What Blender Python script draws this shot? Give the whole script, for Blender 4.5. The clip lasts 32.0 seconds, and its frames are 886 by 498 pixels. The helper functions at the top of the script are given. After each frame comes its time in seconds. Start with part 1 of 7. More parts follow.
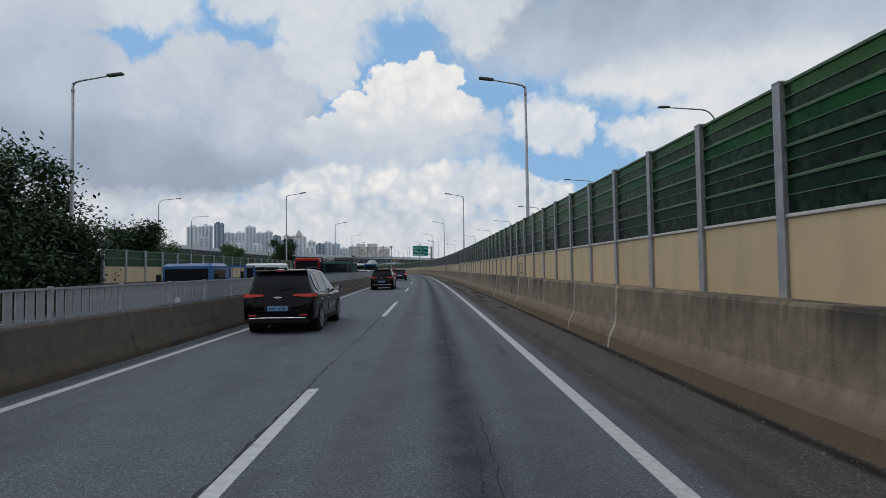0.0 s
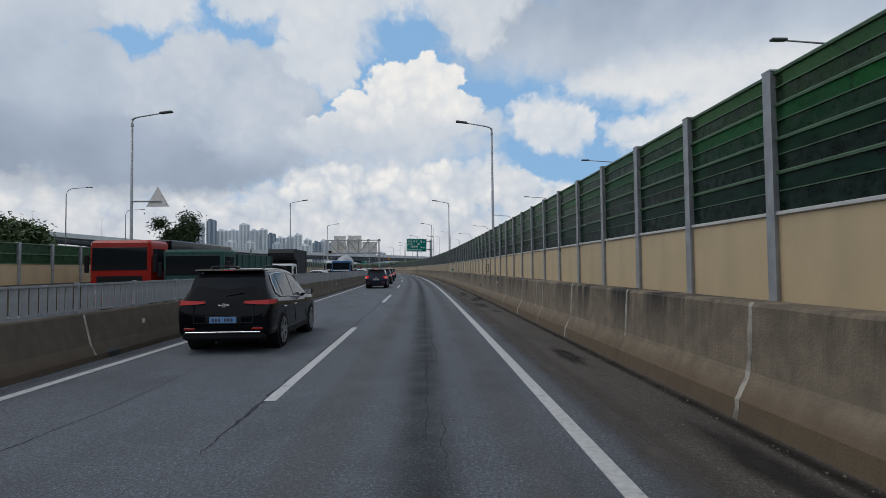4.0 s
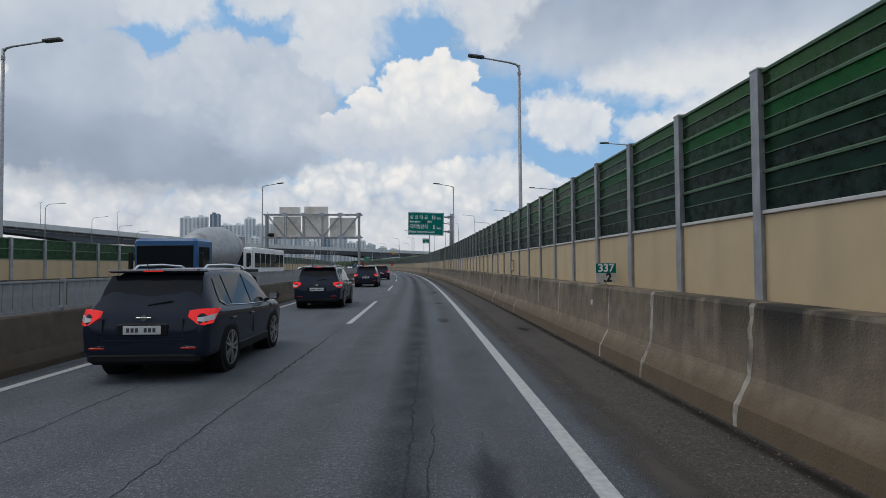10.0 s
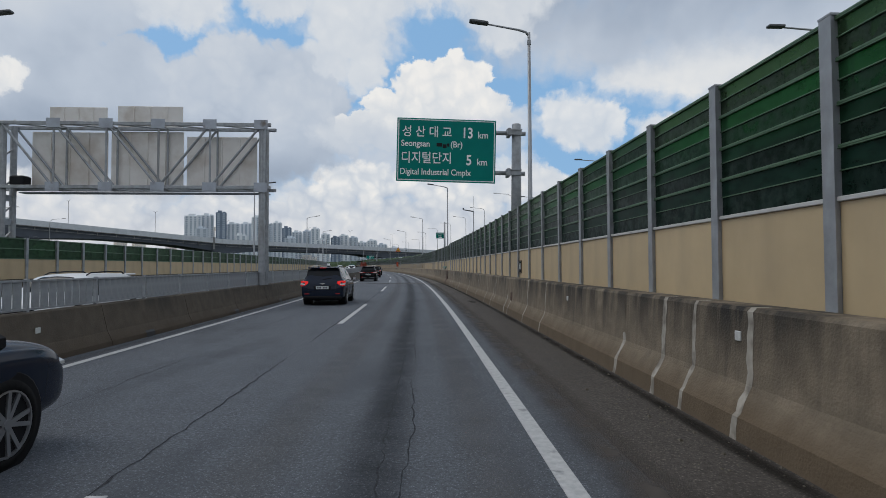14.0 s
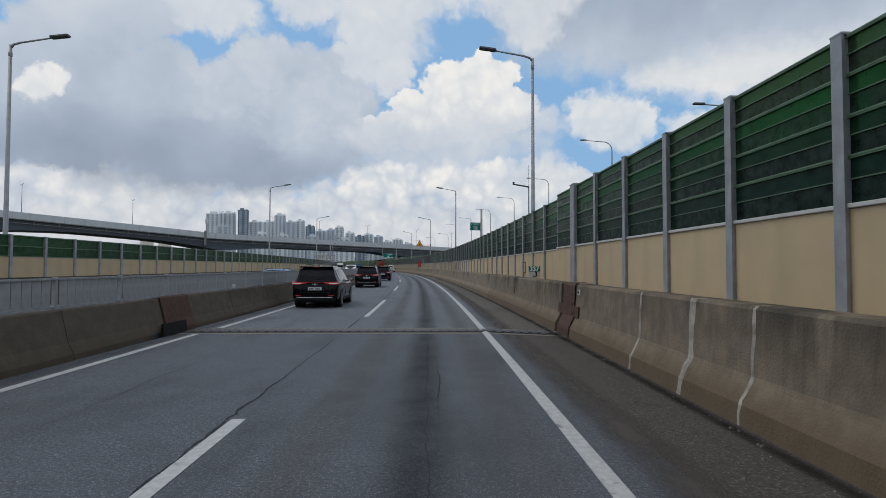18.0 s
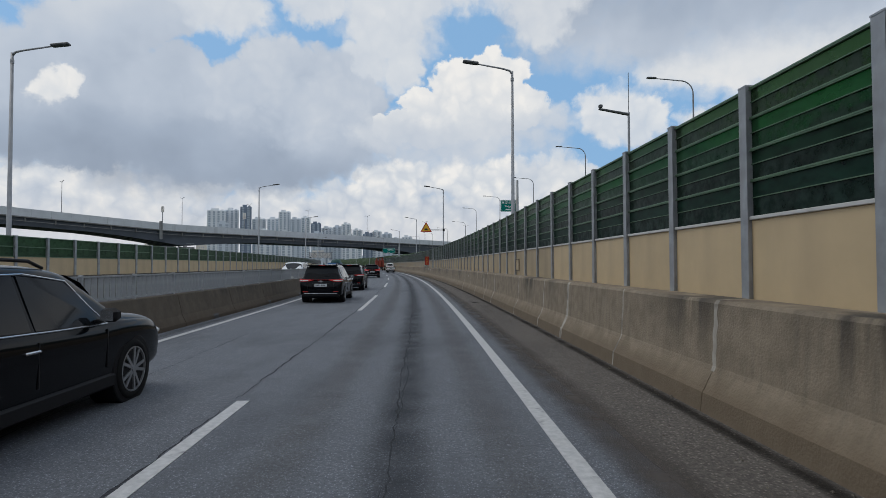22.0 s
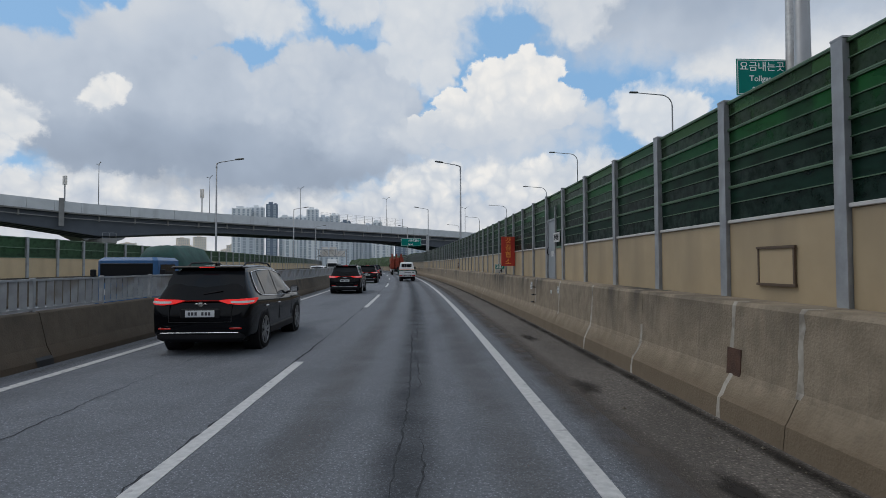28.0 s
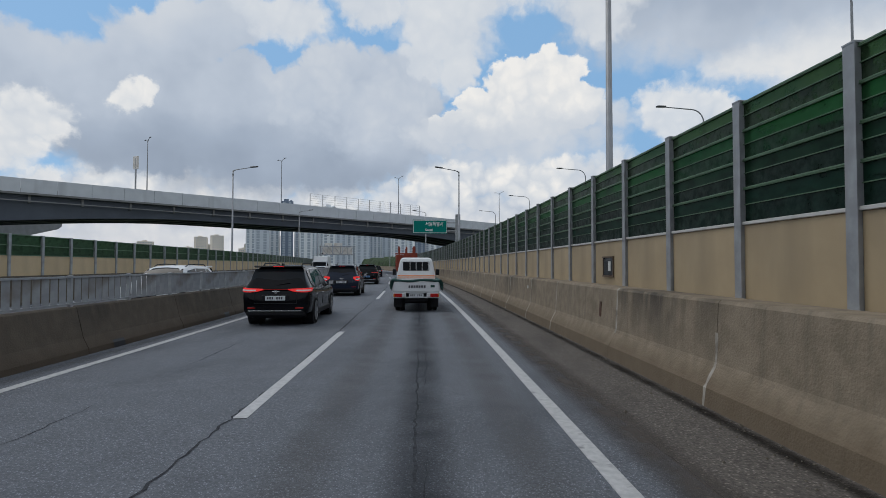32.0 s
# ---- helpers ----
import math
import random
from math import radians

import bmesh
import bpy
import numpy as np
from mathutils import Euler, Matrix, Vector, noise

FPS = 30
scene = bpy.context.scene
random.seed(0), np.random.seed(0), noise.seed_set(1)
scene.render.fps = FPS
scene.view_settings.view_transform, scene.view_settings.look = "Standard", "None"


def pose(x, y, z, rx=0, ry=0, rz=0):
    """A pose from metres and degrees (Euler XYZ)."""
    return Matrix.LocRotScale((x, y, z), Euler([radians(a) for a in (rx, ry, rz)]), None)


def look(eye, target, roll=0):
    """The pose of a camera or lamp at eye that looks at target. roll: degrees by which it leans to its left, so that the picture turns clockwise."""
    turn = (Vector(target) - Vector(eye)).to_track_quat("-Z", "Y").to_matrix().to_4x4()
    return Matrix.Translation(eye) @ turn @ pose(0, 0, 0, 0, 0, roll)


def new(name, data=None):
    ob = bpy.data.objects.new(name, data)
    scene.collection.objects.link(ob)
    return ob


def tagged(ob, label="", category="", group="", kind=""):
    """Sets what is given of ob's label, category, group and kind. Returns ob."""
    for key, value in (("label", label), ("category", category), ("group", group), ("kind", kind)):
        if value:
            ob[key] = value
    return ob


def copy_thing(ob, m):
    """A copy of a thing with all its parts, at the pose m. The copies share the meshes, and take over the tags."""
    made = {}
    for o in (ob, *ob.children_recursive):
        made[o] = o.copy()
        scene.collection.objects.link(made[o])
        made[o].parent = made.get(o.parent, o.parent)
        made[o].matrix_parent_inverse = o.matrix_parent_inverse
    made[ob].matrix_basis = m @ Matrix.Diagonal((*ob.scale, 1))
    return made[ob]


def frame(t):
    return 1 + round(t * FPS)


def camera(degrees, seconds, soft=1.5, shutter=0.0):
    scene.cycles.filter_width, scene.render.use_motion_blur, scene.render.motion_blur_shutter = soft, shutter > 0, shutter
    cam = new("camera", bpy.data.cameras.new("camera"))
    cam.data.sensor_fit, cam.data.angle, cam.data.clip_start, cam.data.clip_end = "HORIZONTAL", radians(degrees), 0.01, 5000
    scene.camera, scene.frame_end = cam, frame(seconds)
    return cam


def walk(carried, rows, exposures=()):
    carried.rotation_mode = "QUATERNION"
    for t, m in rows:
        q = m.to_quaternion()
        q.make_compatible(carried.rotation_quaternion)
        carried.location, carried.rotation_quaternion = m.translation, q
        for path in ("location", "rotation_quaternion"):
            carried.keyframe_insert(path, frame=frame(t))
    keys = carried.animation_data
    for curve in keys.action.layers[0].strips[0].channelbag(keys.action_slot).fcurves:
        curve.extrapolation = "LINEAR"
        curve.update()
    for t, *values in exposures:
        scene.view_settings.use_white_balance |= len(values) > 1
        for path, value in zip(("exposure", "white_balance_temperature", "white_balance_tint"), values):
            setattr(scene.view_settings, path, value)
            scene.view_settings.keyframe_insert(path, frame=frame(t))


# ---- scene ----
# The road is a gentle left bend. s runs along it, d to the right of the dashed lane line, z up.
BEND_S = [-120, 0, 40, 80, 120, 160, 200, 240, 280, 320, 520, 900]
BEND = [0.0199, 0.0199, 0.0185, 0.0325, 0.0418, 0.0531, 0.053, 0.0658, 0.061, 0.0611, 0.0608, 0.0608]
ROAD_S = np.arange(-120, 901, 1.0)
_turn = np.interp(ROAD_S, BEND_S, BEND)
ROAD_TH = np.concatenate([[0], np.cumsum((_turn[1:] + _turn[:-1]) / 2)])
ROAD_TH = np.radians(ROAD_TH - np.interp(0, ROAD_S, ROAD_TH) + 0.283)
_mid = (ROAD_TH[1:] + ROAD_TH[:-1]) / 2
ROAD_X = np.concatenate([[0], np.cumsum(-np.sin(_mid))])
ROAD_Y = np.concatenate([[0], np.cumsum(np.cos(_mid))])
ROAD_X -= np.interp(0, ROAD_S, ROAD_X)
ROAD_Y -= np.interp(0, ROAD_S, ROAD_Y)


def heading(s):
    return float(np.interp(s, ROAD_S, ROAD_TH))


def at(s, d, z=0.0):
    th = heading(s)
    return Vector((float(np.interp(s, ROAD_S, ROAD_X)) + d * math.cos(th), float(np.interp(s, ROAD_S, ROAD_Y)) + d * math.sin(th), z))


def spot(s, d, z=0.0, turn=0.0):
    """A pose on the road: local x to the right, y along the road, z up."""
    return Matrix.Translation(at(s, d, z)) @ Matrix.Rotation(heading(s) + radians(turn), 4, "Z")


def fall(d):
    """Height of the paving: level over the lanes, falling towards the barrier."""
    return -0.0436 * max(0.0, min(d, 5.5) - 3.5)


EYE = 1.624
# seconds, s, d, yaw, pitch, roll
DRIVE = [
    (0, 1.124, 1.621, -0.924, 2.064, 0.842), (0.5, 5.296, 1.683, -1.167, 2.087, 0.921), (1, 9.449, 1.747, -1.307, 2.094, 0.963),
    (1.5, 13.568, 1.792, -1.318, 2.106, 0.965), (2, 17.634, 1.813, -1.233, 2.114, 0.934), (2.5, 21.698, 1.837, -1.139, 2.103, 0.874),
    (3, 25.736, 1.871, -1.063, 2.046, 0.789), (3.5, 29.744, 1.906, -0.998, 2.011, 0.711), (4, 33.723, 1.934, -0.942, 2.009, 0.653),
    (4.5, 37.682, 1.956, -0.877, 2.028, 0.612), (5, 41.627, 1.971, -0.784, 2.053, 0.580), (5.5, 45.567, 1.979, -0.645, 2.072, 0.554),
    (6, 49.510, 1.979, -0.443, 2.072, 0.530), (6.5, 53.474, 1.970, -0.243, 2.081, 0.514), (7, 57.488, 1.951, -0.070, 2.079, 0.505),
    (7.5, 61.592, 1.951, 0.060, 2.045, 0.491), (8, 65.790, 1.987, 0.151, 1.990, 0.456), (8.5, 70.093, 2.044, 0.181, 1.913, 0.411),
    (9, 74.533, 2.095, 0.179, 1.823, 0.379), (9.5, 79.112, 2.109, 0.287, 1.785, 0.376), (10, 83.842, 2.117, 0.453, 1.719, 0.375),
    (10.5, 88.681, 2.127, 0.715, 1.628, 0.364), (11, 93.632, 2.142, 0.985, 1.596, 0.359), (11.5, 98.669, 2.159, 1.239, 1.635, 0.370),
    (12, 103.793, 2.192, 1.418, 1.649, 0.377), (12.5, 108.958, 2.238, 1.521, 1.657, 0.369), (13, 114.153, 2.279, 1.568, 1.680, 0.338),
    (13.5, 119.327, 2.305, 1.651, 1.741, 0.276), (14, 124.405, 2.317, 1.843, 1.805, 0.183), (14.5, 129.321, 2.316, 2.145, 1.865, 0.073),
    (15, 134.073, 2.289, 2.551, 1.883, -0.033), (15.5, 138.747, 2.248, 2.934, 1.869, -0.114), (16, 143.460, 2.204, 3.298, 1.863, -0.153),
    (16.5, 148.187, 2.160, 3.654, 1.859, -0.163), (17, 152.926, 2.117, 4.000, 1.855, -0.156), (17.5, 157.674, 2.078, 4.332, 1.850, -0.141),
    (18, 162.431, 2.047, 4.646, 1.842, -0.126), (18.5, 167.170, 2.016, 4.918, 1.856, -0.100), (19, 171.881, 1.992, 5.157, 1.814, -0.072),
    (19.5, 176.605, 1.998, 5.314, 1.708, -0.047), (20, 181.383, 2.021, 5.405, 1.597, -0.023), (20.5, 186.236, 2.059, 5.448, 1.573, 0.005),
    (21, 191.174, 2.103, 5.486, 1.618, 0.040), (21.5, 196.166, 2.134, 5.543, 1.646, 0.087), (22, 201.169, 2.147, 5.747, 1.634, 0.137),
    (22.5, 206.149, 2.145, 6.046, 1.660, 0.190), (23, 211.075, 2.133, 6.347, 1.705, 0.245), (23.5, 215.966, 2.117, 6.659, 1.696, 0.294),
    (24, 220.832, 2.103, 6.931, 1.659, 0.332), (24.5, 225.689, 2.109, 7.150, 1.649, 0.345), (25, 230.540, 2.138, 7.286, 1.676, 0.331),
    (25.5, 235.376, 2.167, 7.432, 1.737, 0.306), (26, 240.164, 2.179, 7.702, 1.755, 0.274), (26.5, 244.892, 2.175, 8.063, 1.745, 0.241),
    (27, 249.549, 2.159, 8.484, 1.720, 0.211), (27.5, 254.123, 2.130, 8.934, 1.694, 0.192), (28, 258.604, 2.089, 9.384, 1.681, 0.192),
    (28.5, 262.996, 2.056, 9.808, 1.660, 0.218), (29, 267.341, 2.038, 10.179, 1.664, 0.250), (29.5, 271.647, 2.021, 10.507, 1.657, 0.273),
    (30, 275.938, 1.995, 10.791, 1.631, 0.262), (30.5, 280.340, 1.970, 11.025, 1.619, 0.217), (31, 284.806, 1.954, 11.208, 1.626, 0.133),
    (31.5, 289.309, 1.945, 11.373, 1.641, 0.017), (32, 293.831, 1.939, 11.507, 1.699, -0.111),
]
cam = camera(78.18, 32.0, soft=0.7)
walk(cam, [(t, pose(*at(s, d, EYE), 90 + p, r, w)) for t, s, d, w, p, r in DRIVE])

# ---- sky and light ----
SUN_EL, SUN_AZ = 60.0, 80.0  # degrees; azimuth to the left of the y axis
world = bpy.data.worlds.new("sky")
scene.world = world
world.use_nodes = True
NT = world.node_tree
NT.nodes.clear()


def wn(kind, **props):
    n = NT.nodes.new(kind)
    for k, v in props.items():
        if k == "op":
            n.operation = v
        elif k == "ins":
            for i, val in v.items():
                if isinstance(val, bpy.types.NodeSocket):
                    NT.links.new(val, n.inputs[i])
                else:
                    n.inputs[i].default_value = val
    return n


def wm(op, *ins):
    return wn("ShaderNodeMath", op=op, ins=dict(enumerate(ins))).outputs[0]


def wv(op, *ins):
    n = wn("ShaderNodeVectorMath", op=op, ins=dict(enumerate(ins)))
    return n.outputs["Value"] if op in ("DOT_PRODUCT", "LENGTH") else n.outputs[0]


_co = wn("ShaderNodeTexCoord").outputs["Generated"]
_sep = wn("ShaderNodeSeparateXYZ", ins={0: _co})
_az = wm("MULTIPLY", wm("ARCTAN2", wm("MULTIPLY", _sep.outputs[0], -1.0), _sep.outputs[1]), 57.2958)
_el = wm("MULTIPLY", wm("ARCSINE", _sep.outputs[2]), 57.2958)
_flat = wn("ShaderNodeCombineXYZ", ins={0: _az, 1: _el, 2: 0.0}).outputs[0]


def wnoise(vec, scale, detail, rough, colour=False):
    n = wn("ShaderNodeTexNoise", ins={"Vector": vec, "Scale": scale, "Detail": detail, "Roughness": rough})
    return n.outputs["Color" if colour else "Fac"]


# the outlines of the clouds are billowed by noise at three sizes
_w1 = wv("MULTIPLY", wv("SUBTRACT", wnoise(_flat, 0.2, 3.0, 0.55, True), (0.5, 0.5, 0.5)), (3.2, 2.6, 0.0))
_w2 = wv("MULTIPLY", wv("SUBTRACT", wnoise(_flat, 0.8, 6.0, 0.62, True), (0.5, 0.5, 0.5)), (2.0, 1.8, 0.0))
_puff = wv("ADD", wv("ADD", _flat, _w1), _w2)


def wcells(vec, scale):
    """Round billows: high in the middle of each cell."""
    n = wn("ShaderNodeTexVoronoi", ins={"Vector": vec, "Scale": scale})
    n.voronoi_dimensions, n.feature = "2D", "SMOOTH_F1"
    n.inputs["Smoothness"].default_value = 0.25
    return wm("SUBTRACT", 0.45, n.outputs["Distance"])


def wrange(v, a, b, lo, hi, smooth=False):
    n = wn("ShaderNodeMapRange", ins={0: v, 1: a, 2: b, 3: lo, 4: hi})
    if smooth:
        n.interpolation_type = "SMOOTHSTEP"
    return n.outputs[0]


def lobes(rows):
    """Union of ellipses in degrees (azimuth, elevation, half sizes): 1 in their middle, 0 on their rim."""
    acc = -6.0
    for a, e, ra, re in rows:
        q = wv("MULTIPLY_ADD", _puff, (1 / ra, 1 / re, 0.0), (-a / ra, -e / re, 0.0))
        acc = wm("MAXIMUM", acc, wm("SUBTRACT", 1.0, wv("DOT_PRODUCT", q, q)))
    return acc


# azimuth, elevation and half sizes of the heaps of each cloud
TOWER_CLOUD = [(4.2, 18.4, 3.4, 2.6), (0.7, 19.1, 3.7, 2.4), (6.9, 16.6, 3.1, 1.6), (9.8, 14.7, 2.8, 1.1), (-2.0, 16.2, 3.3, 2.3), (3.0, 15.4, 7.1, 2.5), (7.5, 13.8, 5.3, 1.4)]
PUFF_CLOUD = [(-11.8, 14.8, 3.7, 2.5), (-10.3, 15.9, 2.3, 1.6), (-14.0, 13.3, 2.2, 1.8), (-15.4, 14.3, 1.6, 1.6), (-20.1, 13.3, 2.1, 1.5), (-22.1, 12.5, 3.0, 1.9), (-6.3, 9.9, 2.4, 1.9), (-8.6, 8.8, 1.7, 1.4), (-3.7, 8.9, 2.9, 1.6)]
LEFT_PUFF = [(40.9, 15.7, 1.3, 1.1), (41.9, 14.9, 1.4, 1.3), (48.4, 12.4, 3.1, 2.2), (51.1, 10.6, 3.6, 3.0)]
TOP_CLOUD = [(27.6, 23.7, 4.4, 2.3), (31.7, 23.6, 4.4, 2.2), (18.9, 25.4, 3.8, 1.7), (11.4, 24.2, 5.5, 4.0), (13.9, 20.4, 3.5, 2.3), (9.9, 20.4, 2.1, 2.6), (9.9, 27.9, 9.9, 3.2), (-4.3, 25.1, 3.5, 3.4), (-4.3, 27.6, 6.5, 3.3)]
GREY_CLOUD = [(22.5, 18.8, 4.0, 3.5), (17.8, 18.7, 3.3, 2.9), (26.6, 16.2, 4.1, 3.1), (14.5, 16.9, 3.5, 2.8), (30.4, 13.2, 7.3, 5.2), (20.5, 13.1, 9.3, 4.5), (35.9, 15.6, 6.0, 4.1), (39.1, 19.4, 5.6, 3.3), (40.5, 11.1, 6.4, 2.7), (35.5, 21.7, 4.5, 3.2), (26.6, 10.0, 7.8, 2.2), (45.8, 15.0, 6.1, 4.4), (49.7, 16.4, 5.3, 3.3), (31.3, 18.2, 2.7, 1.9)]
RIGHT_WHITE = [(-24.4, 18.6, 9.1, 3.0), (-18.3, 18.3, 4.2, 2.0), (-31.1, 18.0, 7.6, 3.2), (-36.7, 17.6, 7.0, 3.4), (-28.1, 13.9, 5.8, 2.9)]
RIGHT_GREY = [(-23.9, 24.1, 17.5, 4.2), (-14.5, 22.4, 11.0, 3.4), (-34.4, 22.0, 10.9, 3.1), (-38.8, 22.5, 11.1, 4.3), (-7.8, 24.9, 6.4, 3.4)]
VEIL = [(14.5, 12.0, 7.9, 3.3), (6.4, 10.5, 11.2, 2.6), (28.1, 11.2, 14.2, 4.6), (9.9, 14.1, 3.5, 1.7)]
GREY_BASE = [(30.4, 9.4, 9.1, 2.5), (37.1, 10.2, 6.7, 2.1), (23.1, 9.4, 6.2, 2.1), (43.3, 10.7, 4.9, 2.1), (33.5, 11.7, 6.8, 2.4)]
GREY_TOP = [(22.5, 19.4, 3.4, 2.7), (17.8, 19.1, 2.6, 2.1), (14.5, 17.2, 2.8, 2.1), (19.4, 15.5, 5.9, 3.1), (26.6, 16.2, 2.9, 2.2)]
TOWER_BASE = [(-1.3, 13.7, 5.3, 2.0), (4.0, 12.8, 7.7, 1.9), (8.7, 13.3, 4.7, 1.4), (-5.4, 14.7, 2.3, 1.4), (12.2, 13.2, 3.4, 1.7)]
LOW_BANK = [(37.5, 6.5, 5.0, 2.6), (30.8, 7.4, 4.5, 2.4), (24.1, 6.0, 4.5, 2.4), (43.3, 6.5, 4.3, 2.7), (47.6, 5.4, 4.0, 2.4), (9.9, 8.4, 5.2, 2.4), (4.6, 8.7, 4.7, 2.3), (0.5, 7.9, 5.3, 3.0), (14.5, 6.3, 4.5, 2.3), (-5.4, 8.2, 3.5, 2.8), (-8.3, 7.5, 2.9, 2.3), (-11.8, 5.7, 4.5, 2.6), (-15.6, 4.3, 6.5, 2.8), (20.0, 4.8, 4.8, 2.0), (6.4, 4.1, 15.3, 4.1), (32.6, 3.2, 18.3, 3.5)]

_round = wv("ADD", _flat, wv("MULTIPLY", _w1, (1.0, 1.0, 0.0)))
_round = wv("ADD", _round, wv("MULTIPLY", _w2, (0.6, 0.6, 0.0)))
_billow = wm("ADD", wm("MULTIPLY", wcells(_round, 0.3), 0.6), wm("MULTIPLY", wcells(_round, 0.8), 0.45))
_fine = wm("SUBTRACT", wnoise(_puff, 0.5, 6.0, 0.55), 0.5)
_soft = wm("SUBTRACT", wnoise(_flat, 0.12, 3.0, 0.5), 0.5)


def shade(light):
    """Colour of a cloud between its shaded blue-grey base and its sunlit top."""
    n = wn("ShaderNodeValToRGB", ins={0: light})
    cr = n.color_ramp
    cr.elements[0].position, cr.elements[0].color = 0.0, (0.215, 0.258, 0.33, 1)
    cr.elements[1].position, cr.elements[1].color = 1.0, (0.85, 0.84, 0.82, 1)
    for at_, c in ((0.28, (0.345, 0.412, 0.515, 1)), (0.5, (0.495, 0.558, 0.65, 1)), (0.78, (0.68, 0.71, 0.745, 1))):
        cr.elements.new(at_).color = c
    return n.outputs[0]


def over(below, mask, colour):
    n = wn("ShaderNodeMix", ins={0: mask})
    n.data_type = "RGBA"
    NT.links.new(below, n.inputs["A"])
    NT.links.new(colour, n.inputs["B"])
    return n.outputs["Result"]


def cloud(below, rows, edge, rough, light, rise, el0, heap=0.0, drift=0.3, thin=0.0):
    """Lay one cloud over the sky: softness and lumpiness of its rim, light at el0 and its rise per degree, depth of its round heaps and of slow changes, thinness."""
    f = lobes(rows)
    f = wm("ADD", f, wm("ADD", wm("MULTIPLY", _billow, rough), wm("MULTIPLY", _fine, rough * 1.3)))
    mask = wrange(f, -edge, edge, 0.0, 1.0 - thin, True)
    v = wm("MULTIPLY_ADD", _el, rise, light - rise * el0)
    v = wm("MULTIPLY_ADD", _soft, drift, wm("MULTIPLY_ADD", _billow, heap, v))
    v = wm("MULTIPLY_ADD", _fine, heap * 0.35 + 0.05, v)
    return over(below, mask, shade(v))


_sky = wn("ShaderNodeTexSky")
_sky.sky_type, _sky.sun_disc = "NISHITA", False
_sky.sun_elevation, _sky.sun_rotation = radians(SUN_EL), radians(-SUN_AZ)
_sky.air_density, _sky.dust_density = 1.0, 1.2
_blue = wn("ShaderNodeMix", ins={0: 0.75})
_blue.data_type = "RGBA"
NT.links.new(wv("SCALE", _sky.outputs[0], (0, 0, 0)), _blue.inputs["A"])
_blue.inputs["A"].links[0].from_node.inputs["Scale"].default_value = 0.085
_blue.inputs["B"].default_value = (0.25, 0.49, 0.8, 1)
# broken cloud over the rest of the sky
_seen = wm("MULTIPLY", wrange(wm("ABSOLUTE", wm("SUBTRACT", _az, 6.0)), 40.0, 62.0, 1.0, 0.0, True), wrange(_el, 25.0, 40.0, 1.0, 0.0, True))
_cover = wm("SUBTRACT", wm("MULTIPLY_ADD", wnoise(_flat, 0.05, 6.0, 0.55), 3.0, -0.9), wm("MULTIPLY", _seen, 1.5))
_deck = over(_blue.outputs["Result"], wrange(_cover, -0.1, 0.35, 0.03, 1.0, True), shade(wm("MULTIPLY_ADD", wnoise(_flat, 0.07, 5.0, 0.5), 0.9, 0.12)))
_deck = cloud(_deck, VEIL, 1.1, 0.9, 0.62, 0.0, 12.0, 0.0, 0.3, 0.25)
_deck = cloud(_deck, RIGHT_WHITE, 0.8, 0.7, 0.82, 0.0, 15.0, 0.1)
_deck = cloud(_deck, RIGHT_GREY, 0.9, 0.6, 0.34, -0.035, 24.0, 0.0, 0.5)
_deck = cloud(_deck, LOW_BANK, 0.5, 0.9, 0.62, 0.035, 5.0, 0.75)
_deck = cloud(_deck, TOP_CLOUD, 0.55, 0.7, 0.72, 0.0, 22.0, 0.15, 0.3, 0.05)
_deck = cloud(_deck, GREY_CLOUD, 0.3, 0.6, 0.45, 0.018, 16.0, 0.05, 0.5)
_deck = cloud(_deck, GREY_BASE, 1.0, 0.5, 0.24, 0.02, 11.0, 0.0, 0.4, 0.2)
_deck = cloud(_deck, GREY_TOP, 0.8, 0.6, 0.56, 0.01, 18.0, 0.15, 0.3, 0.2)
_deck = cloud(_deck, PUFF_CLOUD, 0.6, 0.8, 0.76, 0.015, 12.0, 0.3, 0.2, 0.1)
_deck = cloud(_deck, LEFT_PUFF, 0.5, 0.8, 0.85, 0.01, 15.0, 0.35)
_deck = cloud(_deck, TOWER_CLOUD, 0.16, 0.7, 0.84, 0.03, 16.0, 0.4)
_deck = cloud(_deck, TOWER_BASE, 0.9, 0.8, 0.6, 0.02, 12.0, 0.1, 0.3, 0.1)
# pale haze along the horizon
_hz = wn("ShaderNodeMapRange", ins={0: _el, 1: 9.0, 2: 0.0, 3: 0.0, 4: 0.7})
_hz.interpolation_type = "SMOOTHSTEP"
_mix2 = wn("ShaderNodeMix", ins={0: _hz.outputs[0]})
_mix2.data_type = "RGBA"
NT.links.new(_deck, _mix2.inputs["A"])
_mix2.inputs["B"].default_value = (0.69, 0.69, 0.705, 1)
_bg = wn("ShaderNodeBackground", ins={"Strength": 1.0})
NT.links.new(_mix2.outputs["Result"], _bg.inputs["Color"])
NT.links.new(_bg.outputs[0], wn("ShaderNodeOutputWorld").inputs[0])

sun = new("sun", bpy.data.lights.new("sun", "SUN"))
sun.data.energy, sun.data.angle, sun.data.color = 0.8, radians(35), (1.0, 0.96, 0.9)
_a, _e = radians(SUN_AZ), radians(SUN_EL)
sun.matrix_world = look((0, 0, 60), (math.sin(_a) * math.cos(_e), -math.cos(_a) * math.cos(_e), 60 - math.sin(_e)))

# ---- materials ----


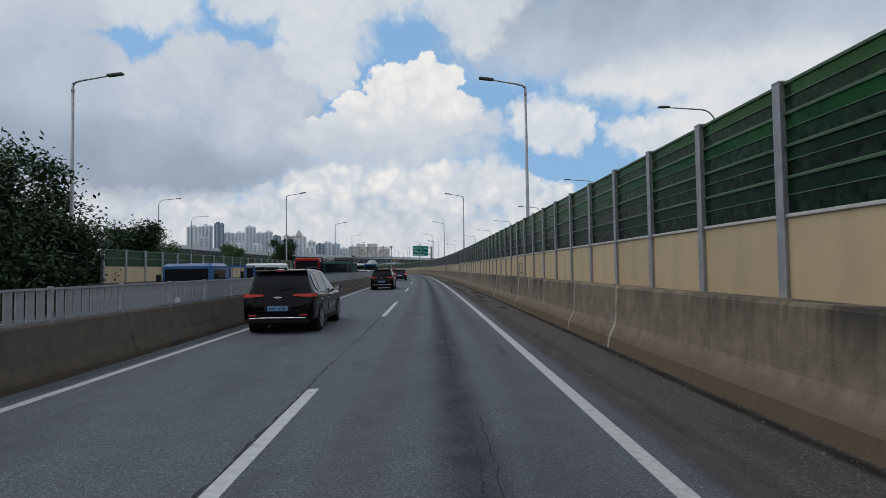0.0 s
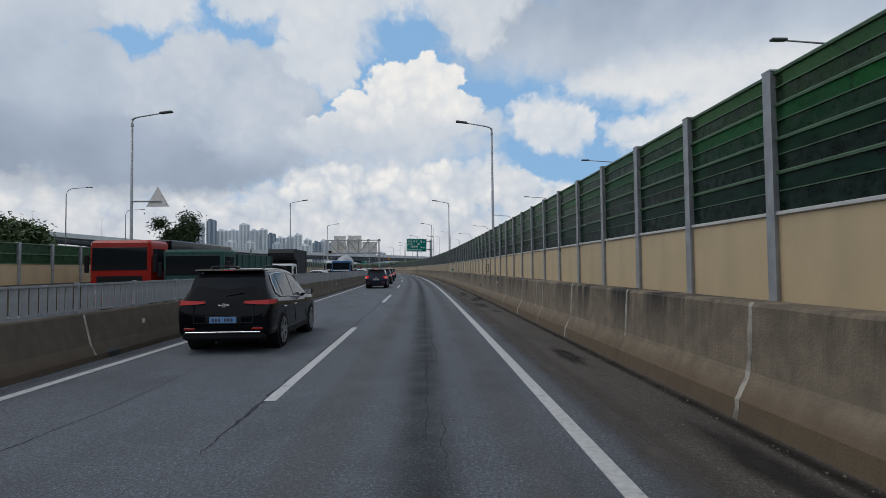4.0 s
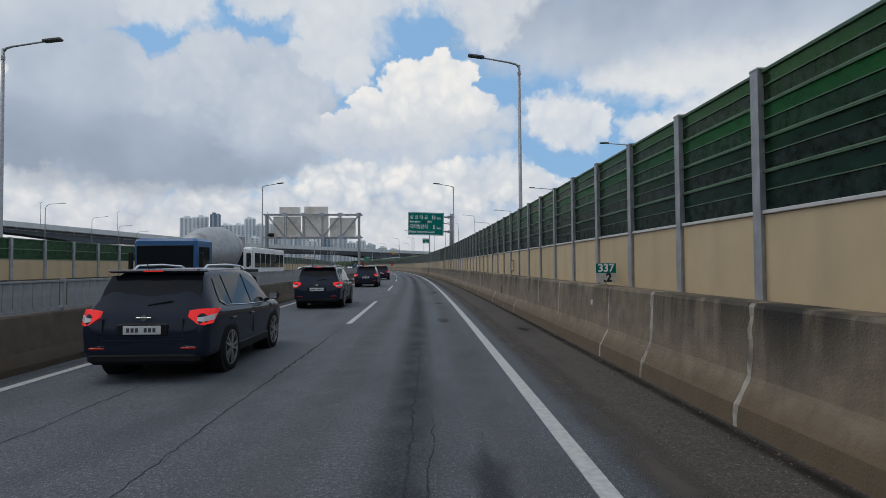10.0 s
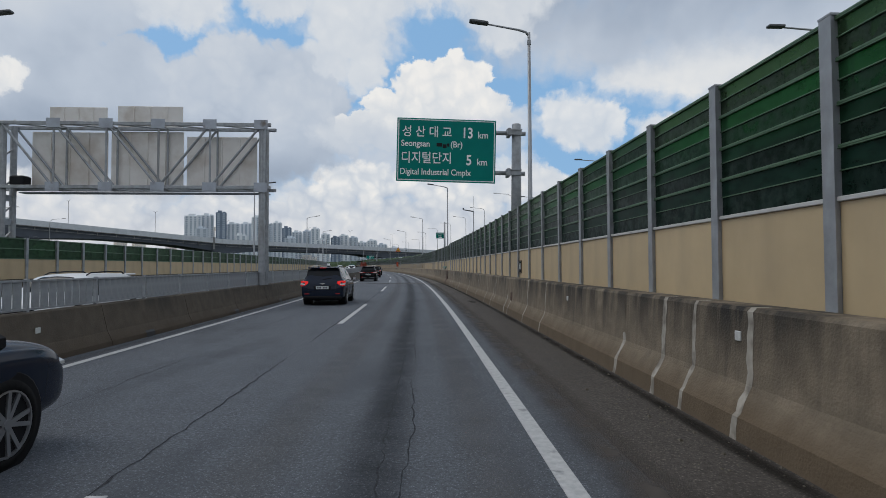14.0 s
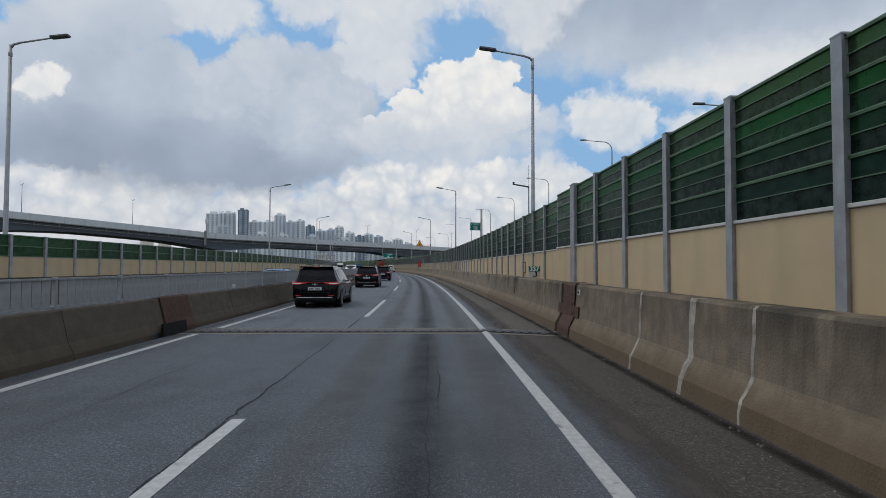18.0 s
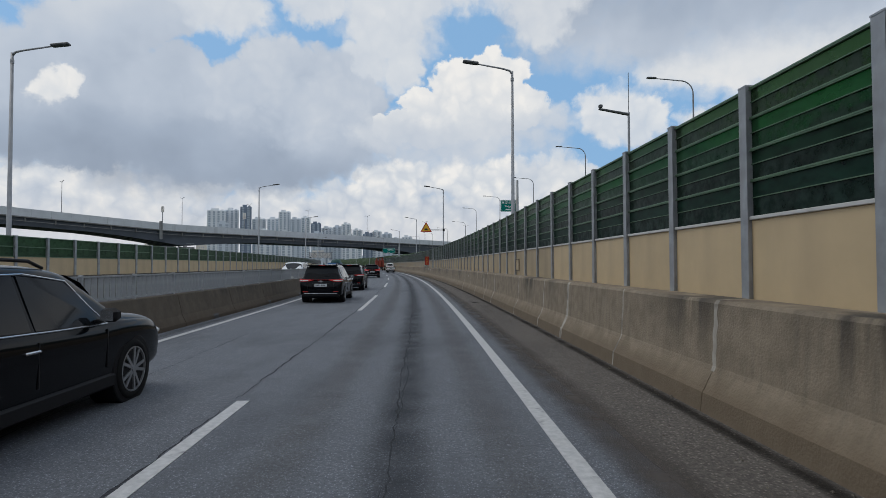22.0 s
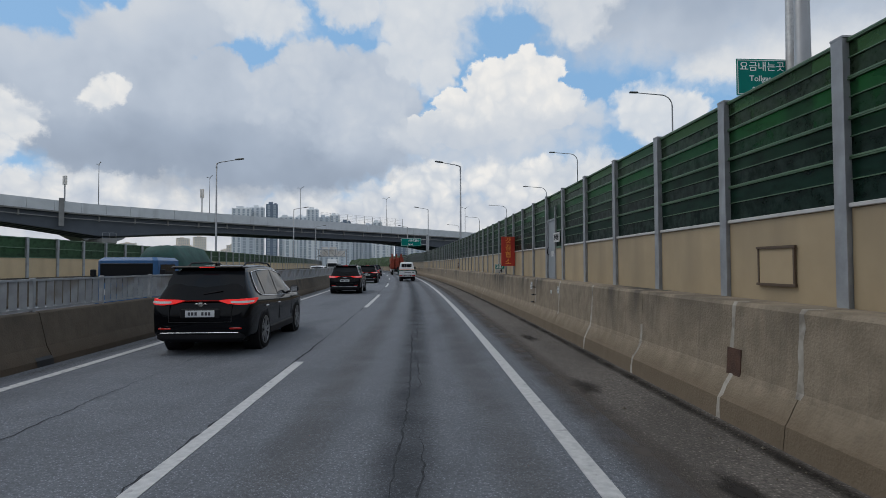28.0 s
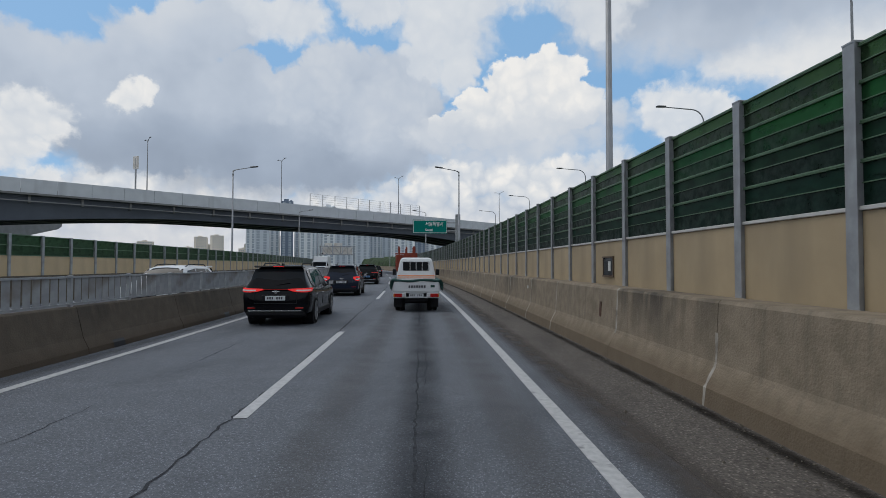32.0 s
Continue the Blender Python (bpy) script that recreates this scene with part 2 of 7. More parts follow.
def mat(name, base, rough=0.6, metal=0.0, grain=None, grain_scale=6.0, stain=None, stain_scale=0.6, stain_at=(0.5, 0.7), stretch=(1, 1, 1), bump=0.0, bump_scale=60.0, spec=0.5, vary=0.0):
    """A surface with fine grain between base and grain, larger stains and a little relief."""
    m = bpy.data.materials.new(name)
    m.use_nodes = True
    nt = m.node_tree
    b = nt.nodes["Principled BSDF"]
    b.inputs["Roughness"].default_value = rough
    b.inputs["Metallic"].default_value = metal
    b.inputs["Specular IOR Level"].default_value = spec
    co = nt.nodes.new("ShaderNodeTexCoord")
    out = None

    def noise_at(scale, detail=5.0, vec=None):
        n = nt.nodes.new("ShaderNodeTexNoise")
        n.inputs["Scale"].default_value, n.inputs["Detail"].default_value = scale, detail
        nt.links.new(vec or co.outputs["Object"], n.inputs["Vector"])
        return n.outputs["Fac"]

    def mixed(fac, a, c):
        x = nt.nodes.new("ShaderNodeMix")
        x.data_type = "RGBA"
        nt.links.new(fac, x.inputs[0])
        if isinstance(a, tuple):
            x.inputs["A"].default_value = (*a, 1)
        else:
            nt.links.new(a, x.inputs["A"])
        x.inputs["B"].default_value = (*c, 1)
        return x.outputs["Result"]

    def band(fac, lo, hi):
        r = nt.nodes.new("ShaderNodeMapRange")
        r.inputs[1].default_value, r.inputs[2].default_value = lo, hi
        nt.links.new(fac, r.inputs[0])
        return r.outputs[0]

    col = base
    if grain:
        col = mixed(band(noise_at(grain_scale), 0.35, 0.65), col, grain)
    if stain:
        mp = nt.nodes.new("ShaderNodeMapping")
        mp.inputs["Scale"].default_value = stretch
        nt.links.new(co.outputs["Object"], mp.inputs["Vector"])
        col = mixed(band(noise_at(stain_scale, 6.0, mp.outputs[0]), *stain_at), col, stain)
    if vary:
        info = nt.nodes.new("ShaderNodeObjectInfo")
        hsv = nt.nodes.new("ShaderNodeHueSaturation")
        r = nt.nodes.new("ShaderNodeMapRange")
        r.inputs[3].default_value, r.inputs[4].default_value = 1 - vary, 1 + vary
        nt.links.new(info.outputs["Random"], r.inputs[0])
        nt.links.new(r.outputs[0], hsv.inputs["Value"])
        if isinstance(col, tuple):
            hsv.inputs["Color"].default_value = (*col, 1)
        else:
            nt.links.new(col, hsv.inputs["Color"])
        col = hsv.outputs[0]
    if isinstance(col, tuple):
        b.inputs["Base Color"].default_value = (*col, 1)
    else:
        nt.links.new(col, b.inputs["Base Color"])
    if bump:
        bp = nt.nodes.new("ShaderNodeBump")
        bp.inputs["Strength"].default_value = bump
        bp.inputs["Distance"].default_value = 0.02
        nt.links.new(noise_at(bump_scale, 3.0), bp.inputs["Height"])
        nt.links.new(bp.outputs[0], b.inputs["Normal"])
    return m


def asphalt(name, dark, pale, stones=44):
    """Worn asphalt: pale stones in dark binder, blotches and long streaks."""
    m = mat(name, dark, 0.78, grain=pale, grain_scale=28, stain=tuple(c * 0.88 for c in dark), stain_scale=0.9, stain_at=(0.5, 0.75), stretch=(1, 0.3, 1), bump=0.9, bump_scale=75, spec=0.35)
    nt = m.node_tree
    b = nt.nodes["Principled BSDF"]
    link = b.inputs["Base Color"].links[0]
    src = link.from_socket
    co = nt.nodes.new("ShaderNodeTexCoord")
    v = nt.nodes.new("ShaderNodeTexVoronoi")
    v.inputs["Scale"].default_value = stones
    nt.links.new(co.outputs["Object"], v.inputs["Vector"])
    r = nt.nodes.new("ShaderNodeMapRange")
    r.inputs[1].default_value, r.inputs[2].default_value, r.inputs[3].default_value, r.inputs[4].default_value = 0.06, 0.36, 1.9, 0.74
    nt.links.new(v.outputs["Distance"], r.inputs[0])
    n = nt.nodes.new("ShaderNodeTexNoise")
    n.inputs["Scale"].default_value, n.inputs["Detail"].default_value = 2.2, 6.0
    nt.links.new(co.outputs["Object"], n.inputs["Vector"])
    r2 = nt.nodes.new("ShaderNodeMapRange")
    r2.inputs[1].default_value, r2.inputs[2].default_value, r2.inputs[3].default_value, r2.inputs[4].default_value = 0.3, 0.7, 0.92, 1.08
    nt.links.new(n.outputs["Fac"], r2.inputs[0])
    k = nt.nodes.new("ShaderNodeMath")
    k.operation = "MULTIPLY"
    nt.links.new(r.outputs[0], k.inputs[0])
    nt.links.new(r2.outputs[0], k.inputs[1])
    h = nt.nodes.new("ShaderNodeHueSaturation")
    nt.links.new(k.outputs[0], h.inputs["Value"])
    nt.links.new(src, h.inputs["Color"])
    nt.links.new(h.outputs[0], b.inputs["Base Color"])
    return m


ASPHALT = asphalt("asphalt", (0.091, 0.101, 0.119), (0.154, 0.169, 0.194))
SHOULDER = asphalt("dirty_shoulder", (0.068, 0.059, 0.052), (0.135, 0.117, 0.102), 30)
# paler mix for the carriageway past the expansion joint
ASPHALT2 = asphalt("paler_asphalt", (0.128, 0.14, 0.162), (0.2, 0.217, 0.246))
SHOULDER2 = asphalt("gravelly_shoulder", (0.1, 0.088, 0.077), (0.21, 0.186, 0.165), 26)
GRIT = mat("grit", (0.11, 0.095, 0.075), 0.95, grain=(0.17, 0.15, 0.12), grain_scale=35, bump=0.9, bump_scale=70)
TAR = mat("tar", (0.03, 0.032, 0.037), 0.95, grain=(0.06, 0.064, 0.072), grain_scale=25, spec=0.08)
PAINT = mat("road_paint", (0.5, 0.5, 0.5), 0.6, grain=(0.38, 0.385, 0.39), grain_scale=14, stain=(0.2, 0.2, 0.21), stain_scale=5, stain_at=(0.62, 0.72), bump=0.3)


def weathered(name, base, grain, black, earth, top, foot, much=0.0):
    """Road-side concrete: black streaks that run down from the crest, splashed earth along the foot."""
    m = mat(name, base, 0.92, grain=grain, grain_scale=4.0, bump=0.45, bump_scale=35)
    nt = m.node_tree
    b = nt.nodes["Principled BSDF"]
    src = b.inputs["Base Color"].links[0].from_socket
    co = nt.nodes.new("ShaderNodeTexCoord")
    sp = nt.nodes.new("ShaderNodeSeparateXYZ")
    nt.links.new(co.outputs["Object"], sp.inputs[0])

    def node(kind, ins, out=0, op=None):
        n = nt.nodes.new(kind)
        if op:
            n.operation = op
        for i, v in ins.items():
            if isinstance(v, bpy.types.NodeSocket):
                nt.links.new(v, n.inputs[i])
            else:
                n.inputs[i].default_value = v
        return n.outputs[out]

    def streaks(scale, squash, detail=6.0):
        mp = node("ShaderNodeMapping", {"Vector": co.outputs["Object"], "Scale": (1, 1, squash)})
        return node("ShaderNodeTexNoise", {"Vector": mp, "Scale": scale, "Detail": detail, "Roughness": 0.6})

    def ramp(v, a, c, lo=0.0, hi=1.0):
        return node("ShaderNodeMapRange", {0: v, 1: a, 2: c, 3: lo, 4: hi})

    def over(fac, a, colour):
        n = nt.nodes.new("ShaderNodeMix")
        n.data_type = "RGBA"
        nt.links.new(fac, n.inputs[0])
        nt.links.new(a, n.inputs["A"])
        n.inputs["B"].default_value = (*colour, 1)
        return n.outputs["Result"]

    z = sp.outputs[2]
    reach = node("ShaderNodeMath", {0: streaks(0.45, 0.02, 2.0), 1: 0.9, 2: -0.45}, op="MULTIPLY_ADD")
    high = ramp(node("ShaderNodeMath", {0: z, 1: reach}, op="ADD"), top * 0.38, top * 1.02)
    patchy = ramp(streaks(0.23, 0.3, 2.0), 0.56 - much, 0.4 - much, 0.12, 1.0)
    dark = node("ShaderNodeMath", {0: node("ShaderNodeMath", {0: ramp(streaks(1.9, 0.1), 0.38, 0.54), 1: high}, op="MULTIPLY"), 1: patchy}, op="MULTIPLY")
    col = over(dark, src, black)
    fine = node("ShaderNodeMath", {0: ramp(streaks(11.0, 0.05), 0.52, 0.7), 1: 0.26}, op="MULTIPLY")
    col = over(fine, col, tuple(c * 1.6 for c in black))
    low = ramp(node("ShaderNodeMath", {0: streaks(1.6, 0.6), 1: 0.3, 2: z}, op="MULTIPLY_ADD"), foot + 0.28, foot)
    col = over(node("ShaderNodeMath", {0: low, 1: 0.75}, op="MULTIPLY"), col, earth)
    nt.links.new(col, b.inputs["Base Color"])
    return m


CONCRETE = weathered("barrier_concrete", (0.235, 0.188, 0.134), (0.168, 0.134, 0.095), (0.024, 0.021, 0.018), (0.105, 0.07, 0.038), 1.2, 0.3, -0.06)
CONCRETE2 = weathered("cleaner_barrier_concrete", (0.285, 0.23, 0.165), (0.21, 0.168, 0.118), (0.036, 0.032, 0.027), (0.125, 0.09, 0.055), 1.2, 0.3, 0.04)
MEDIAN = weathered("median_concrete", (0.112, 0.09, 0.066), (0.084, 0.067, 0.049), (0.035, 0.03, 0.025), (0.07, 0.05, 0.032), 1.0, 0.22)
CAULK = mat("joint_filler", (0.42, 0.385, 0.33), 0.85, grain=(0.3, 0.27, 0.225), grain_scale=7, stain=(0.16, 0.14, 0.115), stain_scale=4, stain_at=(0.5, 0.68))
GALV = mat("galvanised_steel", (0.36, 0.375, 0.39), 0.5, 0.35, grain=(0.28, 0.29, 0.3), grain_scale=5, stain=(0.2, 0.19, 0.18), stain_scale=1.2, stain_at=(0.58, 0.75), stretch=(1, 1, 0.3))
POLE = mat("grey_pole", (0.33, 0.34, 0.36), 0.45, 0.3, grain=(0.27, 0.28, 0.29), grain_scale=3)
LAMPHEAD = mat("lamp_head", (0.1, 0.105, 0.11), 0.5, 0.2)
BEIGE = mat("beige_panel", (0.55, 0.42, 0.25), 0.62, grain=(0.505, 0.385, 0.23), grain_scale=2.0, stain=(0.42, 0.32, 0.2), stain_scale=0.8, stain_at=(0.58, 0.8), stretch=(1, 1, 0.3), vary=0.05)
# darker tan beige for bays from 106 on, the door's side and later hatches
BEIGE2 = mat("tan_beige_panel", (0.42, 0.325, 0.2), 0.66, grain=(0.385, 0.295, 0.18), grain_scale=2.0, stain=(0.3, 0.235, 0.15), stain_scale=0.8, stain_at=(0.52, 0.75), stretch=(1, 1, 0.3), vary=0.05)
CAPRAIL = mat("white_rail", (0.55, 0.54, 0.52), 0.5, 0.2, stain=(0.25, 0.22, 0.18), stain_scale=2.0, stain_at=(0.55, 0.7))
GREENRAIL = mat("green_rail", (0.1, 0.175, 0.1), 0.45, grain=(0.07, 0.13, 0.075), grain_scale=3)
RUST = mat("rusty_plate", (0.1, 0.05, 0.032), 0.85, 0.1, grain=(0.065, 0.034, 0.023), grain_scale=8, bump=0.3)
BROWNMETAL = mat("brown_frame", (0.11, 0.075, 0.05), 0.6, 0.2)
WHITE = mat("white_plate", (0.62, 0.62, 0.6), 0.5, grain=(0.5, 0.5, 0.48), grain_scale=12)
BLACK = mat("black_lettering", (0.012, 0.012, 0.014), 0.5)
SIGNGREEN = mat("sign_green", (0.0, 0.2, 0.165), 0.5, grain=(0.0, 0.18, 0.15), grain_scale=2, spec=0.12)
SIGNWHITE = mat("sign_white", (0.86, 0.88, 0.87), 0.5, spec=0.2)
SIGNRED = mat("sign_red", (0.5, 0.035, 0.02), 0.45, grain=(0.42, 0.03, 0.02), grain_scale=3)
SIGNYELLOW = mat("sign_yellow", (0.75, 0.4, 0.01), 0.45)
SIGNORANGE = mat("sign_lettering", (0.85, 0.32, 0.06), 0.45)
SIGNBACK = mat("sign_back", (0.8, 0.77, 0.73), 0.55, 0.0, grain=(0.74, 0.7, 0.66), grain_scale=1.5, stain=(0.6, 0.54, 0.48), stain_scale=1.0)
BRIDGEWALL = mat("bridge_parapet", (0.6, 0.63, 0.67), 0.7, grain=(0.53, 0.56, 0.6), grain_scale=0.6, stain=(0.42, 0.44, 0.47), stain_scale=0.5, stain_at=(0.6, 0.8), stretch=(1, 1, 0.1))
BRIDGESTEEL = mat("bridge_girder", (0.07, 0.085, 0.11), 0.6, grain=(0.055, 0.068, 0.09), grain_scale=0.4)
BRIDGECONC = mat("bridge_concrete", (0.24, 0.245, 0.25), 0.85, grain=(0.2, 0.2, 0.205), grain_scale=0.8)
SOIL = mat("ground_grass", (0.055, 0.075, 0.032), 0.95, grain=(0.04, 0.055, 0.022), grain_scale=0.8, stain=(0.1, 0.09, 0.06), stain_scale=0.05)
SHRUB = mat("slope_shrubs", (0.025, 0.05, 0.016), 0.9, grain=(0.045, 0.085, 0.026), grain_scale=5.0, stain=(0.012, 0.025, 0.008), stain_scale=1.2, stain_at=(0.45, 0.6))
BARK = mat("bark", (0.1, 0.075, 0.055), 0.95, grain=(0.06, 0.045, 0.033), grain_scale=8, bump=0.6, bump_scale=12)
LEAF = mat("leaves", (0.04, 0.07, 0.03), 0.65, grain=(0.024, 0.046, 0.02), grain_scale=1.5, spec=0.2)
LEAF2 = mat("light_leaves", (0.075, 0.12, 0.04), 0.6, grain=(0.05, 0.085, 0.03), grain_scale=1.5)
# distance haze is put into these wall colours: paler and bluer than the paint
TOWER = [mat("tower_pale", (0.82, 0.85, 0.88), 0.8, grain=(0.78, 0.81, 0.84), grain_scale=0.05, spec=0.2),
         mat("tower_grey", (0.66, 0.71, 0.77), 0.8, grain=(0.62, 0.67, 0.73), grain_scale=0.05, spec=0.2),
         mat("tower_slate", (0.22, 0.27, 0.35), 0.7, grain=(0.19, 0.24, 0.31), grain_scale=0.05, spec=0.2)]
# glass lightened towards the walls, imitating haze over the far windows
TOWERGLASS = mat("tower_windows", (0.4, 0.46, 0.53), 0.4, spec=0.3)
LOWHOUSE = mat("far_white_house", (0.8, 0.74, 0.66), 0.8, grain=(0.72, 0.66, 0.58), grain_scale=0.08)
HILL = mat("far_hill", (0.2, 0.26, 0.3), 0.95, grain=(0.17, 0.225, 0.26), grain_scale=0.02)


def green_pane(name, tint, through_tint, see, soiled=0.0):
    """Tinted acrylic: part of the light goes straight through, the rest meets a glossy green sheet; soiled panes carry blotches of grime."""
    m = mat(name, tint, 0.3, grain=tuple(c * 0.7 for c in tint), grain_scale=2.5, stain=tuple(c * 0.35 for c in tint), stain_scale=3.5, stain_at=(0.5, 0.72), stretch=(1, 1, 2.0), spec=0.15)
    nt = m.node_tree
    b, o = nt.nodes["Principled BSDF"], nt.nodes["Material Output"]
    tr, mx = nt.nodes.new("ShaderNodeBsdfTransparent"), nt.nodes.new("ShaderNodeMixShader")
    tr.inputs[0].default_value = (*through_tint, 1)
    mx.inputs[0].default_value = see
    co, n = nt.nodes.new("ShaderNodeTexCoord"), nt.nodes.new("ShaderNodeTexNoise")
    geo = nt.nodes.new("ShaderNodeNewGeometry")
    n.inputs["Scale"].default_value, n.inputs["Detail"].default_value, n.inputs["Roughness"].default_value = (7.0, 6.0, 0.65) if soiled else (1.6, 4.0, 0.5)
    nt.links.new(geo.outputs["Position"], n.inputs["Vector"])
    r = nt.nodes.new("ShaderNodeMapRange")
    r.inputs[1].default_value, r.inputs[2].default_value = (0.4, 0.62) if soiled else (0.35, 0.75)
    r.inputs[3].default_value, r.inputs[4].default_value = see, see * (1 - soiled if soiled else 0.8)
    nt.links.new(n.outputs["Fac"], r.inputs[0])
    nt.links.new(r.outputs[0], mx.inputs[0])
    nt.links.new(b.outputs[0], mx.inputs[1])
    nt.links.new(tr.outputs[0], mx.inputs[2])
    nt.links.new(mx.outputs[0], o.inputs[0])
    return m


# clear upper half and grimy lower half of each row, from the lowest row up
# lower rows tinted darker, standing in for the dark ground seen through them
PANES = [(green_pane("teal_acrylic", (0.02, 0.068, 0.045), (0.08, 0.2, 0.13), 0.55), green_pane("soiled_teal_acrylic", (0.013, 0.036, 0.026), (0.07, 0.18, 0.12), 0.55, 0.7)),
         (green_pane("dark_green_acrylic", (0.02, 0.068, 0.036), (0.07, 0.2, 0.1), 0.55), green_pane("soiled_dark_acrylic", (0.013, 0.034, 0.022), (0.07, 0.18, 0.1), 0.55, 0.7)),
         (green_pane("green_acrylic", (0.03, 0.11, 0.045), (0.08, 0.29, 0.12), 0.6), green_pane("soiled_green_acrylic", (0.02, 0.052, 0.028), (0.07, 0.24, 0.11), 0.6, 0.65)),
         (green_pane("grey_green_acrylic", (0.07, 0.125, 0.066), (0.19, 0.33, 0.18), 0.6), green_pane("soiled_grey_acrylic", (0.03, 0.05, 0.03), (0.16, 0.26, 0.15), 0.6, 0.75))]
PANE = PANES[1][0]
FARPANE = green_pane("far_green_acrylic", (0.06, 0.125, 0.065), (0.13, 0.28, 0.13), 0.35)


def glass(name, tint, rough=0.05):
    m = mat(name, tint, rough, spec=0.18)
    return m


CARGLASS = glass("tinted_glass", (0.012, 0.014, 0.017))
TYRE = mat("tyre", (0.009, 0.009, 0.01), 0.85, grain=(0.014, 0.014, 0.014), grain_scale=20, spec=0.15)
RIM = mat("alloy_rim", (0.34, 0.345, 0.36), 0.3, 0.7)
CHROME = mat("chrome", (0.6, 0.61, 0.63), 0.18, 0.95)
BLACKPLASTIC = mat("black_plastic", (0.01, 0.01, 0.012), 0.6, spec=0.2)
REDLAMP = mat("red_lens", (0.42, 0.012, 0.01), 0.15)
WHITELAMP = mat("white_lens", (0.6, 0.6, 0.6), 0.15)
AMBERLAMP = mat("amber_lens", (0.6, 0.2, 0.02), 0.2)
PLATE = mat("number_plate", (0.6, 0.62, 0.63), 0.4)
BLUEPLATE = mat("blue_number_plate", (0.14, 0.3, 0.55), 0.4)
PLATEBAR = mat("plate_bars", (0.05, 0.05, 0.06), 0.5)


def glow(name, colour, strength):
    m = bpy.data.materials.new(name)
    m.use_nodes = True
    b = m.node_tree.nodes["Principled BSDF"]
    b.inputs["Base Color"].default_value = (*colour, 1)
    b.inputs["Roughness"].default_value = 0.2
    b.inputs["Emission Color"].default_value = (*colour, 1)
    b.inputs["Emission Strength"].default_value = strength
    return m


BRAKE = glow("lit_brake_lamp", (0.7, 0.012, 0.01), 0.4)


def car_paint(name, c, rough=0.22, coat=0.26):
    m = mat(name, c, rough, 0.0, spec=0.1)
    m.node_tree.nodes["Principled BSDF"].inputs["Coat Weight"].default_value = coat
    m.node_tree.nodes["Principled BSDF"].inputs["Coat Roughness"].default_value = 0.03
    return m


BLACKPAINT = car_paint("black_paint", (0.003, 0.0035, 0.005), 0.16, 0.17)
NAVYPAINT = car_paint("dark_blue_paint", (0.014, 0.02, 0.036))
WHITEPAINT = car_paint("white_paint", (0.7, 0.71, 0.72), 0.35)
SILVERPAINT = car_paint("silver_paint", (0.4, 0.41, 0.42), 0.3)
BLUEPAINT = car_paint("blue_paint", (0.05, 0.13, 0.28))
TARP = mat("green_tarp", (0.02, 0.075, 0.065), 0.8, grain=(0.014, 0.05, 0.045), grain_scale=4, bump=0.5, bump_scale=6)
DARKTARP = mat("dark_tarp", (0.008, 0.01, 0.011), 0.8, grain=(0.013, 0.016, 0.017), grain_scale=2, bump=0.4, bump_scale=5)
ORANGELOAD = mat("orange_rust_load", (0.3, 0.05, 0.025), 0.8, grain=(0.2, 0.035, 0.02), grain_scale=3)
ORANGESTRIPE = mat("orange_stripe", (0.8, 0.25, 0.05), 0.4)

# ---- mesh helpers ----


def mesh(name, verts, faces, material, smooth=False):
    me = bpy.data.meshes.new(name)
    me.from_pydata([tuple(v) for v in verts], [], faces)
    me.materials.append(material)
    if smooth:
        me.polygons.foreach_set("use_smooth", [True] * len(me.polygons))
    me.update()
    return me


def thing(name, label, category, m=None, group="", kind=""):
    ob = tagged(new(name), label, category, group, kind)
    if m is not None:
        ob.matrix_world = m
    return ob


def hang(name, me, parent, m=None, label=""):
    """One mesh as a part of a thing; m is its pose within the thing."""
    ob = new(name, me)
    ob.parent = parent
    if m is not None:
        ob.matrix_basis = m
    if label:
        ob["label"] = label
    return ob


def solid(name, me, label, category, m=None, group="", kind=""):
    ob = tagged(new(name, me), label, category, group, kind)
    if m is not None:
        ob.matrix_basis = m
    return ob


def merge(*pieces):
    """Join (verts, faces) pieces into one."""
    V, F = [], []
    for v, f in pieces:
        n = len(V)
        V += list(v)
        F += [tuple(i + n for i in q) for q in f]
    return V, F


def box(x0, x1, y0, y1, z0, z1, c=0.0):
    """A box, with its upright edges and rims cut back by c."""
    if c <= 0:
        v = [(x, y, z) for z in (z0, z1) for y in (y0, y1) for x in (x0, x1)]
        return v, [(0, 2, 3, 1), (4, 5, 7, 6), (0, 1, 5, 4), (1, 3, 7, 5), (3, 2, 6, 7), (2, 0, 4, 6)]
    v = []
    for z, k in ((z0, c), (z0 + c, 0), (z1 - c, 0), (z1, c)):
        a, b, e, f = x0 + k, x1 - k, y0 + k, y1 - k
        v += [(a + c, e, z), (b - c, e, z), (b, e + c, z), (b, f - c, z), (b - c, f, z), (a + c, f, z), (a, f - c, z), (a, e + c, z)]
    fs = [tuple(range(7, -1, -1)), tuple(range(24, 32))]
    for r in range(3):
        fs += [(r * 8 + i, r * 8 + (i + 1) % 8, r * 8 + 8 + (i + 1) % 8, r * 8 + 8 + i) for i in range(8)]
    return v, fs


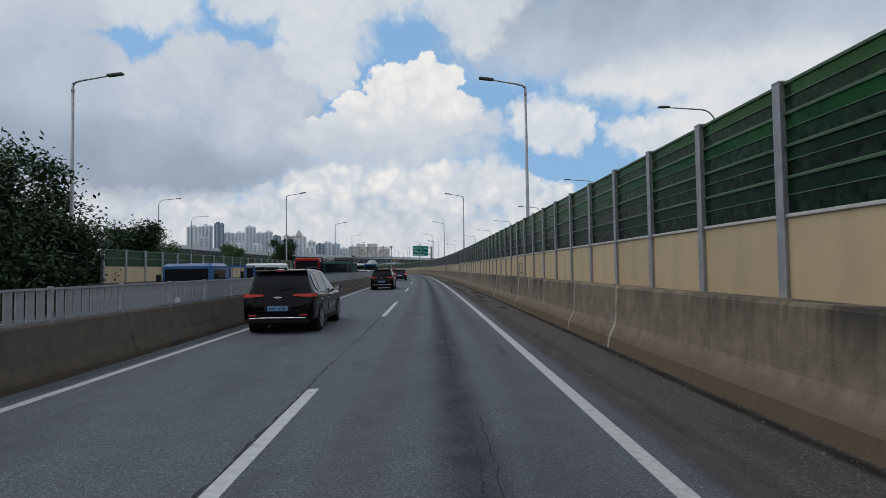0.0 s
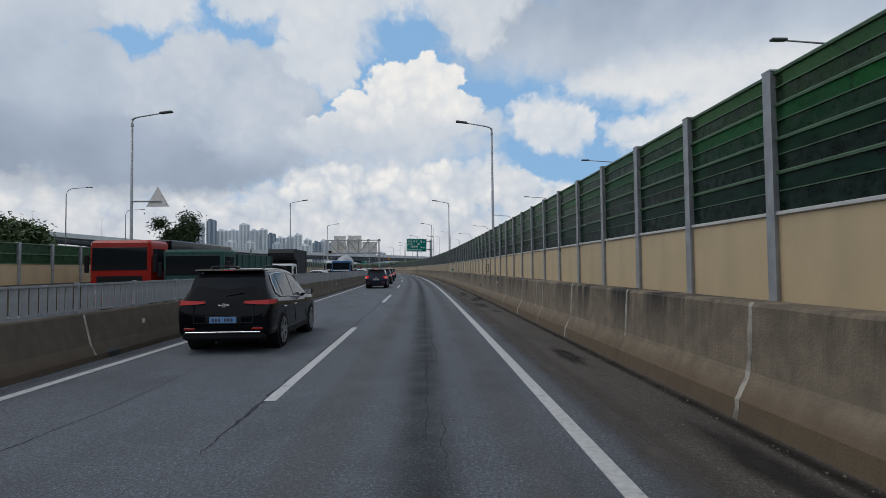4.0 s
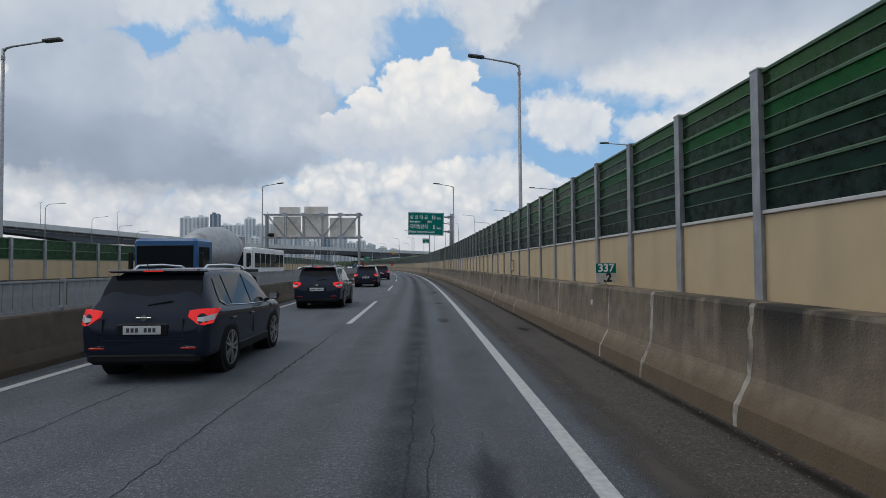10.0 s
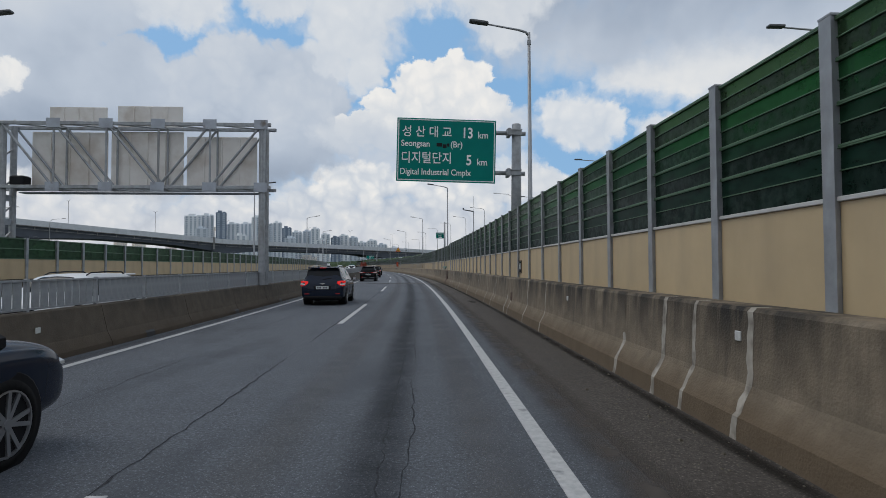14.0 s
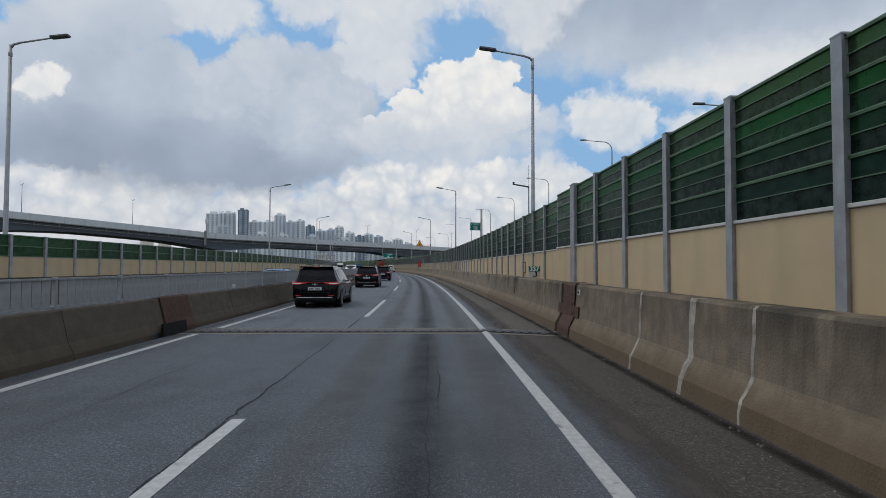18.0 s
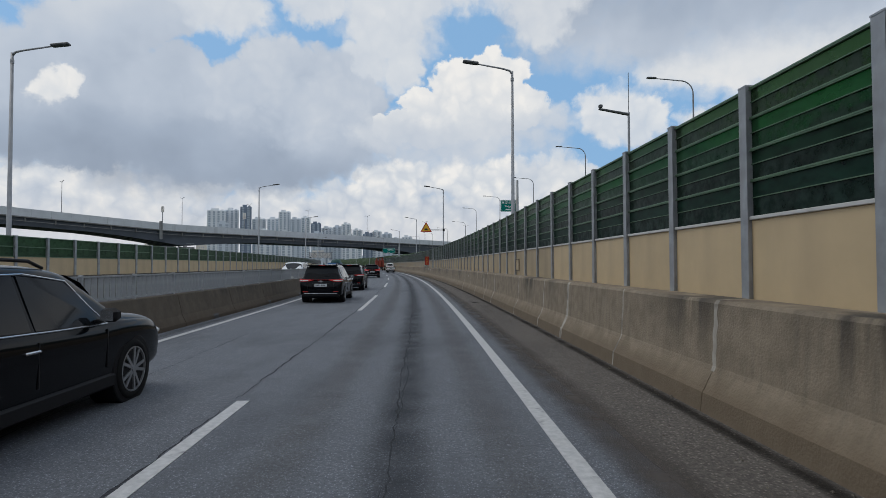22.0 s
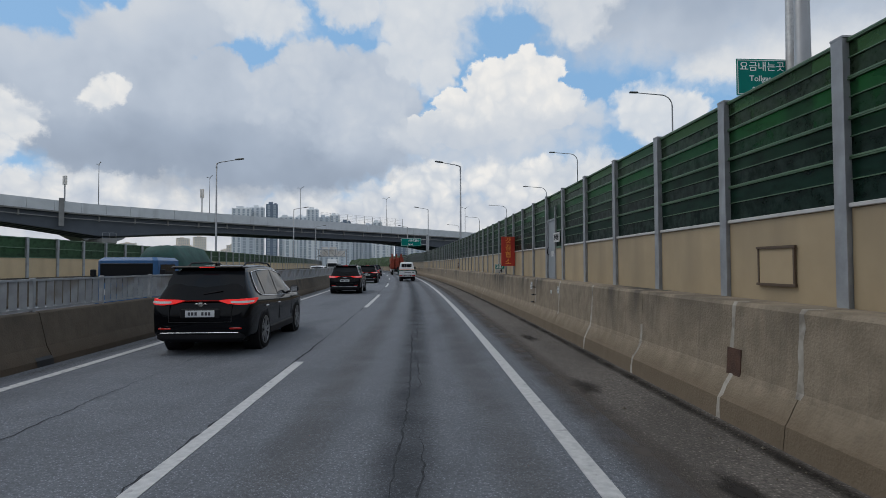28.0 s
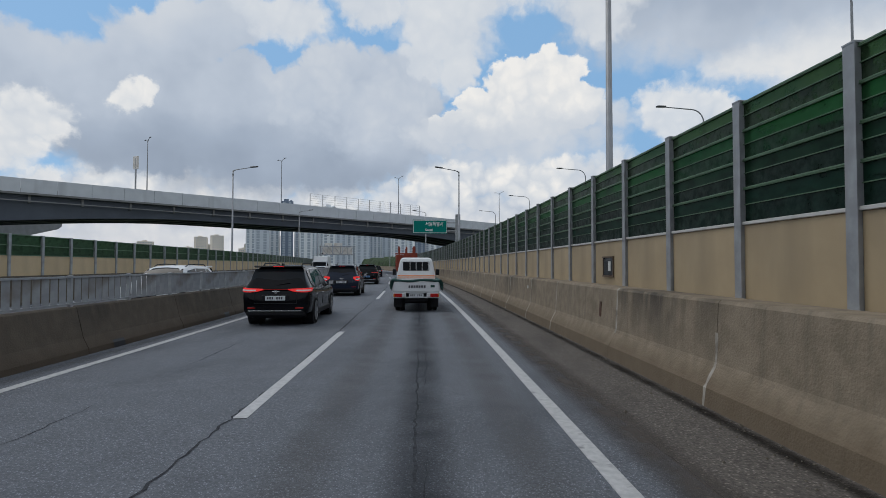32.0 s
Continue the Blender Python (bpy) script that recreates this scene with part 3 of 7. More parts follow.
def tube(path, radii, n=10, caps=True):
    """A round bar along a path of points."""
    path = [Vector(p) for p in path]
    V, F = [], []
    for i, p in enumerate(path):
        d = (path[min(i + 1, len(path) - 1)] - path[max(i - 1, 0)]).normalized()
        ref = Vector((0, 0, 1)) if abs(d.z) < 0.9 else Vector((1, 0, 0))
        u = d.cross(ref).normalized()
        w = d.cross(u).normalized()
        r = radii[i] if isinstance(radii, (list, tuple)) else radii
        V += [p + r * (math.cos(a) * u + math.sin(a) * w) for a in (2 * math.pi * k / n for k in range(n))]
    for i in range(len(path) - 1):
        F += [(i * n + k, i * n + (k + 1) % n, (i + 1) * n + (k + 1) % n, (i + 1) * n + k) for k in range(n)]
    if caps:
        F += [tuple(range(n - 1, -1, -1)), tuple(range(len(V) - n, len(V)))]
    return V, F


def turned(profile, n=20, axis="x"):
    """A round body from (radius, along) pairs round an axis."""
    V, F = [], []
    for r, a in profile:
        for k in range(n):
            c, s = math.cos(2 * math.pi * k / n), math.sin(2 * math.pi * k / n)
            V.append((a, r * c, r * s) if axis == "x" else (r * c, a, r * s) if axis == "y" else (r * c, r * s, a))
    for i in range(len(profile) - 1):
        F += [(i * n + k, i * n + (k + 1) % n, (i + 1) * n + (k + 1) % n, (i + 1) * n + k) for k in range(n)]
    F += [tuple(range(n - 1, -1, -1)), tuple(range(len(V) - n, len(V)))]
    return V, F


def ribbon(profile, s0, s1, step=5.0, closed=False):
    """A (d, z) profile drawn along the road."""
    n = max(1, int(math.ceil((s1 - s0) / step)))
    k = len(profile)
    V = [at(s0 + (s1 - s0) * i / n, d, z) for i in range(n + 1) for d, z in profile]
    F = []
    for i in range(n):
        for j in range(k if closed else k - 1):
            a, b = i * k + j, i * k + (j + 1) % k
            F.append((a, b, b + k, a + k))
    if closed:
        F += [tuple(range(k - 1, -1, -1)), tuple(range(n * k, n * k + k))]
    return V, F


def shifted(piece, x=0, y=0, z=0, m=None):
    v, f = piece
    if m is not None:
        return [m @ Vector(p) for p in v], f
    return [(p[0] + x, p[1] + y, p[2] + z) for p in v], f


def words(text, size, material, parent, m, name="lettering", label="", align="CENTER", squeeze=1.0, bold=0.0):
    """Lettering, standing upright in its local x-z plane."""
    cu = bpy.data.curves.new(name, "FONT")
    cu.body, cu.size, cu.align_x, cu.align_y, cu.extrude, cu.offset = text, size, align, "CENTER", 0.003, bold
    cu.materials.append(material)
    ob = new(name, cu)
    ob.parent = parent
    ob.matrix_basis = m @ Matrix.Rotation(radians(90), 4, "X") @ Matrix.Diagonal((squeeze, 1, 1, 1))
    if label:
        ob["label"] = label
    return ob



def oily(name, colour, strength):
    """A thin film of oil and rubber: it fades to its sides and breaks up along its length."""
    m = mat(name, colour, 0.85, spec=0.15)
    nt = m.node_tree
    b, o = nt.nodes["Principled BSDF"], nt.nodes["Material Output"]
    uv = nt.nodes.new("ShaderNodeUVMap")
    sp = nt.nodes.new("ShaderNodeSeparateXYZ")
    nt.links.new(uv.outputs[0], sp.inputs[0])
    tr, mx = nt.nodes.new("ShaderNodeBsdfTransparent"), nt.nodes.new("ShaderNodeMixShader")

    def mm(op, a, c):
        k = nt.nodes.new("ShaderNodeMath")
        k.operation = op
        for i, q in enumerate((a, c)):
            if isinstance(q, float):
                k.inputs[i].default_value = q
            else:
                nt.links.new(q, k.inputs[i])
        return k.outputs[0]

    edge = mm("MULTIPLY", mm("MULTIPLY", sp.outputs[0], mm("SUBTRACT", 1.0, sp.outputs[0])), 4.0)
    n = nt.nodes.new("ShaderNodeTexNoise")
    n.inputs["Scale"].default_value, n.inputs["Detail"].default_value = 1.6, 7.0
    co = nt.nodes.new("ShaderNodeTexCoord")
    nt.links.new(co.outputs["Object"], n.inputs["Vector"])
    f = mm("MULTIPLY", mm("MULTIPLY", edge, edge), mm("MULTIPLY", n.outputs["Fac"], strength))
    nt.links.new(f, mx.inputs[0])
    nt.links.new(tr.outputs[0], mx.inputs[1])
    nt.links.new(b.outputs[0], mx.inputs[2])
    nt.links.new(mx.outputs[0], o.inputs[0])
    return m


OIL = oily("oil_film", (0.035, 0.038, 0.044), 0.8)
GUTTER = oily("gutter_dirt", (0.022, 0.019, 0.016), 1.3)
DUST = oily("dust_film", (0.15, 0.15, 0.155), 0.6)
VERGE = oily("verge_dust", (0.092, 0.081, 0.073), 1.4)
STAIN = oily("road_stain", (0.028, 0.025, 0.023), 1.9)
WORN = oily("worn_asphalt", (0.035, 0.036, 0.04), 0.8)

# ---- ground and carriageways ----
S0, S1 = -60.0, 560.0
gv = [(-4000 + 8000 * i / 40, -3000 + 8000 * j / 40, -0.35) for j in range(41) for i in range(41)]
gf = [(j * 41 + i, j * 41 + i + 1, j * 41 + i + 42, j * 41 + i + 41) for j in range(40) for i in range(40)]
solid("ground", mesh("ground", gv, gf, SOIL), "flat grassy ground round the motorway", "ground", kind="structure")
EJ = 176.2
for a, b, m1, m2 in ((S0, EJ, ASPHALT, SHOULDER), (EJ, S1, ASPHALT2, SHOULDER2)):
    solid("road", mesh("road", *ribbon([(-4.6, -0.25), (-4.6, 0.0), (3.5, 0.0), (4.05, fall(4.05)), (4.05, -0.25)], a, b, 4), m1), "worn grey asphalt carriageway with two lanes", "road", kind="structure")
    solid("shoulder", mesh("shoulder", *ribbon([(4.05, -0.25), (4.05, fall(4.05) - 0.004), (5.45, fall(5.45)), (5.45, -0.25)], a, b, 4), m2), "dirty brown hard shoulder beside the concrete barrier", "shoulder", kind="structure")
solid("opposite_road", mesh("opposite_road", *ribbon([(-14.3, -0.25), (-14.3, 0.0), (-4.62, 0.0), (-4.62, -0.25)], S0, S1, 4), ASPHALT), "grey asphalt carriageway for the oncoming traffic", "road", kind="structure")


def painted(name, d, w, s0, s1, label):
    return solid(name, mesh(name, *ribbon([(d - w / 2, 0.0), (d - w / 2, 0.006), (d + w / 2, 0.006), (d + w / 2, 0.0)], s0, s1, 4), PAINT), label, "road marking", kind="structure")


painted("edge_line", 3.4, 0.16, S0, S1, "solid white edge line along the shoulder")
painted("edge_line", -3.54, 0.15, S0, EJ - 0.6, "solid white edge line along the median")
painted("edge_line", -3.46, 0.15, EJ + 0.7, S1, "solid white edge line along the median")
painted("edge_line", -13.2, 0.15, S0, S1, "solid white edge line of the oncoming lanes")
painted("edge_line", -5.4, 0.15, S0, S1, "solid white edge line of the oncoming lanes")
LENGTHS = [8.7, 8.2, 8.4, 7.7, 7.4, 9.6, 8.7, 8.0, 8.1, 8.7, 8.7, 9.7, 8.6, 8.0, 9.1, 7.5]
STARTS = [0.0, 20.1, 40.6, 60.2, 79.7, 99.3, 119.7, 140.0, 160.2, 180.1, 199.1, 220.6, 240.8, 259.9, 279.7, 299.7]
for k in range(-3, 27):
    a = STARTS[k] if 0 <= k < 16 else 20.0 * k
    b = a + (LENGTHS[k] if 0 <= k < 16 else 8.3)
    tagged(painted("lane_dash", 0.0, 0.15, a, b, "white dash of the lane line, worn at its edges"), group="lane dashes")
    tagged(painted("lane_dash", -9.3, 0.15, a + 5, b + 5, "white dash of the oncoming lane line"), group="oncoming lane dashes")


def crack(d, s0, s1, w, seed, label, wander=0.05, gaps=0.0):
    """A ragged crack that wanders along the lane, thins out and breaks off in places."""
    rnd = random.Random(seed)
    V, F = [], []
    n = int((s1 - s0) / 0.12)
    o, drift = 0.0, 0.0
    for i in range(n + 1):
        drift = drift * 0.98 + rnd.uniform(-wander, wander) * 0.5
        o = drift + rnd.uniform(-w, w) * 0.5
        s = s0 + (s1 - s0) * i / n
        fat = max(0.0, noise.noise(Vector((s * 0.35, d * 7, seed))) + 0.62 - gaps)
        ww = w * fat * rnd.uniform(0.4, 1.3)
        V += [at(s, d + o - ww / 2, fall(d) + 0.0035), at(s, d + o + ww / 2, fall(d) + 0.0035)]
    F = [(2 * i, 2 * i + 1, 2 * i + 3, 2 * i + 2) for i in range(n)]
    solid("tar_seam", mesh("tar_seam", V, F, TAR), label, "tar seam", kind="structure")


def film(d, w, s0, s1, material, label, z=0.003):
    V, F = ribbon([(q, z + fall(q)) for q in (d - w / 2, d, d + w / 2)], s0, s1, 4)
    me = mesh("road_film", V, F, material)
    uv = me.uv_layers.new(name="UVMap")
    for p in me.polygons:
        for li in p.loop_indices:
            vi = me.loops[li].vertex_index
            uv.data[li].uv = ((vi % 3) / 2, vi / 3)
    solid("road_film", me, label, "road stain", kind="structure")


film(1.92, 0.8, S0, 400, OIL, "dark oily band along the middle of the lane")
film(0.95, 0.8, S0, 400, DUST, "paler worn wheel track", 0.0025)
film(2.85, 0.7, S0, 400, DUST, "paler worn wheel track", 0.0025)
film(-3.85, 0.5, S0, 400, DUST, "strip of dust along the median", 0.0025)
film(3.98, 0.75, S0, 400, VERGE, "brown dust spread from the shoulder over the asphalt", 0.0042)
film(5.2, 0.3, S0, 400, GUTTER, "dark damp dirt in the gutter along the barrier", 0.006)
crack(-0.1, S0, 340, 0.045, 3, "thin dark seam beside the lane dashes", 0.012)
crack(1.97, S0, 175, 0.04, 5, "dark wandering crack along the middle of the lane", 0.014, 0.15)
crack(1.87, 177.5, 340, 0.04, 6, "dark wandering crack along the middle of the lane", 0.014, 0.15)
crack(2.06, S0, 175, 0.03, 15, "fine crack branching beside the main one", 0.04, 0.4)
crack(1.95, 177.5, 340, 0.03, 16, "fine crack branching beside the main one", 0.04, 0.4)
crack(-1.85, S0, 340, 0.03, 17, "fine crack along the passing lane", 0.04, 0.35)
crack(4.06, S0, 340, 0.02, 7, "dark seam where asphalt meets the shoulder", 0.012, 0.3)


def patch(s, d, ls, ld, label, name="stain", seed=0, material=None):
    """An uneven stain whose rim fades into the road."""
    rnd = random.Random(seed)
    n = 18
    z = 0.0075
    V = [at(s, d, z + fall(d))] + [at(s + ls * k * math.sin(a), d + ld * k * math.cos(a), z + fall(d + ld * k * math.cos(a))) for a, k in ((2 * math.pi * i / n, rnd.uniform(0.7, 1.2)) for i in range(n))]
    me = mesh(name, V, [(0, 1 + i, 1 + (i + 1) % n) for i in range(n)], material or STAIN)
    uv = me.uv_layers.new(name="UVMap")
    for li in me.loops:
        uv.data[li.index].uv = (0.5 if li.vertex_index == 0 else 0.0, s)
    solid(name, me, label, "stain", kind="structure")


for i, (s, d, ls, ld) in enumerate([(54.6, 4.7, 0.6, 0.22), (62, 4.6, 1.6, 0.3), (66, 4.4, 1.2, 0.25), (24, 4.7, 1.0, 0.3), (225, 4.6, 0.8, 0.25), (262.5, 4.4, 0.5, 0.2), (266, 4.3, 0.6, 0.25), (271, 4.5, 0.9, 0.25), (98, 4.7, 0.7, 0.25), (150, 4.8, 1.2, 0.3), (33, 4.6, 2.5, 0.35), (38, 4.75, 2.0, 0.3), (58, 4.5, 2.5, 0.35), (63.5, 4.95, 2.0, 0.3), (69, 4.6, 2.5, 0.3), (29, 4.35, 1.2, 0.2), (44, 4.6, 1.5, 0.3)]):
    patch(s, d, ls, ld, "dark oily stain on the shoulder", seed=i)
for i, (s, d, ls, ld) in enumerate([(88, 2.6, 1.0, 0.25), (100, 2.7, 1.1, 0.25), (107, 2.8, 0.7, 0.2), (12, 3.0, 0.8, 0.12), (116, 2.9, 1.5, 0.15), (185, -2.2, 0.5, 0.15)]):
    patch(s, d, ls, ld, "dark worn patch in the asphalt", seed=40 + i, material=WORN)

# grit along the foot of the barrier
rnd = random.Random(11)
pieces = []
for i in range(7000):
    s, d = rnd.uniform(-5, 330), 5.34 - abs(rnd.gauss(0, 0.4))
    if d < 4.1:
        continue
    r = rnd.uniform(0.006, 0.02) if i % 12 else rnd.uniform(0.02, 0.034)
    p = at(s, d, fall(d))
    pieces.append(([p + Vector((r, 0, 0)), p + Vector((-r * 0.6, r, 0)), p + Vector((-r * 0.5, -r, 0)), p + Vector((0, 0, r * 0.9))], [(0, 1, 3), (1, 2, 3), (2, 0, 3)]))
solid("grit", mesh("grit", *merge(*pieces), GRIT), "loose grit and gravel along the foot of the barrier", "gravel", kind="stuff")

# ---- barriers of concrete ----
R_PROFILE = [(5.35, -0.3), (5.35, -0.08), (5.375, 0.14), (5.4, 0.18), (5.5, 0.38), (5.52, 0.44), (5.56, 1.16), (5.59, 1.2), (5.97, 1.2), (6.0, 1.17), (6.0, -0.3)]


def face(z):
    """The barrier's face at that height."""
    return float(np.interp(z, [q[1] for q in R_PROFILE[:7]], [q[0] for q in R_PROFILE[:7]]))



WIDE_PROFILE = [(d + (0.12 if d > 5.9 else 0), z) for d, z in R_PROFILE]
JOINTS = [-59.0]
JOINTS_A = [12.6, 15.9, 19.8, 22.2, 22.7, 25.0, 30.2, 32.6, 36.2, 39.7, 43.4, 47.0, 50.2, 51.1, 53.6, 57.4, 60.3, 63.4, 66.0, 67.0, 73.5, 80.6, 82.8, 85.3, 89.5, 92.0, 93.9, 97.6, 100.0, 103.4, 105.6, 108.9, 110.9, 113.2, 115.0, 118.1, 119.6, 121.5, 123.0, 124.6, 126.6, 129.7]
JOINTS_B = [130.8, 131.6, 133.0, 138.5, 140.8, 143.6, 144.4, 147.4, 148.0, 150.0, 153.6, 158.0, 162.7, 164.1, 165.8, 168.3, 169.7, 171.5, 192.1, 198.4, 204.0, 207.4, 210.3, 213.7, 216.1, 219.8, 225.3, 227.8, 229.0, 231.6, 234.7, 238.1, 241.9, 245.0, 247.6, 251.4, 256.0, 260.8, 263.5, 264.6, 267.1, 269.6, 272.2, 274.9, 280.5, 286.4, 289.2, 292.1, 294.5, 300.4, 303.8, 308.2, 311.4]
while JOINTS[-1] < -2:
    JOINTS.append(JOINTS[-1] + 3.85)
JOINTS += JOINTS_A + JOINTS_B
while JOINTS[-1] < 380:
    JOINTS.append(JOINTS[-1] + 3.85)
JOINTS.append(560.0)
right_barrier = thing("concrete_barrier", "stained brown-grey concrete safety barrier under the noise wall", "barrier", kind="structure")
GAP = (175.7, 176.9)  # expansion joint
for a, b in zip(JOINTS, JOINTS[1:]):
    if a < GAP[0] < b or a < GAP[1] < b:
        b1, a2 = GAP[0], GAP[1]
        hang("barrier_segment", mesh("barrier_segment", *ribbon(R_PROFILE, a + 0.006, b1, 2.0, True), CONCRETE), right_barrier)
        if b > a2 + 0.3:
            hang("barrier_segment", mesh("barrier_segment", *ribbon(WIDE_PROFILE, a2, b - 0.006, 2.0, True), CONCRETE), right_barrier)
        continue
    if a > GAP[0] and b < GAP[1]:
        continue
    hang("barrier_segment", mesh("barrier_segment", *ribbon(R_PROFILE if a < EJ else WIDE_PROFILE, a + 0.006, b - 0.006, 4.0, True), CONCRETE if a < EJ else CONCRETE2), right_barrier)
rnd = random.Random(4)
for q in JOINTS[1:-1]:
    if abs(q - 177) < 3:
        continue
    w = rnd.uniform(0.03, 0.055)
    prof = [(face(z), z) for z in (-0.08, 0.04, 0.14, 0.18, 0.28, 0.38, 0.44, 0.56, 0.68, 0.8, 0.92, 1.04, 1.16)] + [(5.59, 1.204), (5.75, 1.204)]
    kind = rnd.random()
    if kind < 0.2:
        prof = prof[5:]
    elif kind < 0.35:
        prof = prof[:rnd.randint(7, 10)]
    if rnd.random() < 0.25:
        w *= 1.9
    V = []
    for d, z in prof:
        e = rnd.uniform(-0.014, 0.014)
        V += [at(q + e - w * rnd.uniform(0.5, 1.2), d - 0.003, z), at(q + e + w * rnd.uniform(0.5, 1.2), d - 0.003, z)]
    hang("joint_filler", mesh("joint_filler", V, [(2 * i, 2 * i + 1, 2 * i + 3, 2 * i + 2) for i in range(len(prof) - 1)], CAULK), right_barrier, label="whitish joint filler")
# rusty cover over the gap of the barrier
cover = thing("joint_cover", "rusty brown steel cover plate over the gap in the barrier", "cover plate", kind="structure")
hang("plate", mesh("plate", *ribbon([(5.33, -0.1), (5.34, 0.1), (5.36, 0.18), (5.48, 0.42), (5.52, 1.17), (5.56, 1.225), (6.0, 1.225)], 175.45, 176.5, 0.5), RUST), cover)
hang("side_plate", mesh("side_plate", *ribbon([(5.48, 0.42), (5.5, 0.68), (5.53, 0.68), (5.51, 0.42)], 176.5, 177.0, 0.5, True), RUST), cover)
hang("side_plate", mesh("side_plate", *ribbon([(5.48, 0.42), (5.5, 0.68), (5.53, 0.68), (5.51, 0.42)], 175.1, 175.45, 0.5, True), RUST), cover)
for q in (0.5, 0.72, 0.95):
    hang("bolt", mesh("bolt", *shifted(turned([(0.018, -0.02), (0.018, 0.0)], 8, "x"), m=spot(175.6, face(q) - 0.04, q)), BLACKPLASTIC), cover)

# rusty pads on the barrier face
for s, z in [(26.9, 0.55), (67.2, 0.53), (107.2, 0.55), (143.6, 0.52), (184.4, 0.7), (224.3, 0.7), (264.55, 0.52), (304.7, 0.75)]:
    big = z < 0.6
    w, hh = (0.13, 0.17) if big else (0.05, 0.15)
    dd = face(z)
    solid("rust_pad", mesh("rust_pad", *ribbon([(dd - 0.012 - hh * 0.06, z - hh), (dd - 0.012 + hh * 0.06, z + hh), (dd + 0.03 + hh * 0.06, z + hh), (dd + 0.03 - hh * 0.06, z - hh)], s - w, s + w, 0.5, True), RUST), "rusty steel pad on the face of the barrier", "steel plate", group="rust pads")
# small white marker plates on both barriers
for s, z in [(60.0, 0.9), (94.9, 0.85), (129.9, 0.9), (136.4, 0.9), (236.0, 0.9), (199.8, 0.9), (311.9, 0.9), (273.0, 0.9)]:
    solid("marker_plate", mesh("marker_plate", *shifted(box(-0.02, 0.0, -0.05, 0.05, -0.05, 0.05, 0.006), m=spot(s, face(z) + 0.004, z)), WHITE), "small white marker plate on the concrete barrier", "marker", group="marker plates")

M_PROFILE = [(-4.08, -0.05), (-4.1, 0.1), (-4.2, 0.3), (-4.33, 0.84), (-4.36, 0.86), (-4.54, 0.86), (-4.57, 0.84), (-4.7, 0.3), (-4.8, 0.1), (-4.82, -0.05)]
median = thing("median_barrier", "brown stained concrete median barrier", "barrier", kind="structure")
a = -60.0
while a < 556:
    b = a + 4.0
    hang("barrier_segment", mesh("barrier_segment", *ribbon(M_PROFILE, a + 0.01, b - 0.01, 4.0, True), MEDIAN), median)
    if any(abs(a - q) < 2 for q in (8, 20, 44, 68, 73, 80, 100, 128, 168, 212, 236, 300)):
        hang("joint_filler", mesh("joint_filler", *ribbon([(-4.094, 0.1), (-4.194, 0.3), (-4.324, 0.845)], a - 0.03, a + 0.03, 1.0), CAULK), median, label="whitish joint filler")
    a = b
median_cover = thing("joint_cover", "dark rusty steel cover plate over the gap in the median", "cover plate", kind="structure")
hang("plate", mesh("plate", *ribbon([(-4.05, -0.03), (-4.07, 0.12), (-4.17, 0.32), (-4.3, 0.86), (-4.34, 0.89), (-4.56, 0.89)], 175.4, 176.9, 0.5), RUST), median_cover)
hang("foot_plate", mesh("foot_plate", *ribbon([(-4.0, 0.02), (-4.02, 0.3), (-4.06, 0.3), (-4.06, 0.02)], 175.0, 176.2, 0.5, True), BLACKPLASTIC), median_cover)
for k in range(0, 52):
    q = 1.2 + 6.2 * k
    hang("drain_hole", mesh("drain_hole", *ribbon([(-4.07, 0.0), (-4.088, 0.1), (-4.12, 0.15)], q - 0.2, q + 0.2, 1.0), BLACK), median, label="dark drain opening")
for s in (5.4, 46.0, 74.0, 134.0, 176.0, 192.0, 284.0):
    solid("marker_plate", mesh("marker_plate", *shifted(box(0.0, 0.02, -0.06, 0.06, -0.05, 0.05, 0.006), m=spot(s, -4.258, 0.55)), WHITE), "small white marker plate on the median", "marker", group="median marker plates")

# ---- glare fence on the median ----
SLATSTEEL = mat("slat_steel", (0.35, 0.365, 0.38), 0.5, 0.25, grain=(0.28, 0.29, 0.305), grain_scale=5, stain=(0.2, 0.18, 0.16), stain_scale=1.4, stain_at=(0.55, 0.72))
slat = mesh("slat", *shifted(box(-0.085, 0.085, -0.004, 0.004, 0.0, 0.47), m=Matrix.Rotation(radians(82), 4, "Z")), GALV)
thin_slat = mesh("slat", *shifted(merge(box(-0.062, 0.062, -0.004, 0.004, 0.0, 0.47), box(-0.066, -0.058, -0.02, 0.004, 0.0, 0.47)), m=Matrix.Rotation(radians(70), 4, "Z")), SLATSTEEL)
far_slats = mesh("slats", *merge(*[shifted(box(-0.062, 0.062, -0.004, 0.004, 0.055, 0.52), m=Matrix.Translation((0, k * 0.222, 0)) @ Matrix.Rotation(radians(70), 4, "Z")) for k in range(1, 9)]), SLATSTEEL)
rail_low = mesh("rail", *box(-0.03, 0.03, 0.02, 1.98, 0.0, 0.035), GALV)
fpost = mesh("post", *box(-0.035, 0.035, -0.035, 0.035, -0.02, 0.57, 0.006), GALV)
reflector = mesh("reflector", *turned([(0.06, -0.012), (0.06, 0.0), (0.05, 0.008)], 14, "y"), WHITE)
n = 0
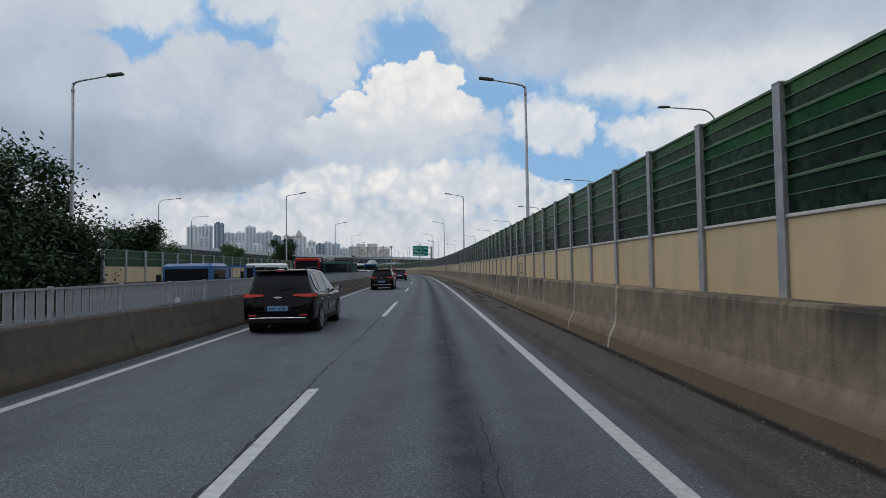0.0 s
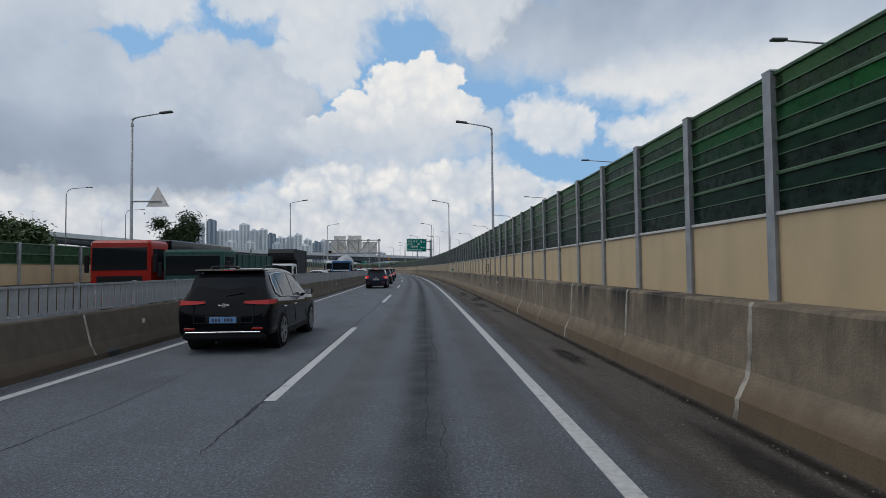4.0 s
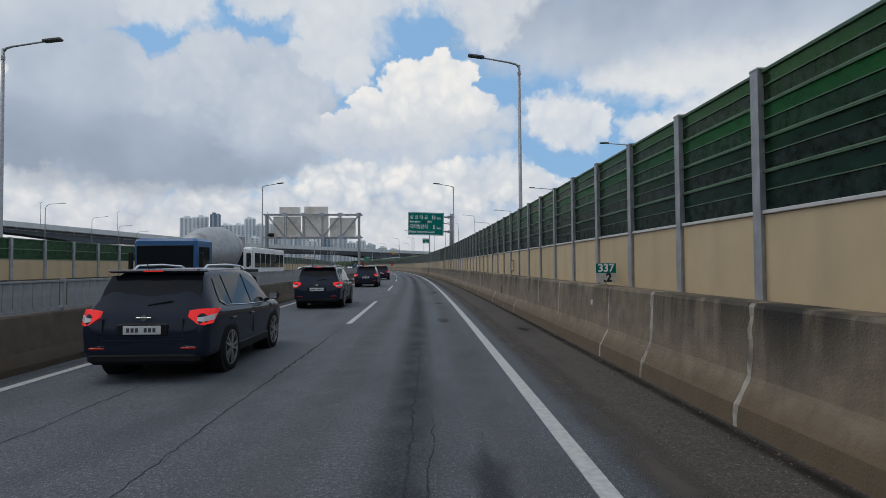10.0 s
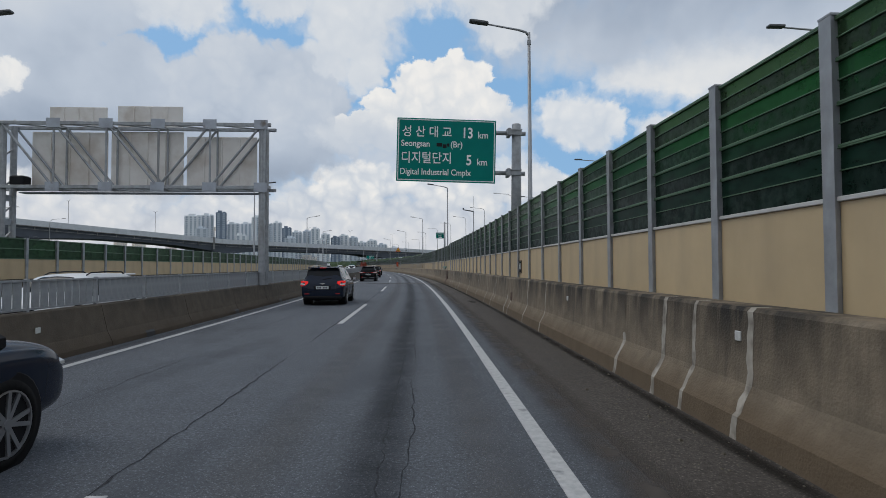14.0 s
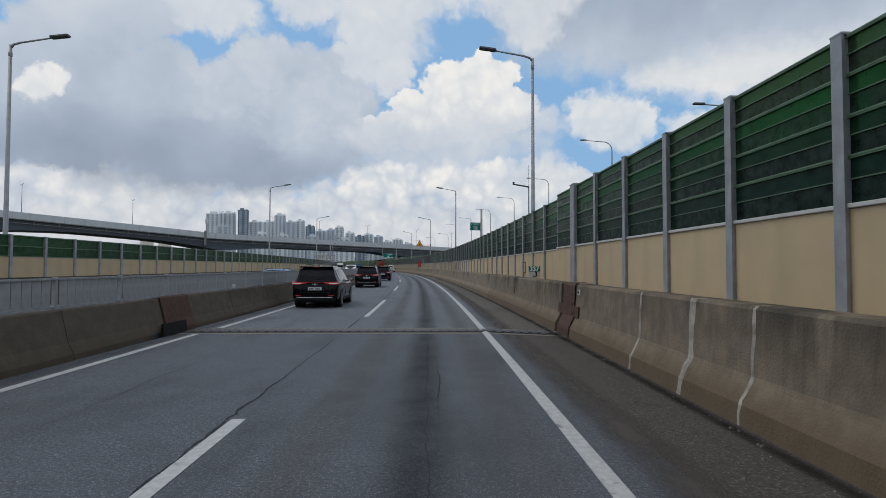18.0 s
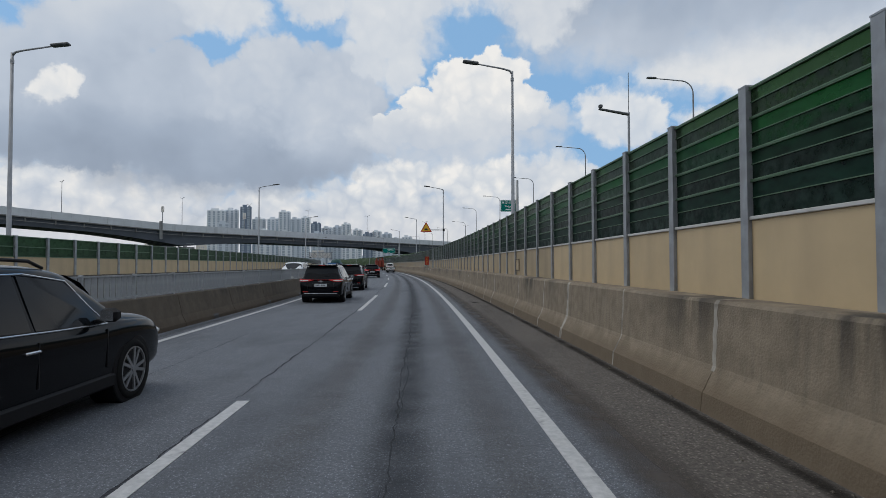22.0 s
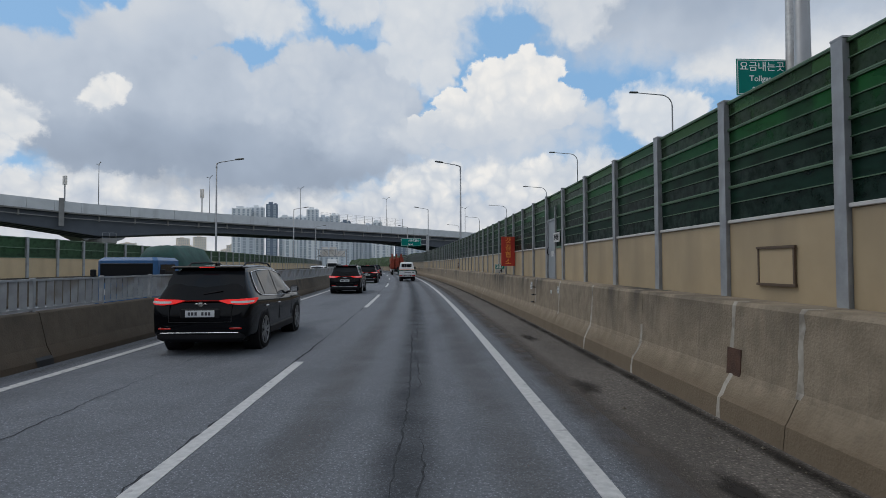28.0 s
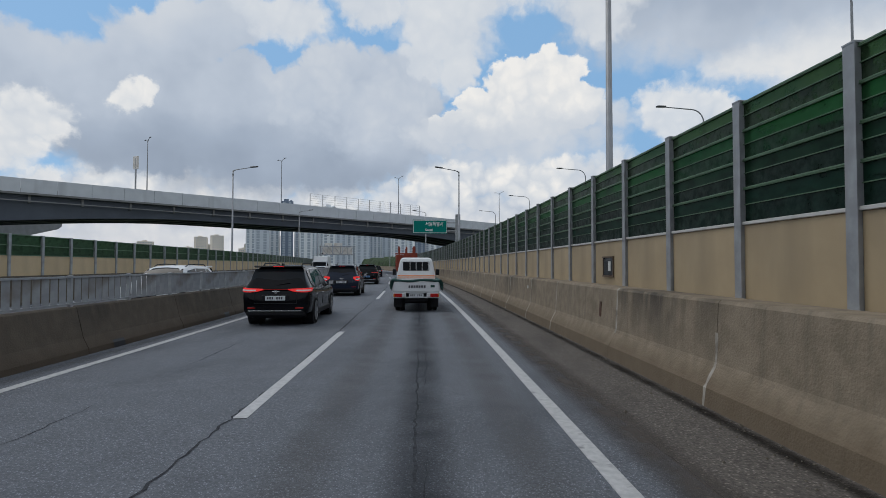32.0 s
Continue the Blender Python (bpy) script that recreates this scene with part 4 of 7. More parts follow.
for sec in range(0, 215):
    s = sec * 2.0
    if sec % 10 == 0:
        fence = thing("glare_fence", "low galvanised steel glare fence with slanted slats on the median", "fence", spot(s, -4.45, 0.86), "glare fence sections")
        inv = fence.matrix_world.inverted()
    m = inv @ spot(s, -4.45, 0.86)
    hang("post", fpost, fence, m)
    hang("rail", rail_low, fence, m @ Matrix.Translation((0, 0, 0.03)))
    hang("rail", rail_low, fence, m @ Matrix.Translation((0, 0, 0.515)))
    if s < 256:
        for k in range(1, 9):
            hang("slat", slat if 52 < s < 176 else thin_slat, fence, m @ Matrix.Translation((0, k * 0.222, 0.055)))
    else:
        tagged(hang("slats", far_slats, fence, m), kind="stuff")
for s in (14.2, 60.5, 180.5, 284.0, 230.0):
    solid("fence_reflector", mesh("fence_reflector", *shifted(turned([(0.06, -0.02), (0.07, 0.0), (0.05, 0.012)], 14, "x"), m=spot(s, -4.36, 0.97) @ Matrix.Rotation(radians(-60), 4, "Z")), WHITE), "round pale reflector on the glare fence", "reflector", group="fence reflectors")

# ---- noise wall on the right ----
POST_N = [-34, 0, 10, 22, 28, 36, 43, 48, 56, 61, 66, 69, 79, 81, 86, 91, 96, 101, 106, 111, 118, 127, 129, 134, 138, 143, 148, 280]
POST_S = [-60.67, 7.8, 27.97, 51.93, 64.14, 80.22, 93.99, 103.76, 119.4, 129.19, 138.86, 144.8, 164.0, 167.61, 177.39, 187.66, 197.69, 207.69, 217.41, 227.35, 241.36, 259.56, 263.68, 273.89, 281.63, 291.32, 300.86, 566.24]
ROWS_Z = [(2.24, 2.70), (2.70, 3.09), (3.09, 3.49), (3.49, 3.87)]
Y2 = 2.0
wpost = mesh("post", *merge(box(-0.05, 0.11, -0.06, -0.045, -2.7, 0.0), box(-0.05, 0.11, 0.045, 0.06, -2.7, 0.0), box(-0.055, -0.04, -0.075, 0.075, -2.72, 0.0), box(-0.06, 0.12, -0.08, 0.08, 0.0, 0.02)), GALV)
widepost = mesh("post", *merge(box(-0.07, 0.11, -0.2, 0.2, -2.75, 0.02, 0.01), box(-0.08, 0.12, -0.21, 0.21, 0.02, 0.045)), GALV)
beige = mesh("beige_panel", *box(0.0, 0.08, 0.05, Y2 - 0.05, 1.14, 2.19, 0.008), BEIGE)
tan_panel = mesh("beige_panel", *box(0.0, 0.08, 0.05, Y2 - 0.05, 1.14, 2.19, 0.008), BEIGE2)
caprail = mesh("cap_rail", *box(-0.03, 0.1, 0.05, Y2 - 0.05, 2.19, 2.235, 0.006), CAPRAIL)
panes, rails, mids = [], [], []
for z0, z1 in ROWS_Z:
    zm = (z0 + z1) / 2
    clear, grimy = PANES[len(panes)]
    me = mesh("green_pane", *merge(box(0.02, 0.035, 0.05, Y2 - 0.05, zm, z1), box(0.024, 0.039, 0.05, Y2 - 0.05, z0, zm)), clear)
    me.materials.append(grimy)
    for q in list(me.polygons)[6:]:
        q.material_index = 1
    panes.append(me)
    rails.append(merge(box(-0.008, 0.07, 0.05, Y2 - 0.05, z1 - 0.018, z1 + 0.004, 0.003), box(-0.012, 0.03, 0.05, Y2 - 0.05, z1 - 0.034, z1 - 0.024), box(0.005, 0.05, 0.05, Y2 - 0.05, zm - 0.005, zm + 0.005)))
pane_frame = mesh("pane_frame", *merge(*rails), GREENRAIL)
top_frame = mesh("pane_frame", *rails[3], GREENRAIL)
far_panes = mesh("green_panes", *box(0.02, 0.035, 0.05, Y2 - 0.05, 2.24, 3.87), PANE)
# past the expansion joint the wall is a little lower and set further back
LOWER = Matrix.Translation((0.1, 0, 1.2)) @ Matrix.Diagonal((1, 1, 0.966, 1)) @ Matrix.Translation((0, 0, -1.2))
wall = None
for i in range(-6, 200):
    s, s_next = float(np.interp(i, POST_N, POST_S)), float(np.interp(i + 1, POST_N, POST_S))
    if wall is None or (i + 6) % 20 == 0:
        wall = thing("noise_wall", "noise wall of beige panels under green panes between steel posts", "noise barrier", spot(s, 6.04), "noise wall sections", "structure")
        inv = wall.matrix_world.inverted()
    m = inv @ spot(s, 6.04) @ (LOWER if i > 86 else Matrix())
    fit_len = Matrix.Diagonal((1, (s_next - s) / Y2, 1, 1))
    wide = i == 86
    hang("post", widepost if wide else wpost, wall, m @ Matrix.Translation((0, 0, 3.88)))
    if i == 134:
        door_s, door_e = s, s_next
        hang("green_pane", panes[3], wall, m @ fit_len)
        hang("pane_frame", top_frame, wall, m @ fit_len)
        continue
    hang("beige_panel", beige if i < 106 else tan_panel, wall, m @ fit_len)
    hang("cap_rail", caprail, wall, m @ fit_len)
    hang("pane_frame", pane_frame, wall, m @ fit_len)
    if i > 165:
        hang("green_panes", far_panes, wall, m @ fit_len)
        continue
    for k in range(4):
        hang("green_pane", panes[k], wall, m @ fit_len)

# green shrubs on an unseen slope added behind the wall, to darken the lower panes
rnd = random.Random(8)
nS, prof = 420, [(8.2, -0.3), (8.6, 1.5), (9.2, 3.0), (10.2, 4.3), (11.5, 4.7), (14.0, 4.6), (19.0, 3.0), (30.0, -0.3)]
V, F = [], []
for i in range(nS + 1):
    s = S0 + (S1 - S0) * i / nS
    for d, z in prof:
        V.append(at(s, d + rnd.uniform(-0.35, 0.35), z + (rnd.uniform(-0.45, 0.35) if z > 0 else 0)))
k = len(prof)
F = [(i * k + j, i * k + j + 1, (i + 1) * k + j + 1, (i + 1) * k + j) for i in range(nS) for j in range(k - 1)]
solid("shrub_slope", mesh("shrub_slope", V, F, SHRUB), "dark green shrubby slope assumed behind the noise wall", "slope", kind="stuff")

# ---- noise wall on the far side ----
L_D = -14.3
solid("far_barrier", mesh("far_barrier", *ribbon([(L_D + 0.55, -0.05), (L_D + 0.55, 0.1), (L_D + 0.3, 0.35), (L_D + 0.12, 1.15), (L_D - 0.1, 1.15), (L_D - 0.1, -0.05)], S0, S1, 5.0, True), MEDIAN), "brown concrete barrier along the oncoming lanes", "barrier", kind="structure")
lpost = mesh("post", *box(-0.1, 0.06, -0.07, 0.07, 1.13, 2.86, 0.01), GALV)
lbeige = mesh("beige_panel", *box(-0.06, 0.0, 0.06, 1.94, 1.14, 1.98, 0.008), BEIGE)
lpane = mesh("green_pane", *box(-0.05, -0.035, 0.06, 1.94, 2.0, 2.8), FARPANE)
lrail = mesh("green_rail", *merge(box(-0.06, 0.015, 0.06, 1.94, 2.38, 2.42), box(-0.06, 0.02, 0.06, 1.94, 2.8, 2.84), box(-0.06, 0.02, 0.06, 1.94, 1.98, 2.01)), GREENRAIL)
wall = None
for i in range(14, 215):
    s = 0.3 + i * 2.0
    if wall is None or i % 20 == 0:
        wall = thing("far_noise_wall", "low noise wall of beige and green panels beyond oncoming lanes", "noise barrier", spot(s, L_D), "far noise wall sections", "structure")
        inv = wall.matrix_world.inverted()
    m = inv @ spot(s, L_D)
    for nm, me in (("post", lpost), ("beige_panel", lbeige), ("green_pane", lpane), ("green_rail", lrail)):
        hang(nm, me, wall, m)
V, F = [], []
prof = [(-15.6, -0.3), (-16.2, 1.4), (-17.2, 2.2), (-19, 2.3), (-24, 1.2), (-32, -0.3)]
for i in range(nS + 1):
    s = S0 + (S1 - S0) * i / nS
    for d, z in prof:
        V.append(at(s, d + rnd.uniform(-0.35, 0.35), z + (rnd.uniform(-0.4, 0.3) if z > 0 else 0)))
k = len(prof)
F = [(i * k + j, i * k + j + 1, (i + 1) * k + j + 1, (i + 1) * k + j) for i in range(nS) for j in range(k - 1)]
solid("shrub_slope", mesh("shrub_slope", V, F, SHRUB), "dark green shrubby slope behind the far noise wall", "slope", kind="stuff")

# ---- expansion joint across the road ----
ej = thing("expansion_joint", "steel finger expansion joint between pale concrete strips across the road", "expansion joint", kind="structure")
PALE = mat("joint_concrete", (0.19, 0.175, 0.15), 0.9, grain=(0.15, 0.135, 0.115), grain_scale=12, bump=0.3)
EJSTEEL = mat("joint_steel", (0.1, 0.105, 0.11), 0.6, 0.4, grain=(0.07, 0.07, 0.075), grain_scale=9)
hang("concrete_strip", mesh("concrete_strip", *ribbon([(-4.0, 0.004), (3.5, 0.004), (5.33, fall(5.33) + 0.006)], 176.5, 176.78, 1), PALE), ej)
hang("concrete_strip", mesh("concrete_strip", *ribbon([(-4.0, 0.004), (3.5, 0.004), (5.33, fall(5.33) + 0.006)], 175.62, 175.86, 1), PALE), ej)
hang("steel_bed", mesh("steel_bed", *ribbon([(-4.0, 0.004), (3.5, 0.004), (5.33, fall(5.33) + 0.005)], 175.86, 176.5, 1), TAR), ej)
finger = []
for i in range(40):
    d = -3.9 + i * 0.225
    finger.append(shifted(box(-0.075, 0.075, -0.25, 0.1, 0.0, 0.012, 0.004), m=spot(176.18, d, 0.012 + fall(d))))
    finger.append(shifted(box(-0.07, 0.07, -0.08, 0.28, 0.0, 0.012, 0.004), m=spot(176.18, d + 0.112, 0.012 + fall(d))))
    finger.append(shifted(turned([(0.022, 0.0), (0.022, 0.012), (0.01, 0.018)], 8, "z"), m=spot(176.4, d + 0.112, 0.02 + fall(d))))
for f3 in range(0, len(finger), 12):
    hang("finger_plate", mesh("finger_plate", *merge(*finger[f3:f3 + 12]), EJSTEEL), ej)


# ---- lamp posts ----
def lamp_post(height, reach, side):
    """A tapered pole with a straight bracket arm and flat head; side -1 reaches left."""
    post = thing("street_lamp", "tall grey steel street lamp with a straight arm", "street lamp")
    hang("pole", mesh("pole", *tube([(0, 0, -0.3), (0, 0, 0.4), (0, 0, height)], [0.11, 0.1, 0.055], 12), POLE, True), post)
    arm = [(0, 0, height - 0.12), (side * 0.12, 0, height + 0.02), (side * 0.4, 0, height + 0.1), (side * (reach - 0.5), 0, height + 0.32)]
    hang("arm", mesh("arm", *tube(arm, [0.05, 0.045, 0.04, 0.03], 10), POLE, True), post)
    hang("bracket", mesh("bracket", *tube([(0, 0, height - 0.45), (0, 0, height - 0.3)], [0.075, 0.075], 10), POLE), post)
    head = shifted(box(-0.36, 0.36, -0.13, 0.13, -0.05, 0.06, 0.03), m=Matrix.Translation((side * (reach - 0.3), 0, height + 0.36)) @ Matrix.Rotation(radians(-7 * side), 4, "Y"))
    hang("lamp_head", mesh("lamp_head", *head, LAMPHEAD), post)
    return post


base = lamp_post(10.42, 2.2, -1)
base.matrix_world = spot(27.15, 6.42)
base["group"] = "street lamps behind the noise wall"
for s in (-14, 67.6, 107.4, 144.5, 185, 225.5, 264.6, 306.6, 344.5, 385, 425, 465):
    copy_thing(base, spot(s, 6.42))
base = lamp_post(10.35, 2.2, 1)
base.matrix_world = spot(26.2, -14.5)
base["group"] = "street lamps behind the far noise wall"
for s in (-14, 65.3, 106, 144.3, 184.3, 224.2, 264.1, 306.1, 345.5, 386, 426, 466):
    copy_thing(base, spot(s, -14.5))


def curved_lamp(height, reach, side):
    post = thing("curved_street_lamp", "slim grey street lamp with a curved arm, on the neighbouring road", "street lamp")
    path = [(0, 0, 0), (0, 0, height - 0.8)] + [(side * 0.8 * (1 - math.cos(a)), 0, height - 0.8 + 0.8 * math.sin(a)) for a in (0.3, 0.6, 0.9, 1.2, 1.45)] + [(side * reach, 0, height + 0.12)]
    hang("pole", mesh("pole", *tube(path, [0.08, 0.05] + [0.04] * 5 + [0.03], 10), POLE, True), post)
    head = shifted(box(-0.3, 0.3, -0.12, 0.12, -0.04, 0.05, 0.02), x=side * (reach + 0.2), z=height + 0.14)
    hang("lamp_head", mesh("lamp_head", *head, LAMPHEAD), post)
    return post


base = curved_lamp(10.0, 2.6, -1)
base.matrix_world = spot(29.8, 17.2)
base["group"] = "curved lamps of the neighbouring road"
for s, d in ((6, 17.0), (53.6, 18.3), (76.5, 18.0), (98.7, 18.0), (121.2, 17.9), (143, 17.8), (167, 18.2), (190, 19)):
    copy_thing(base, spot(s, d))
base = curved_lamp(13.6, 2.6, -1)
base.matrix_world = spot(213.2, 20.3)
base["group"] = "curved lamps of the neighbouring road"
for s in (235.3, 255.6, 275.3, 295.6, 315.7):
    copy_thing(base, spot(s, 20.3))
base = curved_lamp(11.6, 2.6, -1)
base.matrix_world = spot(327.2, 20.3)
base["group"] = "curved lamps of the neighbouring road"
for s in (349, 371, 393):
    copy_thing(base, spot(s, 20.3))
base = curved_lamp(11.3, 2.4, 1)
base.matrix_world = spot(148.0, -48.1)
base["group"] = "curved lamps of the ramp"
for s, d in ((75, -33.5), (99, -38.5), (123, -43.3), (171.6, -52.9), (196, -57.8), (220, -62.6), (244, -67)):
    copy_thing(base, spot(s, d))


# ---- sign gantry of the oncoming side ----
gan = thing("sign_gantry", "steel sign gantry over the oncoming lanes, seen from behind", "sign gantry", spot(148, 0))
gx0, gx1, gz0, gz1 = -14.9, -4.35, 4.95, 7.6
for x in (gx0, gx1):
    hang("leg", mesh("leg", *merge(*[tube([(x, y, 0.85 if x > -10 else 0), (x, y, gz1)], 0.13, 10) for y in (-0.3, 0.3)], *[box(x - 0.05, x + 0.05, -0.3, 0.3, z, z + 0.25) for z in (1.4, 2.4, 3.4, 4.4)]), GALV), gan)
    for z in (1.6, 2.7, 3.8, 4.9, 6.2, 7.4):
        if x < -10:
            hang("leg_tie", mesh("leg_tie", *tube([(x, -0.35, z), (x, 0.35, z + 0.5)], 0.04, 6), GALV), gan)
for z in (gz0, gz1):
    for y in (-0.45, 0.45):
        hang("chord", mesh("chord", *shifted(box(gx0 - 0.4, gx1 + 0.4, y - 0.06, y + 0.06, z - 0.07, z + 0.07, 0.01)), GALV), gan)
GUSSET = mat("gusset_steel", (0.42, 0.45, 0.5), 0.55, 0.2, grain=(0.34, 0.36, 0.4), grain_scale=3, stain=(0.16, 0.12, 0.09), stain_scale=2.0, stain_at=(0.6, 0.75))
for i in range(5):
    xa = gx0 + (gx1 - gx0) * i / 5
    xb = gx0 + (gx1 - gx0) * (i + 1) / 5
    za, zb = (gz0, gz1) if i in (3, 4) else (gz1, gz0)
    for y in (-0.45, 0.42):
        hang("diagonal", mesh("diagonal", *tube([(xa, y, za), (xb, y, zb)], 0.05, 6), GALV), gan)
        hang("upright", mesh("upright", *tube([(xb, y, gz0), (xb, y, gz1)], 0.045, 6), GALV), gan)
    for z in (gz0, gz1):
        hang("cross_tie", mesh("cross_tie", *merge(tube([(xa, -0.45, z), (xb, 0.45, z)], 0.035, 6), tube([(xb, -0.45, z), (xb, 0.45, z)], 0.035, 6)), GALV), gan)
        hang("gusset_plate", mesh("gusset_plate", *box(xb - 0.28, xb + 0.28, -0.53, -0.51, z - 0.2, z + 0.2, 0.004), GUSSET), gan)
hang("walkway", mesh("walkway", *box(gx0, gx1, 0.62, 1.1, gz0 - 0.12, gz0 - 0.07, 0.01), GUSSET), gan)
for xa, xb, z0, z1 in ((-14.3, -11.15, 5.05, 7.45), (-11.0, -7.95, 5.05, 7.5), (-7.8, -4.8, 5.05, 7.3), (-13.6, -11.2, 7.75, 8.55), (-10.75, -8.0, 7.7, 8.62)):
    sg = hang("sign_board", mesh("sign_board", *shifted(box(xa, xb, 0.52, 0.58, z0, z1, 0.012)), SIGNBACK), gan)
    for k in range(1, 4):
        x = xa + (xb - xa) * k / 4
        hang("stiffener", mesh("stiffener", *box(x - 0.03, x + 0.03, 0.46, 0.52, z0 + 0.03, z1 - 0.03), SIGNBACK), sg)
hang("loudspeaker_box", mesh("loudspeaker_box", *shifted(box(-0.3, 0.3, -0.25, 0.25, -0.2, 0.2, 0.05), x=-14.4, z=5.25), BLACKPLASTIC), gan, label="dark device box")


copy_thing(gan, spot(472, 0))


# ---- direction signs ----
def board(name, label, w, h, m, face=SIGNGREEN, border=True):
    """A flat sign, its face towards local -y, with a white rim line."""
    sg = thing(name, label, "road sign", m)
    hang("face", mesh("face", *box(-w / 2, w / 2, 0.0, 0.04, -h / 2, h / 2, 0.01), face), sg)
    if border:
        t, g = 0.035, 0.05
        x, z = w / 2 - g, h / 2 - g
        hang("rim_line", mesh("rim_line", *merge(box(-x, x, -0.004, 0.0, z - t, z), box(-x, x, -0.004, 0.0, -z, -z + t), box(-x, -x + t, -0.004, 0.0, -z + t, z - t), box(x - t, x, -0.004, 0.0, -z + t, z - t)), SIGNWHITE), sg, label="white rim line")
    return sg


def put(sg, text, x, z, size, align="LEFT", squeeze=1.0, material=None, bold=0.004):
    words(text, size, material or SIGNWHITE, sg, Matrix.Translation((x, -0.008, z)), align=align, squeeze=squeeze, bold=bold)


s1 = board("direction_sign", "green direction sign with white Korean and English lettering", 4.15, 2.66, spot(147.0, 3.43, 6.46) @ Matrix.Rotation(radians(1.4), 4, "Y"))
put(s1, "성 산 대 교", -1.87, 0.74, 0.5, squeeze=0.93)
put(s1, "13", 0.62, 0.74, 0.62, squeeze=0.8, bold=0.012)
put(s1, "km", 1.3, 0.68, 0.4, squeeze=0.9)
put(s1, "Seongsan", -1.9, 0.25, 0.36, squeeze=0.9)
hang("worn_lettering", mesh("worn_lettering", *merge(box(-0.42, -0.18, -0.006, 0.0, 0.16, 0.31, 0.002), box(-0.16, 0.0, -0.006, 0.0, 0.1, 0.26, 0.002), box(0.02, 0.12, -0.006, 0.0, 0.17, 0.3, 0.002)), BLACKPLASTIC), s1, label="dark patch over worn letters")
put(s1, "(Br)", 0.16, 0.25, 0.36, squeeze=0.9)
put(s1, "디지털단지", -1.9, -0.36, 0.53, squeeze=0.88)
put(s1, "5", 0.82, -0.4, 0.6, squeeze=0.85, bold=0.012)
put(s1, "km", 1.28, -0.46, 0.4, squeeze=0.9)
put(s1, "Digital Industrial Cmplx", -1.93, -0.93, 0.36, squeeze=0.86)
for x in (-1.4, 0.0, 1.4):
    hang("back_rib", mesh("back_rib", *box(x - 0.04, x + 0.04, 0.04, 0.12, -1.2, 1.2, 0.008), GALV), s1)
for z in (-0.85, 0.85):
    br = hang("bracket", mesh("bracket", *tube([(-1.6, 0.16, z), (3.35, 0.16, z)], 0.09, 12), GALV, True), s1)
    hang("collar", mesh("collar", *merge(box(2.55, 2.7, -0.14, 0.34, z - 0.17, z + 0.17, 0.02), box(2.66, 3.14, -0.12, -0.05, z - 0.13, z + 0.13, 0.02), *[box(2.5, 3.16, -0.16, -0.1, z + q - 0.02, z + q + 0.02) for q in (-0.1, 0.1)]), GALV), br)
hang("mast", mesh("mast", *tube([(3.08, 0.12, -6.5), (2.95, 0.12, 1.2), (2.95, 0.12, 1.24)], [0.24, 0.19, 0.17], 18), GALV, True), s1)

s2 = board("direction_sign", "green direction sign for the city on a bracket pole", 3.25, 1.3, spot(345.2, 3.75, 5.27))
put(s2, "서울특별시", -0.45, 0.22, 0.46, squeeze=0.82)
put(s2, "Seoul", -0.45, -0.32, 0.32)
for z in (-0.4, 0.4):
    hang("bracket", mesh("bracket", *tube([(-0.5, 0.1, z), (2.6, 0.1, z)], 0.06, 10), GALV), s2)
hang("mast", mesh("mast", *box(2.45, 2.9, 0.0, 0.4, -5.2, 1.2, 0.03), GALV), s2)

s3 = board("direction_sign", "green toll sign with white lettering behind the noise wall", 2.6, 1.8, spot(284.0, 18.9, 10.75))
put(s3, "요금내는곳", 0.0, 0.5, 0.5, "CENTER")
put(s3, "Tollgate", 0.0, -0.08, 0.4, "CENTER")
hang("bar", mesh("bar", *box(-0.5, 0.5, -0.006, 0.0, -0.66, -0.48), SIGNWHITE), s3, label="white bar of small lettering")
hang("bracket", mesh("bracket", *tube([(-0.5, 0.1, 0.3), (1.3, 0.1, 0.3)], 0.07, 10), GALV), s3)
hang("mast", mesh("mast", *tube([(1.25, -0.35, -11), (1.25, -0.35, 4.0)], [0.33, 0.22], 14), GALV, True), s3)

# warning triangle on its arm
tri = thing("warning_sign", "yellow triangular warning sign with a red rim on an arm", "road sign", spot(263.6, 4.32, 5.37))


def triangle(w, h, y0, y1, up=0.0):
    v = [(-w / 2, y0, up), (w / 2, y0, up), (0, y0, up + h), (-w / 2, y1, up), (w / 2, y1, up), (0, y1, up + h)]
    return v, [(0, 1, 2), (5, 4, 3), (0, 3, 4, 1), (1, 4, 5, 2), (2, 5, 3, 0)]


hang("rim", mesh("rim", *triangle(1.34, 1.18, 0.0, 0.03), SIGNRED), tri)
hang("face", mesh("face", *triangle(1.0, 0.88, -0.006, 0.0, 0.1), SIGNYELLOW), tri)
hang("picture", mesh("picture", *merge(box(-0.22, 0.22, -0.012, -0.006, 0.2, 0.3), box(-0.13, 0.13, -0.012, -0.006, 0.3, 0.42)), BLACK), tri, label="dark symbol")
hang("arm", mesh("arm", *tube([(0.2, 0.06, 0.25), (2.04, 0.06, 0.25)], 0.05, 8), GALV), tri)
hang("collar", mesh("collar", *box(1.93, 2.15, -0.08, 0.2, 0.12, 0.38, 0.02), BLACKPLASTIC), tri)
tri2 = thing("triangle_sign", "grey back of a triangular sign on a lamp post", "road sign", spot(65.3, -13.05, 5.3))
hang("plate", mesh("plate", *triangle(1.3, 1.15, 0.0, 0.03), SIGNBACK), tri2)
hang("arm", mesh("arm", *tube([(-1.45, -0.03, 0.3), (0.2, -0.03, 0.3)], 0.05, 8), GALV), tri2)


